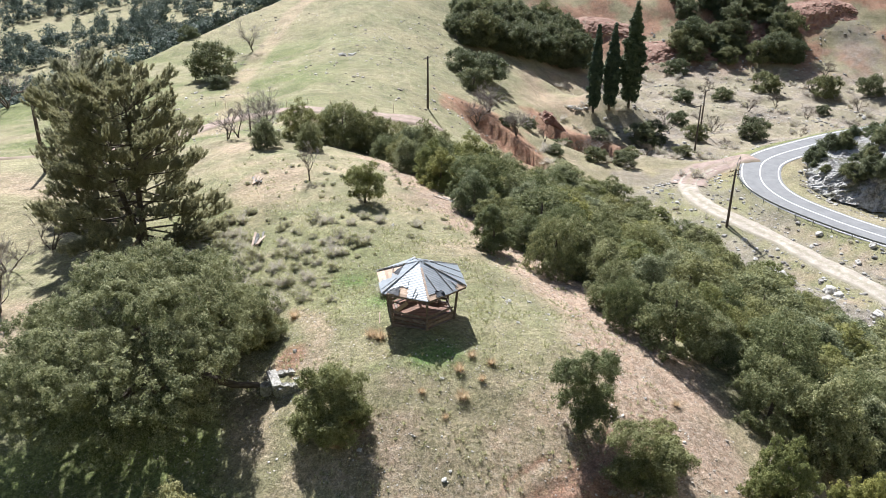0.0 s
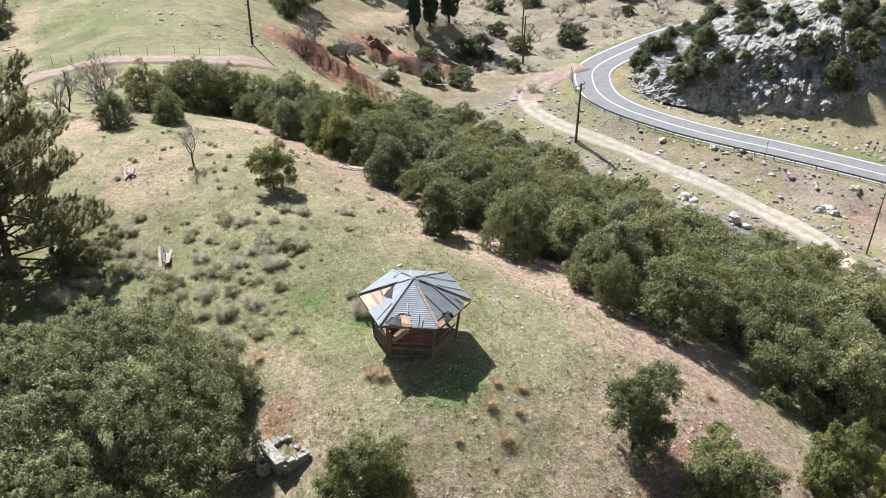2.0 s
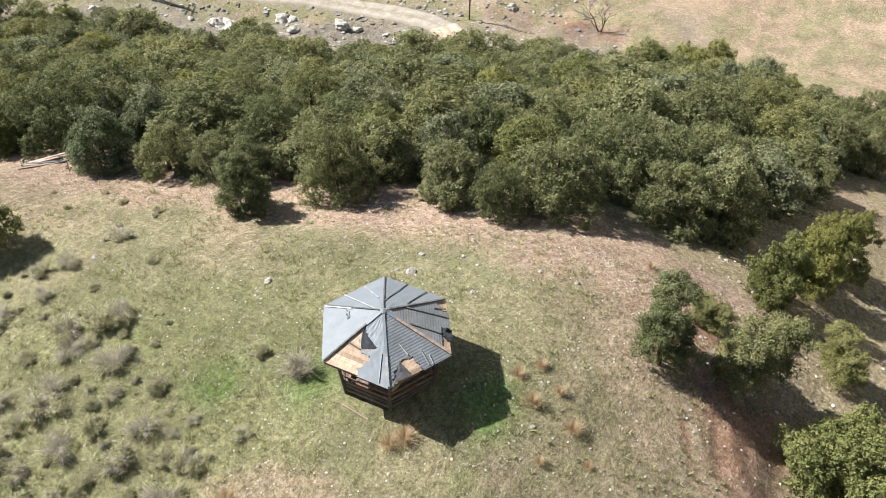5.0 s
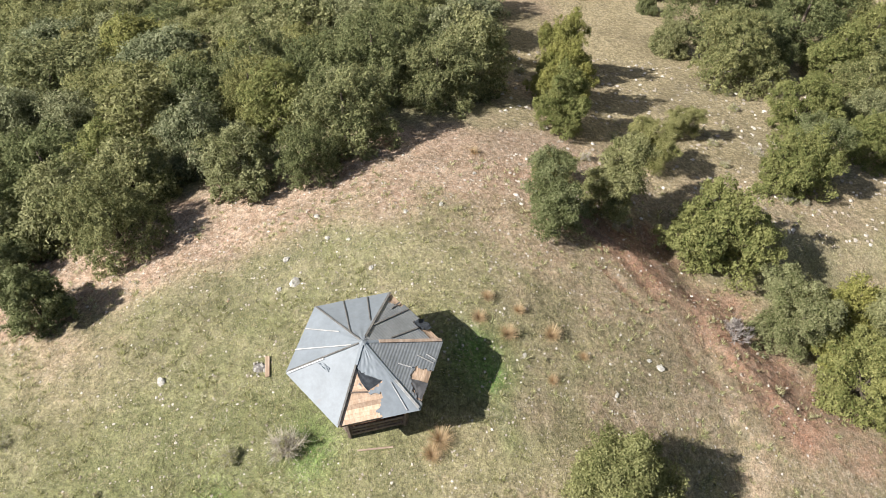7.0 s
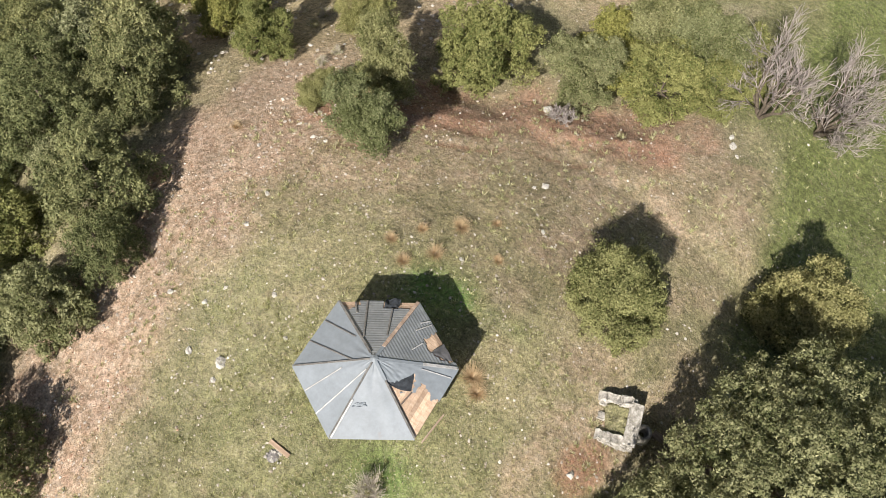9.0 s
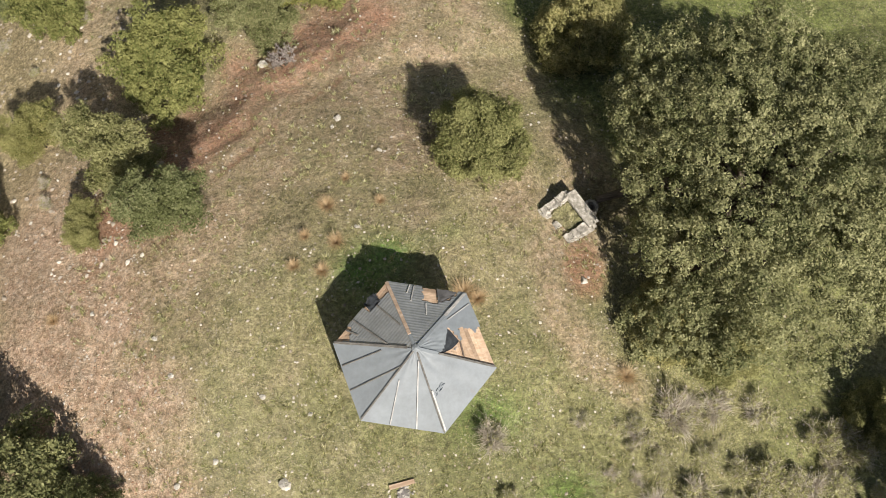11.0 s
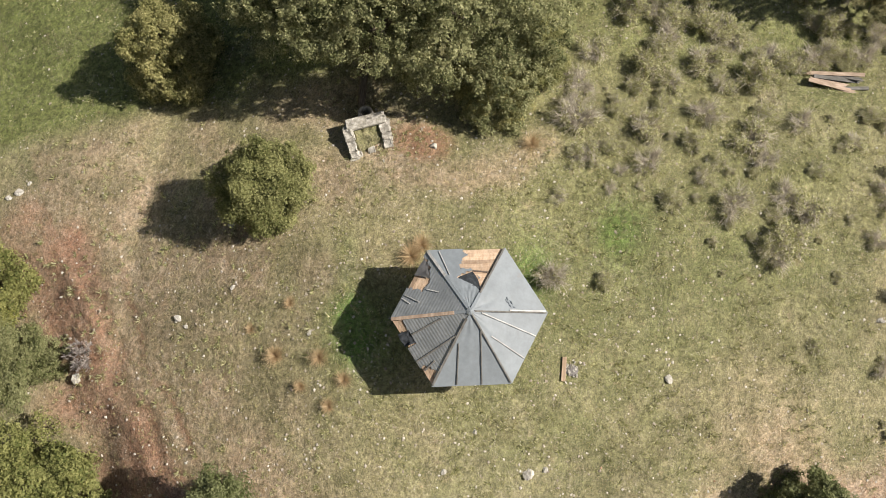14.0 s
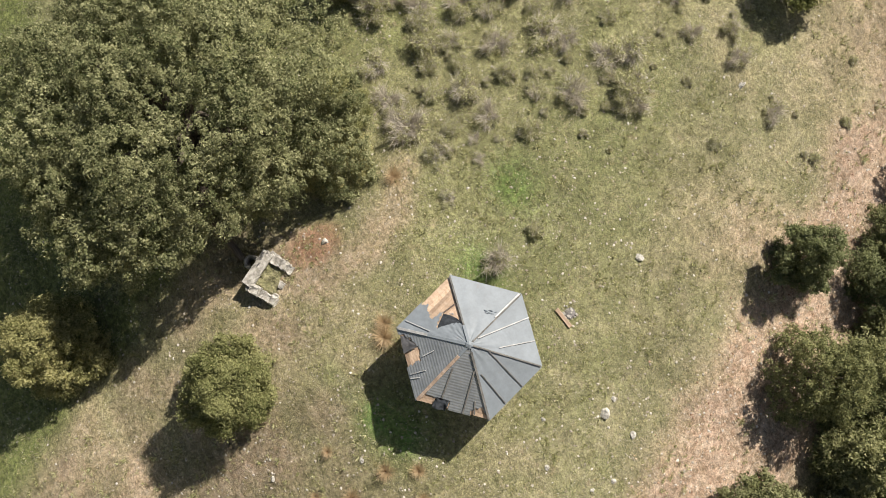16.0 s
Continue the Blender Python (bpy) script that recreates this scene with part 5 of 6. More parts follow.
def pine(x, y, tall, radius, seed, label, n=95):
    """Whorls of limbs that fork into twigs; each twig ends in upright brushes of long needles."""
    rng = np.random.default_rng(seed)
    rnd = random.Random(seed)
    t = thing("pine_tree", pose(x, y, ground_z(x, y)), label, "tree", "pines")
    twin = radius > 5
    stems = [([(0, 0, -0.5), (0.1, 0, tall * 0.5), (0.05, 0.1, tall * 0.97)], [0.26, 0.17, 0.04])]
    if twin:
        stems.append(([(-0.3, 0.3, -0.5), (-1.5, 0.5, tall * 0.45), (-2.1, 0.4, tall * 0.93)], [0.24, 0.17, 0.04]))
    limbs = [[] for _ in stems]
    feet, ways = [], []
    count = 84 if twin else 48
    for i in range(count):
        f = (i + 0.5) / count
        k = i % len(stems)
        z = tall * (0.10 + 0.86 * f)
        w = i * 2.4 + rnd.uniform(-0.5, 0.5)
        reach = radius * (1.05 - 0.62 * f ** 1.6) * rnd.uniform(0.62, 1.1)
        d = Vector((math.cos(w), math.sin(w), -0.05 + 0.55 * f))
        pts = stems[k][0]
        a = Vector(pts[1]).lerp(Vector(pts[2]), (z / tall - 0.47) / 0.48) if z > tall * 0.47 else Vector(pts[0]).lerp(Vector(pts[1]), z / (tall * 0.47))
        mid = a + d * reach * 0.55 + Vector((0, 0, -0.15))
        end = a + d * reach + Vector((0, 0, 0.35))
        limbs[k].append(([a, mid, end], [0.07 * (1.3 - f), 0.045, 0.012]))
        for j in range(16 + int(reach * 7)):
            q = rnd.uniform(0.34, 1.0) ** 0.8
            p = a.lerp(mid, q / 0.55) if q < 0.55 else mid.lerp(end, (q - 0.55) / 0.45)
            side = Vector((-d.y, d.x, 0)) * rnd.uniform(-1, 1) * (0.25 + 0.22 * reach * (1.15 - q))
            tip = p + side + d * rnd.uniform(0.0, 0.45) + Vector((0, 0, rnd.uniform(0.05, 0.45)))
            limbs[k].append(([p, p.lerp(tip, 0.6), tip], [0.018, 0.013, 0.008])) if j % 7 == 0 else None
            for b in range(2):
                feet.append(tip + Vector((rnd.gauss(0, 0.13), rnd.gauss(0, 0.13), rnd.gauss(0, 0.09))))
                ways.append((d * 0.45 + side * 0.5 + Vector((rnd.gauss(0, 0.3), rnd.gauss(0, 0.3), 0.75))).normalized())
    grow_wood(t, list(zip(stems, limbs)), 7)
    m = len(feet)
    c = np.repeat(np.array([tuple(p) for p in feet]), n, 0)
    d = np.repeat(np.array([tuple(p) for p in ways]), n, 0)
    k = m * n
    along = rng.uniform(0, 0.42, (k, 1)) * np.repeat(rng.uniform(0.6, 1.3, (m, 1)), n, 0)
    a = d * 0.75 + rng.normal(size=(k, 3)) * 0.55
    a /= np.linalg.norm(a, axis=1, keepdims=True)
    b = np.cross(a, rng.normal(size=(k, 3)))
    b /= np.linalg.norm(b, axis=1, keepdims=True)
    p = c + d * along
    s = rng.uniform(0.13, 0.24, (k, 1))
    put("crown", tris_mesh("crown", np.stack([p + a * s, p - b * 0.016, p + b * 0.016], 1)), PINE_LEAF, t, "long dull green needles in brushes")
    return t


def cypress(x, y, tall, radius, seed, label):
    rng = np.random.default_rng(seed)
    t = thing("cypress", pose(x, y, float(height(x, y))), label, "tree", "cypresses")
    put("trunk", tubes_mesh("trunk", [([(0, 0, -0.5), (0, 0, tall * 0.4), (0, 0, tall * 0.85)], [0.3, 0.2, 0.05])], 7), BARK, t)
    lobes = []
    for i in range(40):
        f = i / 39
        r = radius * (0.55 + 0.75 * f if f < 0.35 else 0.86 * (1 - (f - 0.35) / 0.65) ** 0.75 + 0.05)
        w = i * 2.4
        lobes.append((r * 0.42 * math.cos(w), r * 0.42 * math.sin(w), tall * (0.07 + 0.92 * f), max(r * 0.72, 0.2), max(tall * 0.07, 0.5)))
    put("crown", tris_mesh("crown", crown_tris(rng, lobes, 60000, 0.21, 0.4, 1.9, 0.25, tuft=20, spread=1.7, knobs=5)), CYPRESS_LEAF, t)
    return t


# the near trees on the knoll
big_oak = thing("holm_oak", pose(-12.6, -3.9, ground_z(-12.6, -3.9)), "large spreading grey-green holm oak beside the stone tank", "tree")
rng = np.random.default_rng(11)
OAK_LOBES = [(0, 0, 4.2, 4.0, 2.9), (3.0, 1.9, 3.6, 1.9, 1.8), (2.9, -2.0, 3.6, 2.0, 1.8), (1.2, -3.9, 3.5, 2.4, 2.0), (-2.2, -3.6, 3.7, 2.5, 2.1), (-4.2, -0.6, 3.7, 2.4, 2.0), (-2.8, 3.0, 3.9, 2.5, 2.0), (0.8, 4.0, 3.6, 2.3, 1.9), (1.4, 1.2, 5.6, 2.2, 1.6), (-1.2, 0.4, 5.8, 2.1, 1.4), (3.5, 0.9, 2.6, 1.1, 1.0), (-1.0, -5.2, 1.2, 1.6, 1.3), (-4.2, -4.2, 1.3, 1.7, 1.4), (1.6, -4.4, 1.2, 1.5, 1.2), (-5.9, -0.4, 1.3, 1.6, 1.3), (-5.6, -2.4, 1.3, 1.5, 1.3), (3.2, 4.0, 2.4, 1.7, 1.5), (2.2, -5.0, 2.4, 1.6, 1.4), (-4.6, -3.2, 2.6, 1.7, 1.5), (0.6, -1.6, 5.5, 1.9, 1.3), (-0.9, -5.1, 2.3, 1.5, 1.3), (-5.3, 1.6, 2.5, 1.6, 1.4), (4.4, 3.6, 1.1, 1.2, 1.0)]
OAK_LOBES = [(a, b, c * 0.84, d, e * 0.86) for a, b, c, d, e in OAK_LOBES]
oak_wood = limb_runs(random.Random(4), OAK_LOBES, 0.30, 2.0, 0.5, 3)
oak_wood[0][1].append(([(0.3, 0, 1.2), (2.6, -1.2, 1.6), (4.0, -1.3, 1.2), (5.1, -1.2, 1.15)], [0.26, 0.22, 0.17, 0.13]))
grow_wood(big_oak, oak_wood, 8)
put("crown", tris_mesh("crown", crown_tris(rng, OAK_LOBES, 480000, 0.060, tuft=60, spread=3.8, knobs=22)), OAK_LEAF, big_oak)

sapling_oak = broadleaf("young_oak", -3.7, -8.1, 1.7, 3.5, 0.05, 62000, 0.052, YOUNG_LEAF, 21, "round young holm oak on the south slope", group="young oaks", count=12, trunk=0.09, skirt=6, knobs=12, bushy=True, airy=3.8, spread=0.84)
again(sapling_oak, -9.2, -13.3, 1.15, 120)
again(sapling_oak, -15.5, 4.2, 0.72, 200)
again(sapling_oak, -9.0, -0.3, 0.85, 250, 0.75)
again(sapling_oak, -10.3, 0.9, 0.8, 40, 0.7)
pine(-19.4, 14.4, 10.6, 6.0, 7, "broad dull green pine with drooping lower branches")
pine(-26.2, 23.5, 10.8, 3.6, 8, "tall ragged pine beyond the larger pine", 75)
lone = broadleaf("lone_tree", -4.6, 18.9, 1.3, 3.4, 0.55, 15000, 0.07, YELLOW_LEAF, 31, "small olive-green uneven tree alone on the grass", count=17, trunk=0.08, spread=0.95, core=0.40, tuft=26)
edge_tree = broadleaf("edge_shrub", 4.4, 12.2, 1.3, 3.2, 0.05, 26000, 0.060, OLIVE_LEAF, 41, "upright grey-green shrub standing at the wood's edge", count=9, trunk=0.08, bushy=True, skirt=6)
olive = thing("wild_olive", pose(7.5, -7.3, ground_z(7.5, -7.3)), "thin grey-green wild olive with a split crown", "tree", "wild olives")
OLIVE_LOBES = [(-0.55, 0.0, 2.55, 0.62, 0.85), (0.50, 0.15, 2.75, 0.66, 0.95), (0.1, 0.1, 1.7, 0.62, 0.7), (0.35, -0.3, 0.75, 0.75, 0.7), (-0.35, 0.35, 1.1, 0.55, 0.6), (0.65, 0.35, 1.3, 0.5, 0.6), (-0.1, -0.45, 0.55, 0.5, 0.5)]
OLIVE_LOBES = [(a * 1.25, b * 1.25, c, d * 1.12, e) for a, b, c, d, e in OLIVE_LOBES]
grow_wood(olive, limb_runs(random.Random(51), OLIVE_LOBES, 0.06, 0.6, 0.6, 3))
put("crown", tris_mesh("crown", crown_tris(np.random.default_rng(51), OLIVE_LOBES, 36000, 0.050, tuft=30, spread=3.6, knobs=14)), OLIVE_LEAF, olive)
again(olive, 9.9, -10.4, 1.15, 140, 0.85)
again(olive, 11.2, -8.0, 0.62, 80, 0.7)
again(olive, 13.6, -13.2, 0.85, 30, 0.85)
yellow = broadleaf("yellow_oak", 7.9, -15.0, 2.1, 4.5, 0.2, 46000, 0.068, YELLOW_LEAF, 61, "yellow-green deciduous oak below the scarp", group="yellow oaks", count=12, trunk=0.12, skirt=6, knobs=12)
again(yellow, 4.0, -19.0, 0.85, 70, 0.9)
again(yellow, 1.1, -19.0, 0.9, 160, 0.9)
again(yellow, -0.8, -22.2, 0.85, 250, 0.9)
again(yellow, 2.8, -22.4, 0.9, 20, 0.9)
again(olive, 2.4, -20.9, 1.3, 40, 0.9)
again(yellow, -0.6, -20.6, 0.7, 200, 0.85)
bare_tree(7.4, -25.2, 3.2, 0.5, 70, "small grey leafless tree on the dry slope", 3)
again(yellow, 13.3, -20.6, 0.85, 33)
again(yellow, 19.6, -23.8, 0.9, 210)
again(olive, 15.2, -22.4, 1.0, 70)
again(yellow, 16.2, -9.2, 0.66, 100, 1.25)
again(yellow, 19.6, -10.0, 0.72, 10, 1.3)
again(yellow, 23.6, -10.8, 0.75, 300, 1.3)
again(olive, 3.9, -16.5, 1.1, 200, 0.8)
again(olive, 0.6, -21.4, 1.3, 15, 0.9)
again(olive, 17.2, -16.0, 0.7, 95, 0.75)
bare_tree(-2.9, -21.4, 5.0, 0.42, 71, "pale grey leafless tree below the brow", 6)
bare_tree(-5.2, -22.8, 4.6, 0.46, 72, "pale grey leafless thicket below the brow", 7)
bare_tree(3.1, -14.2, 1.15, 0.6, 73, "small grey dead bush on the scarp", 4)
bare_tree(-9.5, 24.0, 3.2, 0.5, 74, "slender grey leafless sapling on the ridge", 1)
bare_tree(-20.5, 43.0, 3.9, 0.5, 75, "grey leafless sapling beside the farm lane", 2)
bare_tree(-19.7, 44.0, 3.7, 0.5, 76, "grey leafless sapling beside the farm lane", 2)
bare_tree(-16.6, 42.2, 4.8, 0.7, 77, "purplish leafless bush at the lane", 6)
bare_tree(-23.0, -2.0, 4.5, 0.5, 78, "grey leafless tree beyond the oak", 3)
bare_tree(-25.5, 6.0, 4.5, 0.5, 79, "grey leafless tree beyond the oak", 3)
bare_tree(-39.6, 143, 8, 0.55, 80, "leafless tree alone on the meadow", 2)
bare_tree(-66, 118, 7, 0.6, 81, "brown leafless tree on the far slope", 4)
bare_tree(-74, 104, 9, 0.6, 82, "brown leafless tree on the far slope", 4)
bare_tree(9.5, 117, 6, 0.7, 87, "brown leafless bush on the red bank", 6)
bare_tree(14, 109, 5, 0.7, 88, "brown leafless bush in the red gully", 6)
bare_tree(30.5, 124, 7, 0.6, 83, "grey leafless tree in the red gully", 4)
bare_tree(7, 112, 6, 0.6, 84, "grey leafless tree on the red bank", 4)

winter_bush = bare_tree(62, 148, 3.6, 0.75, 90, "brown leafless bush on the valley floor", 3, BROWN_TWIG)
for i, (x, y, s) in enumerate(((72, 152, 0.9), (80, 143, 0.8), (88, 160, 1.1), (95, 150, 1.0), (104, 168, 1.2), (60, 132, 0.8), (50, 142, 0.9), (76, 166, 1.2), (112, 158, 1.1), (66, 160, 0.8), (54, 160, 0.9), (85, 172, 1.2), (118, 176, 1.3), (98, 184, 1.4), (70, 184, 1.3), (40, 118, 0.8), (27, 118, 0.9), (20, 114, 0.9), (34, 122, 0.8), (90, 196, 1.4), (108, 200, 1.5))):
    again(winter_bush, x, y, s, i * 57)
for i, (x, y, s) in enumerate(((-28, 12, 0.9), (-29.5, 8, 1.0), (-26.5, 15.5, 0.8))):
    again(winter_bush, x, y, s, i * 80)

# the wood on the eastern flank
KINDS = [
    broadleaf("scrub_oak", 13.6, 1.0, 2.2, 4.0, 0.2, 30000, 0.070, FOREST_LEAF, 101, "dense green scrub oak in the hillside wood", group="trees of the hillside wood", count=11, trunk=0.12, tuft=24, airy=3.0, bushy=True, skirt=8, knobs=12),
    broadleaf("scrub_oak", 11.3, 5.4, 1.75, 3.3, 0.1, 26000, 0.066, OLIVE_LEAF, 102, "grey-green bushy oak at the edge of the wood", group="trees of the hillside wood", count=10, trunk=0.10, tuft=24, airy=3.0, bushy=True, skirt=8, knobs=12),
    broadleaf("scrub_oak", 19.2, -0.2, 2.7, 4.6, 0.2, 36000, 0.072, FOREST_LEAF, 103, "tall dense green scrub oak at the wood's corner", group="trees of the hillside wood", count=13, trunk=0.13, tuft=24, airy=3.0, bushy=True, skirt=8, knobs=12),
    broadleaf("scrub_oak", 16.6, 4.2, 1.9, 4.1, 0.2, 26000, 0.070, YELLOW_LEAF, 104, "yellow-green young oak within the wood", group="trees of the hillside wood", count=10, trunk=0.10, tuft=24, airy=3.0, bushy=True, skirt=8, knobs=12),
    broadleaf("scrub_oak", 14.0, 7.6, 2.0, 3.8, 0.2, 28000, 0.070, OAK_LEAF, 105, "dull green holm oak within the wood", group="trees of the hillside wood", count=10, trunk=0.11, tuft=24, airy=3.0, bushy=True, skirt=8, knobs=12),
]


def wood():
    rnd = random.Random(77)
    taken = [(13.6, 1.0, 2.0), (11.3, 5.4, 1.5), (19.2, -0.2, 2.2), (16.6, 4.2, 1.6), (16.0, 1.2, 1.4), (22.4, -1.4, 1.8), (25.6, -2.6, 1.8), (14.0, 7.6, 1.7), (4.4, 12.2, 0.4)]
    spots = []
    foot = ((-12, -4, 10, 18, 26, 31, 36, 42, 50, 60, 72, 82, 92), (40, 52, 66, 68, 61, 55, 50.5, 47.5, 45, 41, 37.5, 33, 23))
    for tries in range(15000):
        y = rnd.uniform(-6, 88)
        u = rnd.uniform(12.3, 86)
        x = u - 0.42 * min(max(y, 0), 44)
        if x > np.interp(y, *foot) or (y < 2 and u < 15.5 - 0.4 * y) or (y > 44 and x < -2 + max(0, y - 50) * 0.60):
            continue
        r = rnd.choice((1.5, 1.7, 1.9, 2.1, 2.5)) * (0.82 if u < 13.8 else 1.0 if u < 34 else 1.2)
        if any((x - a) ** 2 + (y - b) ** 2 < (0.80 * (r + c)) ** 2 for a, b, c in taken):
            continue
        if len(spots) > 520:
            break
        taken.append((x, y, r))
        spots.append((x, y, r, u))
    base_r = (2.2, 1.75, 2.7, 1.9, 2.0)
    for x, y, r, u in spots:
        i = rnd.choices(range(5), (4, 4, 3, 2.6, 4))[0]
        s = r * (1.18 if u < 15 else 1.36) / base_r[i]
        again(KINDS[i], x, y, s, rnd.uniform(0, 360), rnd.uniform(0.80, 1.18) * (s ** -0.3) * (1.0 if u < 25 else 0.88), 0.15)
    return spots


wood()
for x, y, s, i in ((-15.2, 36.4, 0.75, 4), (-13.3, 44.5, 1.05, 0), (-11.4, 36.8, 0.8, 1), (-9.4, 46.0, 1.1, 2), (-6.6, 46.8, 1.15, 0), (-4.2, 47.2, 1.0, 2), (-8.0, 49.5, 1.1, 4), (-11.2, 48.0, 1.0, 4), (-0.9, 43.6, 1.75, 1), (-2.6, 49.5, 1.1, 0), (1.2, 35.6, 0.85, 0), (0.6, 39.0, 0.9, 2), (3.2, 30.2, 0.8, 4), (2.4, 33.0, 0.8, 4),
                   (22.4, -1.4, 0.88, 2), (25.6, -2.6, 1.0, 0), (16.0, 1.2, 0.75, 4), (25.5, -22, 1.1, 2), (28.0, -24.6, 1.0, 0), (31.5, -28.6, 1.2, 2), (27.2, -29.5, 1.1, 3), (23.0, -29.0, 1.0, 0), (20.0, -28.0, 0.9, 4), (33, -23, 1.2, 2), (36, -27, 1.2, 0), (30, -33, 1.2, 3), (36, -34, 1.2, 0), (17, -27, 0.9, 3), (29, -19, 0.7, 4), (26, -34, 1.0, 2), (21, -33, 1.0, 0), (41, -22, 1.1, 2), (40, -15, 1.0, 0), (44, -28, 1.2, 4), (38, -3, 0.9, 0), (41.5, -5.5, 1.0, 2), (45, -8.5, 0.9, 4), (48, -12.5, 1.0, 0), (51, -16, 1.1, 2), (55, -20, 1.1, 0), (43, -0.5, 1.0, 2), (47, -3.5, 1.0, 4), (51, -8, 1.1, 0), (56, -12, 1.1, 2), (59, -18, 1.1, 4), (47, -24, 0.9, 0), (36, -19.5, 0.5, 1), (52, -3, 1.1, 0), (57, -6, 1.1, 2), (61, -12, 1.1, 4), (60, -24, 1.1, 0), (52, -28, 1.1, 2), (48, 2, 1.0, 0), (44, 4, 1.0, 2)):
    again(KINDS[i], x, y, s, x * 40, 1.0, 0.1)

# valley and far slopes
cypress(33.6, 143.2, 17.5, 1.7, 201, "tall dark narrow cypress on the mound")
cypress(37.3, 144.4, 17.6, 2.1, 202, "tall dark cypress between two others")
cypress(41.8, 145.6, 22.0, 3.2, 203, "tall broad dark cypress on the mound")
far_bush = broadleaf("valley_bush", -42.1, 119.5, 4.4, 7.2, 0.2, 13000, 0.23, BUSH_LEAF, 211, "dark round evergreen bush on the open slope", "bush", "bushes of the valley", count=13, trunk=0.2, bushy=True, skirt=8)
for x, y, s, tall in ((-39.6, 112, 0.45, 0.7), (10.5, 144, 0.95, 0.9), (7, 131, 0.8, 0.8), (4.5, 141, 0.8, 0.9), (13, 113, 0.4, 0.7), (17, 119, 0.4, 0.8), (24, 121, 0.55, 0.8), (29, 112, 0.5, 0.8), (21, 108, 0.4, 0.7), (12, 132, 0.35, 0.7), (55, 152, 0.55, 0.9), (43, 131, 0.9, 0.8), (54, 134, 0.6, 0.8), (69, 141, 0.75, 0.95), (35, 112, 0.55, 0.8), (86, 184, 0.9, 0.9), (100, 180, 0.9, 0.9), (113, 182, 0.85, 0.9), (73, 178, 0.6, 0.8), (62, 175, 0.6, 0.8), (66, 200, 0.8, 0.8), (37, 119, 0.5, 0.8), (94, 165, 0.4, 0.8), (120, 172, 0.5, 0.8), (130, 190, 0.9, 0.9), (48, 121, 0.45, 0.7), (33, 130, 0.5, 0.7)):
    again(far_bush, x, y, s, x * 31, tall, 0.1)
for i in range(120):
    rnd = random.Random(900 + i)
    if i < 74:
        # the dark wood above the gully, denser towards its lower edge
        f, g = rnd.random(), rnd.random() ** 1.4
        x, y = 3 + 33 * f + 4 * g, 163 + 24 * f + g * (24 + 14 * f)
    else:
        x, y = rnd.uniform(70, 104), rnd.uniform(206, 240)
    again(far_bush, x, y, rnd.uniform(0.62, 1.2), x * 77, rnd.uniform(0.8, 1.2), 0.2)
# bushes on and above the cliff
cliff_bush = broadleaf("cliff_bush", 70.5, 103, 1.9, 2.8, 0.1, 5000, 0.17, BUSH_LEAF, 221, "dense evergreen bush growing on the rocks", "bush", "bushes on the rocks", count=9, trunk=0.1, bushy=True, skirt=6)
rnd = random.Random(13)
for i in range(105):
    q = rnd.choice(LEDGES)
    if q.x < 66.5:
        continue
    copy_thing(cliff_bush, Matrix.LocRotScale(q - Vector((0, 0, 0.5)), Euler((0, 0, i)), (rnd.uniform(0.4, 1.25),) * 3))
for i in range(45):
    k = rnd.randint(10, len(ROAD_LINE) - 10)
    p = ROAD_LINE[k]
    d = (ROAD_LINE[k + 1] - ROAD_LINE[k - 1]).normalized()
    q = p + Vector((-d.y, d.x, 0)) * rnd.uniform(22, 52)
    if q.x < 70 or q.y > 122 or from_line(np.array(q.x), np.array(q.y), ROAD)[0] < 20:
        continue
    again(cliff_bush, q.x, q.y, rnd.uniform(0.8, 1.8), i * 50, rnd.uniform(0.8, 1.2), 0.2)


BROW = glide(CREST, 2.0)


def far_wood():
    """The woods beyond the meadow's brow and in the far valley: too many to count. Distance haze is in their leaf
    colour.
    """
    rng = np.random.default_rng(5)
    n = 6600
    x, y = rng.uniform(-330, 40, n), rng.uniform(20, 560, n)
    dw = beyond(x, y)
    gap = np.array([noise.noise(Vector((a, b, 0)) * 0.018) for a, b in zip(x, y)])
    ok = (dw > 5) & (dw < 300) & (gap > -0.12 - 0.25 * (dw < 40)) & (rng.random(n) < np.where(dw < 50, 1.0, 0.62)) & (y > 60 - dw)
    x, y, dw = x[ok], y[ok], dw[ok]
    z = height(x, y)
    tris = []
    for i in range(len(x)):
        slim = rng.random() < (0.16 if dw[i] > 80 else 0.02)
        r, h = (rng.uniform(1.0, 1.7), rng.uniform(8, 14)) if slim else (rng.uniform(1.5, 3.6), rng.uniform(2.6, 5.6))
        lobes = [(x[i], y[i], z[i] + h * 0.5, r, h * 0.55)]
        for k in range(3):
            w = rng.uniform(0, 6.28)
            lobes.append((x[i] + r * 0.55 * math.cos(w), y[i] + r * 0.55 * math.sin(w), z[i] + h * rng.uniform(0.3, 0.6), r * 0.6, h * 0.32))
        tris.append(crown_tris(rng, lobes, 330, 0.55, tuft=12))
    tagged(put("far_wood", tris_mesh("far_wood", np.concatenate(tris)), HAZED_LEAF), "evergreen woods filling the far valley, leaves tinted grey-blue for haze", "wood", kind="stuff")


far_wood()


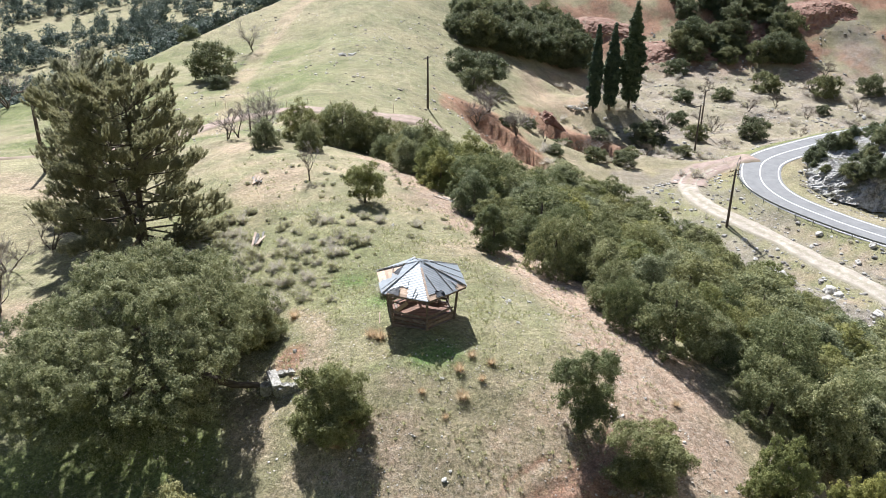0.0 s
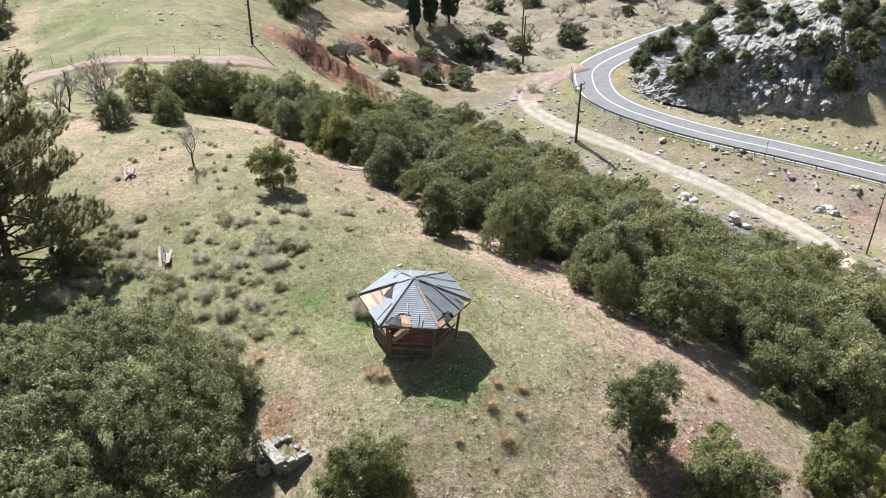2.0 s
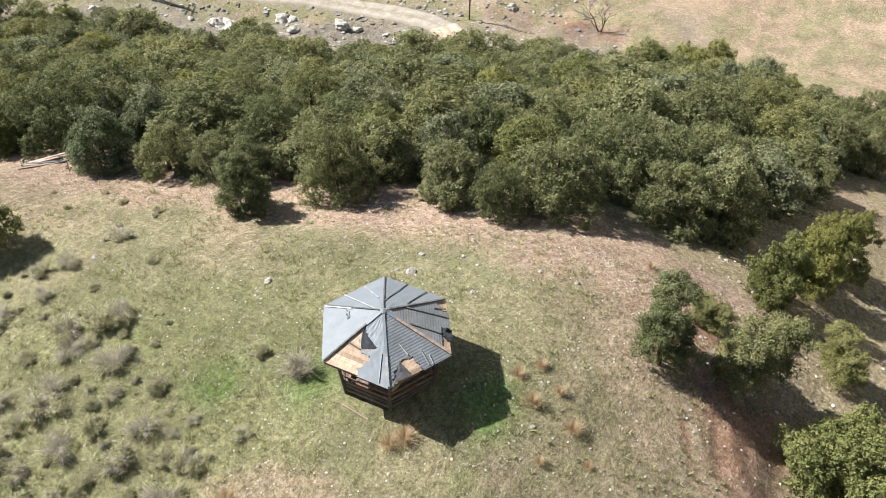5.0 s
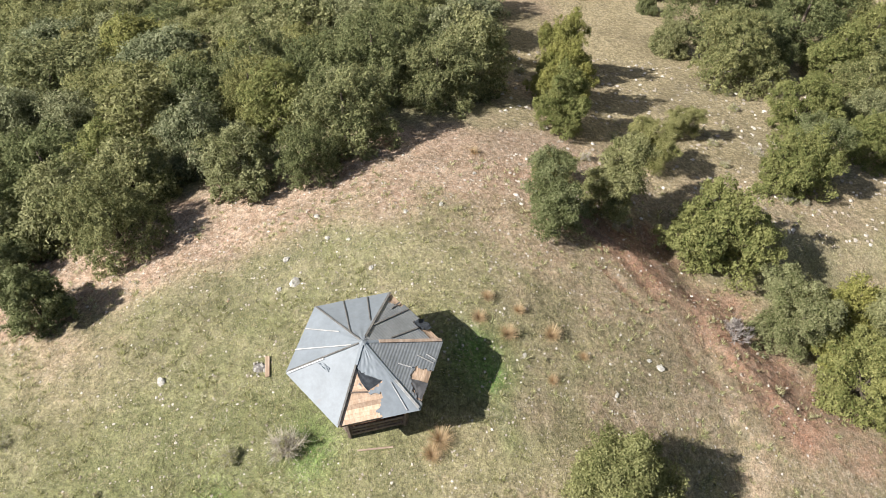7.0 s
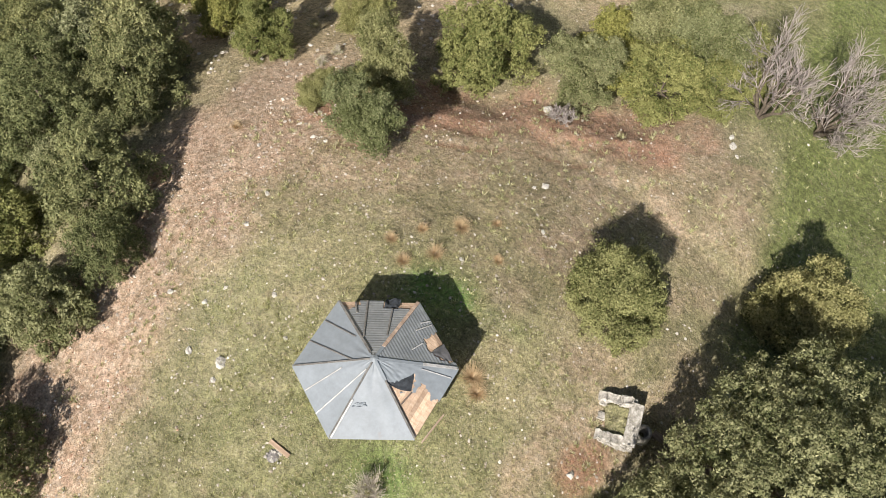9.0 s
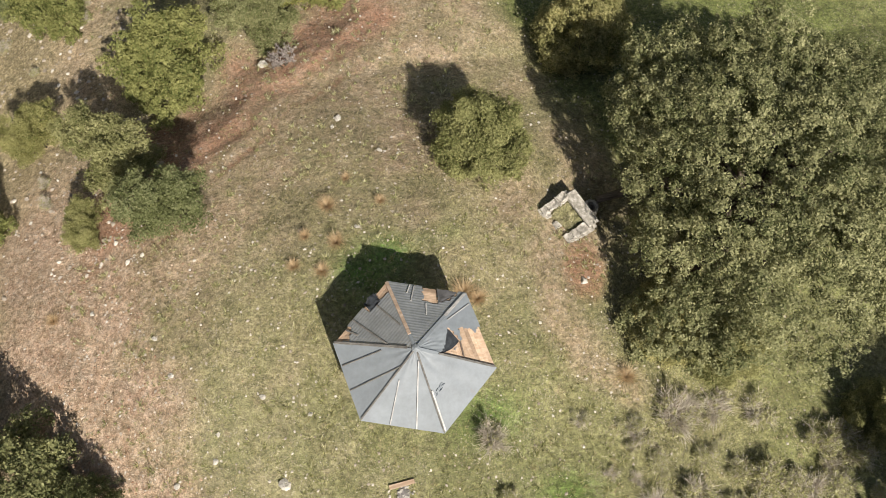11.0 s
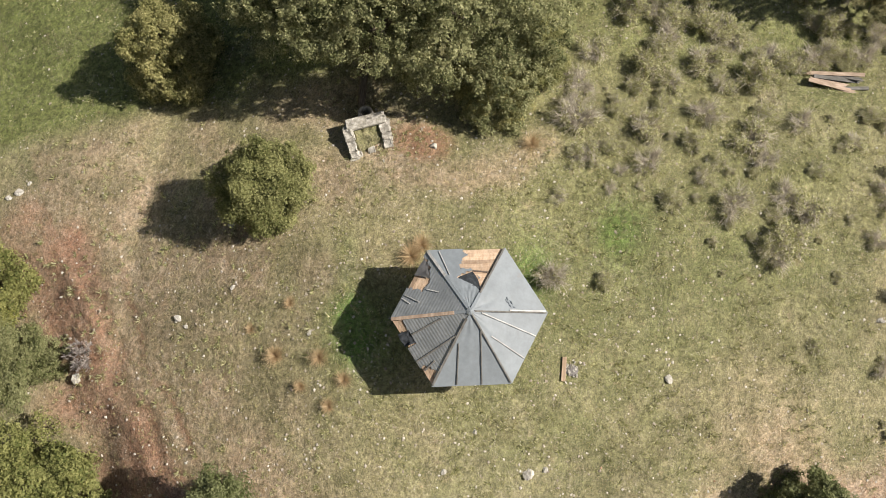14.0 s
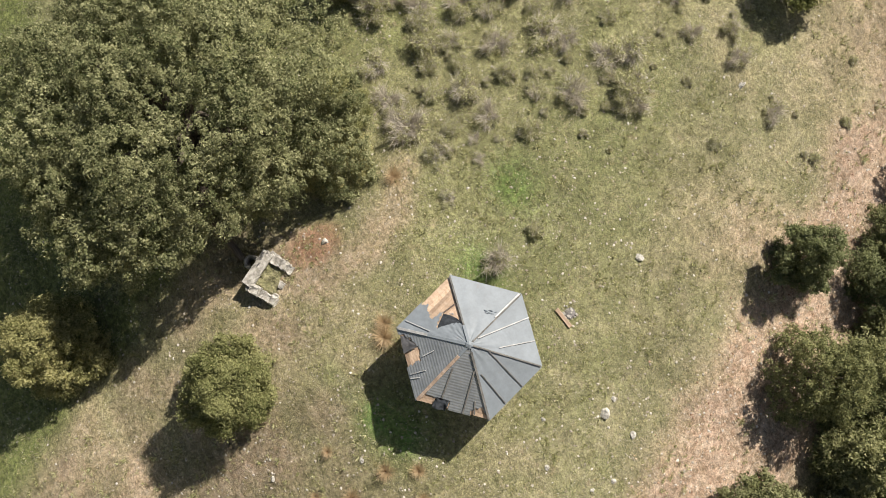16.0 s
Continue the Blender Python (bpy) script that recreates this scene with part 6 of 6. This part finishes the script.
# ---- shrubs, tufts and stones ----
def shrub(x, y, radius, tall, n, seed, mat, name, label, group, leafy=1.0):
    """A cushion of thin forking twigs, leafy between them, with a broken outline."""
    rng = np.random.default_rng(seed)
    t = thing(name, pose(x, y, ground_z(x, y)), label, "shrub", group)
    arms = 9
    w = rng.uniform(0, 2 * np.pi, arms)
    lean = rng.uniform(0.35, 1.42, arms)
    size = np.array([radius, radius, tall])
    heads = np.stack([np.cos(w) * np.sin(lean), np.sin(w) * np.sin(lean), 0.15 + 0.75 * np.cos(lean)], 1) * size * rng.uniform(0.35, 1.05, (arms, 1))
    pick = rng.integers(0, arms, n)
    fork = heads[pick] * rng.uniform(0.2, 0.95, (n, 1)) + rng.normal(size=(n, 3)) * 0.05
    d = heads[pick] / np.linalg.norm(heads[pick], axis=1, keepdims=True) * 0.7 + rng.normal(size=(n, 3)) * 0.55 + np.array([0, 0, 0.25])
    d /= np.linalg.norm(d, axis=1, keepdims=True)
    tip = fork + d * rng.uniform(0.12, 0.42, (n, 1)) * radius / 0.6
    tip[:, 2] = np.maximum(tip[:, 2], 0.03)
    side = np.cross(d, rng.normal(size=(n, 3)))
    side /= np.linalg.norm(side, axis=1, keepdims=True)
    twigs = np.stack([tip, fork + side * 0.008, fork - side * 0.008], 1)
    main = np.cross(heads, rng.normal(size=(arms, 3)))
    main /= np.linalg.norm(main, axis=1, keepdims=True)
    stems = np.stack([heads * 1.05, main * 0.02 + np.array([0, 0, -0.05]), main * -0.02 + np.array([0, 0, -0.05])], 1)
    put("brushwood", tris_mesh("brushwood", np.concatenate([twigs, stems])), TWIG, t)["kind"] = "stuff"
    lobes = [(*(h * 0.85), radius * rng.uniform(0.24, 0.42), tall * rng.uniform(0.24, 0.4)) for h in heads]
    lobes.append((0, 0, tall * 0.25, radius * 0.5, tall * 0.35))
    put("foliage", tris_mesh("foliage", crown_tris(rng, lobes, int(n * 1.7 * leafy), 0.030, 0.3, 2.4, 0.35, 8, 3.0)), mat, t)["kind"] = "stuff"
    return t


SHRUBS = [shrub(-6.9, 3.4, 0.6, 0.55, 800, 301, SHRUB, "grey_shrub", "low grey-brown twiggy shrub in the dry grass", "grey shrubs"),
          shrub(-4.3, 10.2, 0.62, 0.6, 800, 302, SHRUB, "grey_shrub", "rounded grey-green cushion shrub", "grey shrubs", 1.6),
          shrub(-8.9, 2.6, 0.75, 0.55, 1000, 303, SHRUB, "grey_shrub", "sprawling grey twiggy shrub", "grey shrubs", 0.6)]
BY_SHELTER = shrub(-2.05, 2.65, 0.95, 0.9, 1200, 304, SHRUB, "grey_shrub", "leafless grey-brown shrub beside the shelter", "grey shrubs", 0.4)
rnd = random.Random(55)
known = [(-11.2, 3.3, 1.35), (-11.0, 5.4, 1.45), (-9.6, 2.9, 1.2), (-11.2, 7.4, 1.5), (-10.6, 9.4, 1.5), (-9.1, 7.5, 1.2), (-8.4, 9.3, 1.6), (-8.9, 4.3, 0.95), (-8.1, 3.0, 1.5), (-8.1, 5.5, 1.4),
         (-7.7, 7.3, 0.95), (-7.5, 9.7, 0.95), (-6.6, 3.0, 0.95), (-7.2, 4.1, 0.8), (-6.8, 5.7, 1.1), (-6.5, 7.7, 0.95), (-5.4, 6.7, 0.95), (-5.5, 8.6, 1.25), (-5.4, 10.2, 0.8), (-7.3, 11.6, 0.8),
         (-6.3, 10.6, 1.1), (-5.8, 11.5, 1.5), (-4.7, 10.8, 1.6), (-3.9, 10.3, 1.2), (-8.6, 12.9, 0.95), (-9.7, 13.5, 0.8), (-6.9, 14.3, 1.1), (-7.8, 15.0, 1.5), (-9.8, 14.2, 0.95), (-5.0, 14.0, 0.8),
         (-5.7, 13.0, 0.5), (-3.5, 12.7, 0.5), (-3.3, 14.8, 0.95), (-5.0, 2.5, 0.75), (-2.2, 4.4, 0.7), (-6.3, 4.7, 0.5), (-5.8, 5.4, 0.4), (-1.0, 12.2, 0.65), (-0.7, 14.7, 0.95), (-4.3, 15.3, 0.95),
         (-9.4, 9.6, 0.95), (-9.2, 11.1, 0.95), (-10.4, 8.2, 1.1), (-7.2, 8.2, 0.8), (-5.5, 4.3, 0.5), (-10.2, 6.2, 1.1), (-9.9, 4.9, 1.0), (-12.2, 6.0, 1.3), (-12.4, 8.6, 1.3), (-9.3, 6.1, 0.9)]
for i, (x, y, s) in enumerate(known):
    again(SHRUBS[i % 3], x, y, s, i * 67, rnd.uniform(0.65, 1.0))
count = 0
while count < 60:
    x, y = rnd.gauss(-12.5, 3.4), rnd.gauss(9.5, 4.4)
    if x > -11.6 and y < 15.5 or np.hypot(x + 12.6, y + 3.9) < 6.6 or y > 20 or y < 1.2 or np.hypot(x + 19.4, y - 14.4) < 3.5:
        continue
    again(SHRUBS[rnd.choice((0, 1, 1, 2))], x, y, rnd.uniform(0.6, 1.4), rnd.uniform(0, 360), rnd.uniform(0.8, 1.25))
    count += 1
while count < 105:
    # seedlings between the cushions
    x, y = rnd.uniform(-11.5, -3.0), rnd.uniform(2.5, 16)
    if x > -5.5 and y < 7:
        continue
    again(SHRUBS[rnd.choice((0, 1))], x, y, rnd.uniform(0.25, 0.5), rnd.uniform(0, 360))
    count += 1
while count < 165:
    x, y = rnd.uniform(-16, 6), rnd.uniform(14, 34)
    u = float(across(x, y))
    if u > 10 or np.hypot(x + 1, y - 3) < 6.0:
        continue
    again(SHRUBS[rnd.choice((0, 1))], x, y, rnd.uniform(0.25, 0.55), rnd.uniform(0, 360))
    count += 1
while count < 200:
    x, y = rnd.uniform(8, 24), rnd.uniform(-28, -8)
    again(SHRUBS[rnd.choice((0, 1, 2))], x, y, rnd.uniform(0.35, 0.8), rnd.uniform(0, 360))
    count += 1


SCRUB = [shrub(58.0, 128.0, 1.3, 1.0, 900, 311, SHRUB, "valley_scrub", "brown-grey scrub on the stony valley floor", "valley scrub", 0.8),
         shrub(70.0, 150.0, 1.6, 1.1, 900, 312, SHRUB, "valley_scrub", "brown-grey scrub on the stony valley floor", "valley scrub", 0.3)]
for i in range(250):
    x, y = rnd.uniform(16, 125), rnd.uniform(98, 205)
    d = float(from_line(np.array(x), np.array(y), ROAD)[0])
    if d < 6 or (x < 28 and y > 140):
        continue
    again(SCRUB[i % 2], x, y, rnd.uniform(0.5, 1.6), i * 40, rnd.uniform(0.7, 1.1))
for i in range(90):
    x, y = rnd.uniform(38, 92), rnd.uniform(38, 104)
    d = float(from_line(np.array(x), np.array(y), ROAD)[0])
    t = float(from_line(np.array(x), np.array(y), TRACK)[0])
    if d < 5 or t < 3 or x < 36 + 0.2 * (104 - y):
        continue
    again(SCRUB[i % 2], x, y, rnd.uniform(0.25, 0.7), i * 40, rnd.uniform(0.6, 1.0))


def straw_tuft(x, y, size, seed):
    rng = np.random.default_rng(seed)
    n = 420
    t = thing("straw_tuft", pose(x, y, ground_z(x, y)), "tuft of tall tan dry grass", "grass tuft", "dry grass tufts")
    w = rng.uniform(0, 2 * np.pi, n)
    lean = rng.uniform(0.2, 1.25, n)
    d = np.stack([np.cos(w) * np.sin(lean), np.sin(w) * np.sin(lean), np.cos(lean)], 1)
    root = np.stack([np.cos(w), np.sin(w), np.zeros(n)], 1) * rng.uniform(0, 0.16, (n, 1)) * size
    tip = root + d * size * rng.uniform(0.45, 0.8, (n, 1))
    side = np.stack([-np.sin(w), np.cos(w), np.zeros(n)], 1) * 0.006
    put("foliage", tris_mesh("foliage", np.stack([tip, root - side, root + side], 1)), STRAW, t)
    return t


tuft = straw_tuft(-2.45, -2.0, 0.75, 401)
for i, (x, y, s) in enumerate(((-2.0, -2.3, 0.9), (2.55, -3.9, 0.6), (1.95, -4.9, 0.7), (2.1, -6.5, 0.75), (3.5, -4.3, 0.55), (3.0, -5.4, 0.5), (-6.9, 1.35, 0.75), (0.2, -6.3, 0.45), (1.3, -7.6, 0.4), (12.5, -4.6, 0.5), (-3.4, -8.9, 0.8))):
    again(tuft, x, y, s / 0.75, i * 50)


def boulder(x, y, size, seed, label, group, mat=None):
    b = put("boulder", rock_mesh("boulder", seed, size, 0.7, 2 if size[0] < 0.5 else 3), mat or LIMESTONE)
    b.matrix_basis = pose(x, y, ground_z(x, y) + size[2] * 0.25, 0, 0, seed * 37)
    return tagged(b, label, "rock", group)


for i, (x, y, s) in enumerate(((6.0, 3.15, 0.20), (4.75, 2.75, 0.34), (6.9, 1.6, 0.16), (8.3, 2.1, 0.18), (6.7, 0.8, 0.13), (5.1, -0.1, 0.15), (4.5, 3.3, 0.16), (0.85, 7.1, 0.24), (-5.0, 8.65, 0.2), (-2.3, 14.4, 0.22), (11.0, -4.5, 0.15), (8.6, -2.9, 0.16), (1.25, -10.6, 0.22), (1.5, -10.2, 0.15), (-0.1, -8.6, 0.14), (1.15, -5.4, 0.14), (4.0, -14.6, 0.3), (-2.4, -9.2, 0.2), (-2.9, -18.8, 0.27), (-2.6, -19.2, 0.2), (-3.3, -18.5, 0.16), (-6.3, -2.2, 0.25), (3.6, 0.75, 0.14), (8.1, -1.45, 0.16), (-9.0, -0.9, 0.22), (-8.6, -0.4, 0.18))):
    boulder(x, y, (s * 0.85, s * 0.65, s * 0.45), 500 + i, "pale weathered limestone in the grass", "field stones")
for i, (x, y, s) in enumerate(((48.6, 67.9, 1.5), (47.6, 69.3, 1.3), (49.6, 66.6, 1.1), (46.9, 67.6, 1.0), (53.2, 63.3, 1.2), (54.0, 62.0, 0.9), (56.3, 55.4, 1.4), (57.0, 53.6, 0.8), (51.4, 59.0, 1.0), (69.0, 54.9, 1.4), (70.4, 54.0, 1.3), (69.9, 53.2, 0.9), (80.7, 41.7, 1.2), (72.5, 40.2, 0.9), (83.4, 36.2, 0.8), (40.0, 84.0, 1.1), (36.0, 82.7, 1.0), (66.8, 71.5, 0.9), (63.4, 73.5, 0.8), (58, 79, 0.8), (72, 60, 0.9), (76, 57, 0.8), (37.4, 84.5, 0.8), (32.1, 85.8, 1.2), (33.6, 84.6, 1.0), (60.5, 70.8, 0.6), (70, 63.5, 0.7), (59.0, 47.0, 0.8), (58.2, 46.2, 0.9), (59.3, 45.6, 0.7), (57.4, 47.4, 0.8), (58.6, 44.6, 0.7), (58.0, 49.4, 0.6), (82, 48, 0.7), (96, 64.5, 1.2), (101.5, 56.5, 1.5), (98.5, 60, 1.0), (104, 60, 1.3), (94.5, 67.5, 0.9), (103, 64, 1.1))):
    boulder(x, y, (s, s * 0.8, s * 0.62), 600 + i, "big grey limestone boulder beside the track", "boulders below the road")


for cx, cy, n, r, label in ((-18.4, 128.8, 9, 1.6, "low grey heap of field stones on the meadow"), (30.4, 144.4, 12, 2.0, "pale stones of a small ruined ring")):
    heap = thing("stone_heap", pose(cx, cy, ground_z(cx, cy)), label, "stone heap")
    for i in range(n):
        a = i * 2.4
        o = put("stone", rock_mesh("stone", 700 + i + n, (0.55, 0.45, 0.32), 0.6, 2), LIMESTONE, heap)
        o.location = (r * math.cos(a) * rnd.uniform(0.5, 1), r * 0.7 * math.sin(a) * rnd.uniform(0.5, 1), rnd.uniform(0.0, 0.2))
bare_tree(75, 28.5, 5, 0.6, 86, "grey dead tree on the red bank", 2)
for i in range(34):
    f = rnd.uniform(0.22, 0.80)
    k = int(f * (len(BROW) - 1))
    p = BROW[k]
    again(far_bush, p.x - rnd.uniform(1, 9), p.y, rnd.uniform(0.22, 0.6), i * 40, rnd.uniform(0.7, 1.0), 0.2)


def scatter(name, label, n, seed, place, lo, hi, mat, category, rocky=False):
    """Small loose stones, joined: nobody could count them."""
    rng = np.random.default_rng(seed)
    octa = np.array([(1, 0, 0), (0, 1, 0), (-1, 0, 0), (0, -1, 0), (0, 0, 1)], float)
    faces = ((0, 1, 4), (1, 2, 4), (2, 3, 4), (3, 0, 4))
    if rocky:
        # two uneven rings of six corners and a flat top
        ring = [(math.cos(i * math.pi / 3), math.sin(i * math.pi / 3), 0) for i in range(6)]
        octa = np.array(ring + [(0.78 * a, 0.78 * b, 0.6) for a, b, _ in ring] + [(0.1, 0.1, 0.8)])
        faces = [(i, (i + 1) % 6, 6 + i) for i in range(6)] + [((i + 1) % 6, 6 + (i + 1) % 6, 6 + i) for i in range(6)] + [(6 + i, 6 + (i + 1) % 6, 12) for i in range(6)]
    size = len(octa)
    verts, tris = [], []
    while len(verts) < n * size:
        x, y = place(rng)
        if x is None:
            continue
        s = lo + (hi - lo) * rng.random() ** (4 if rocky else 6)
        w = rng.uniform(0, 6.28)
        p = octa * s * rng.uniform(0.6, 1.2, (size, 3)) * np.array([1, 0.8, 0.75])
        p = np.stack([p[:, 0] * np.cos(w) - p[:, 1] * np.sin(w) + x, p[:, 0] * np.sin(w) + p[:, 1] * np.cos(w) + y, p[:, 2]], 1)
        p[:, 2] += ground_z(x, y) - 0.1 * s
        o = len(verts)
        verts += p.tolist()
        tris += [(a + o, b + o, c + o) for a, b, c in faces]
    tagged(put(name, mesh_of(name, verts, tris), mat), label, category, kind="stuff")


def on_grass(rng):
    x, y = rng.normal(0, 11), rng.normal(-1, 11)
    u = float(across(x, y))
    return (x, y) if -14 < u < 13 and y > -22 and np.hypot(x, y) > 2.6 else (None, None)


def on_band(rng):
    y = rng.uniform(-12, 36)
    u = rng.normal(11.0, 1.5)
    return (u - 0.42 * max(y, 0), y) if u < 15 else (None, None)


def by_track(rng):
    k = rng.integers(0, len(TRACK) - 1)
    a, b = TRACK[k], TRACK[k + 1]
    t, o = rng.random(), rng.normal(0, 9)
    x, y = a[0] + (b[0] - a[0]) * t + o * 0.85, a[1] + (b[1] - a[1]) * t + o * 0.5
    ok = from_line(np.array(x), np.array(y), ROAD)[0] > 4.6 and from_line(np.array(x), np.array(y), TRACK)[0] > 2.0
    return (x, y) if ok else (None, None)


def at_cliff_foot(rng):
    k = rng.integers(20, len(ROAD_LINE) - 10)
    p, q = ROAD_LINE[k], ROAD_LINE[k + 1]
    d = (q - p).normalized()
    o = rng.uniform(6.5, 13)
    return p.x - d.y * o, p.y + d.x * o


def on_slope(rng):
    x, y = rng.uniform(7, 27), rng.uniform(-27, -6)
    return (x, y) if across(x, y) > 9 else (None, None)


scatter("slope_stones", "pale stones strewn over the dry slope below the brow", 2600, 14, on_slope, 0.02, 0.16, PEBBLE, "stones", True)
scatter("pebbles", "small pale stones strewn through the grass", 9000, 1, on_grass, 0.012, 0.075, PEBBLE, "stones", True)
scatter("earth_crumbs", "crumbs of reddish earth, stone and dead leaves", 10000, 2, on_band, 0.02, 0.075, CLOD, "stones")
scatter("band_stones", "pale chips of stone on the bare reddish earth", 2600, 12, on_band, 0.014, 0.075, PEBBLE, "stones", True)
scatter("rubble", "grey rubble strewn beside the track", 1500, 3, by_track, 0.08, 0.6, RUBBLE, "stones", True)
def on_scree(rng):
    x, y = rng.normal(101, 4.5), rng.normal(61, 4)
    return (x, y) if from_line(np.array(x), np.array(y), ROAD)[0] > 7.5 else (None, None)


def on_valley(rng):
    x, y = rng.uniform(36, 135), rng.uniform(116, 228)
    return (x, y) if from_line(np.array(x), np.array(y), ROAD)[0] > 7 and noise.noise(Vector((x, y, 2)) * 0.06) > 0 else (None, None)


def on_bank(rng):
    x, y = rng.uniform(46, 96), rng.uniform(32, 90)
    d, s = from_line(np.array(x), np.array(y), ROAD)
    return (x, y) if d > 4.6 and s < 0 and x > 50 and from_line(np.array(x), np.array(y), TRACK)[0] > 1.7 else (None, None)


def on_meadow(rng):
    x, y = rng.uniform(-62, 12), rng.uniform(52, 190)
    ok = beyond(np.array(x), np.array(y)) < 1 and noise.noise(Vector((x, y, 9)) * 0.05) > -0.1
    return (x, y) if ok else (None, None)


scatter("meadow_stones", "pale stones strewn over the sloping meadow", 1500, 8, on_meadow, 0.08, 0.5, PEBBLE, "stones", True)
scatter("scree_pile", "heap of pale grey broken stone at the cliff foot", 2400, 5, on_scree, 0.14, 0.8, PEBBLE, "stones", True)
scatter("valley_stones", "grey stones strewn over the valley floor", 2200, 6, on_valley, 0.12, 0.7, RUBBLE, "stones", True)
scatter("bank_stones", "stones strewn over the bank between track and road", 1300, 7, on_bank, 0.06, 0.40, RUBBLE, "stones", True)
scatter("scree", "grey scree at the foot of the cliff", 2600, 4, at_cliff_foot, 0.10, 0.6, RUBBLE, "stones", True)


def grass():
    rng = np.random.default_rng(9)
    tris = []
    n = 0
    while n < 9000:
        x, y = rng.normal(-1, 10), rng.normal(0, 10)
        u = float(across(x, y))
        if u > 9.5 or np.hypot(x, y) < 2.2 or u < -15 or y < -20:
            continue
        z = ground_z(x, y)
        m = 9
        w = rng.uniform(0, 6.28, m)
        root = np.stack([x + rng.normal(0, 0.06, m), y + rng.normal(0, 0.06, m), np.full(m, z - 0.01)], 1)
        h = rng.uniform(0.03, 0.10, (m, 1))
        tip = root + np.stack([np.cos(w), np.sin(w), np.ones(m) * 0.8], 1) * h
        side = np.stack([-np.sin(w), np.cos(w), np.zeros(m)], 1) * 0.009
        tris.append(np.stack([tip, root - side, root + side], 1))
        n += 1
    tagged(put("grass", tris_mesh("grass", np.concatenate(tris)), BLADE), "short tufted grass, green and straw-coloured", "grass", kind="stuff")


grass()


def low_tufts():
    """Small dull tufts and dead weeds all over the hill: nobody could count them."""
    rng = np.random.default_rng(19)
    tris = []
    n = 0
    while n < 3400:
        x, y = rng.normal(-1, 13), rng.normal(3, 16)
        u = float(across(x, y))
        if u > 12 or np.hypot(x, y) < 2.4 or u < -17 or y < -24 or y > 44 or noise.noise(Vector((x, y, 5)) * 0.35) < -0.1:
            continue
        m = 26
        size = 0.10 + 0.22 * rng.random() ** 2.5
        w = rng.uniform(0, 6.28, m)
        lean = rng.uniform(0.1, 1.15, m)
        root = np.array([x, y, ground_z(x, y) - 0.02]) + np.stack([np.cos(w), np.sin(w), np.zeros(m)], 1) * rng.uniform(0, 0.35, (m, 1)) * size
        d = np.stack([np.cos(w) * np.sin(lean), np.sin(w) * np.sin(lean), np.cos(lean)], 1)
        side = np.stack([-np.sin(w), np.cos(w), np.zeros(m)], 1) * 0.010
        tris.append(np.stack([root + d * size * rng.uniform(0.6, 1.1, (m, 1)), root - side, root + side], 1))
        n += 1
    tagged(put("low_weeds", tris_mesh("low_weeds", np.concatenate(tris)), SHRUB), "small dull weeds dotted over the grass", "weeds", kind="stuff")


low_tufts()
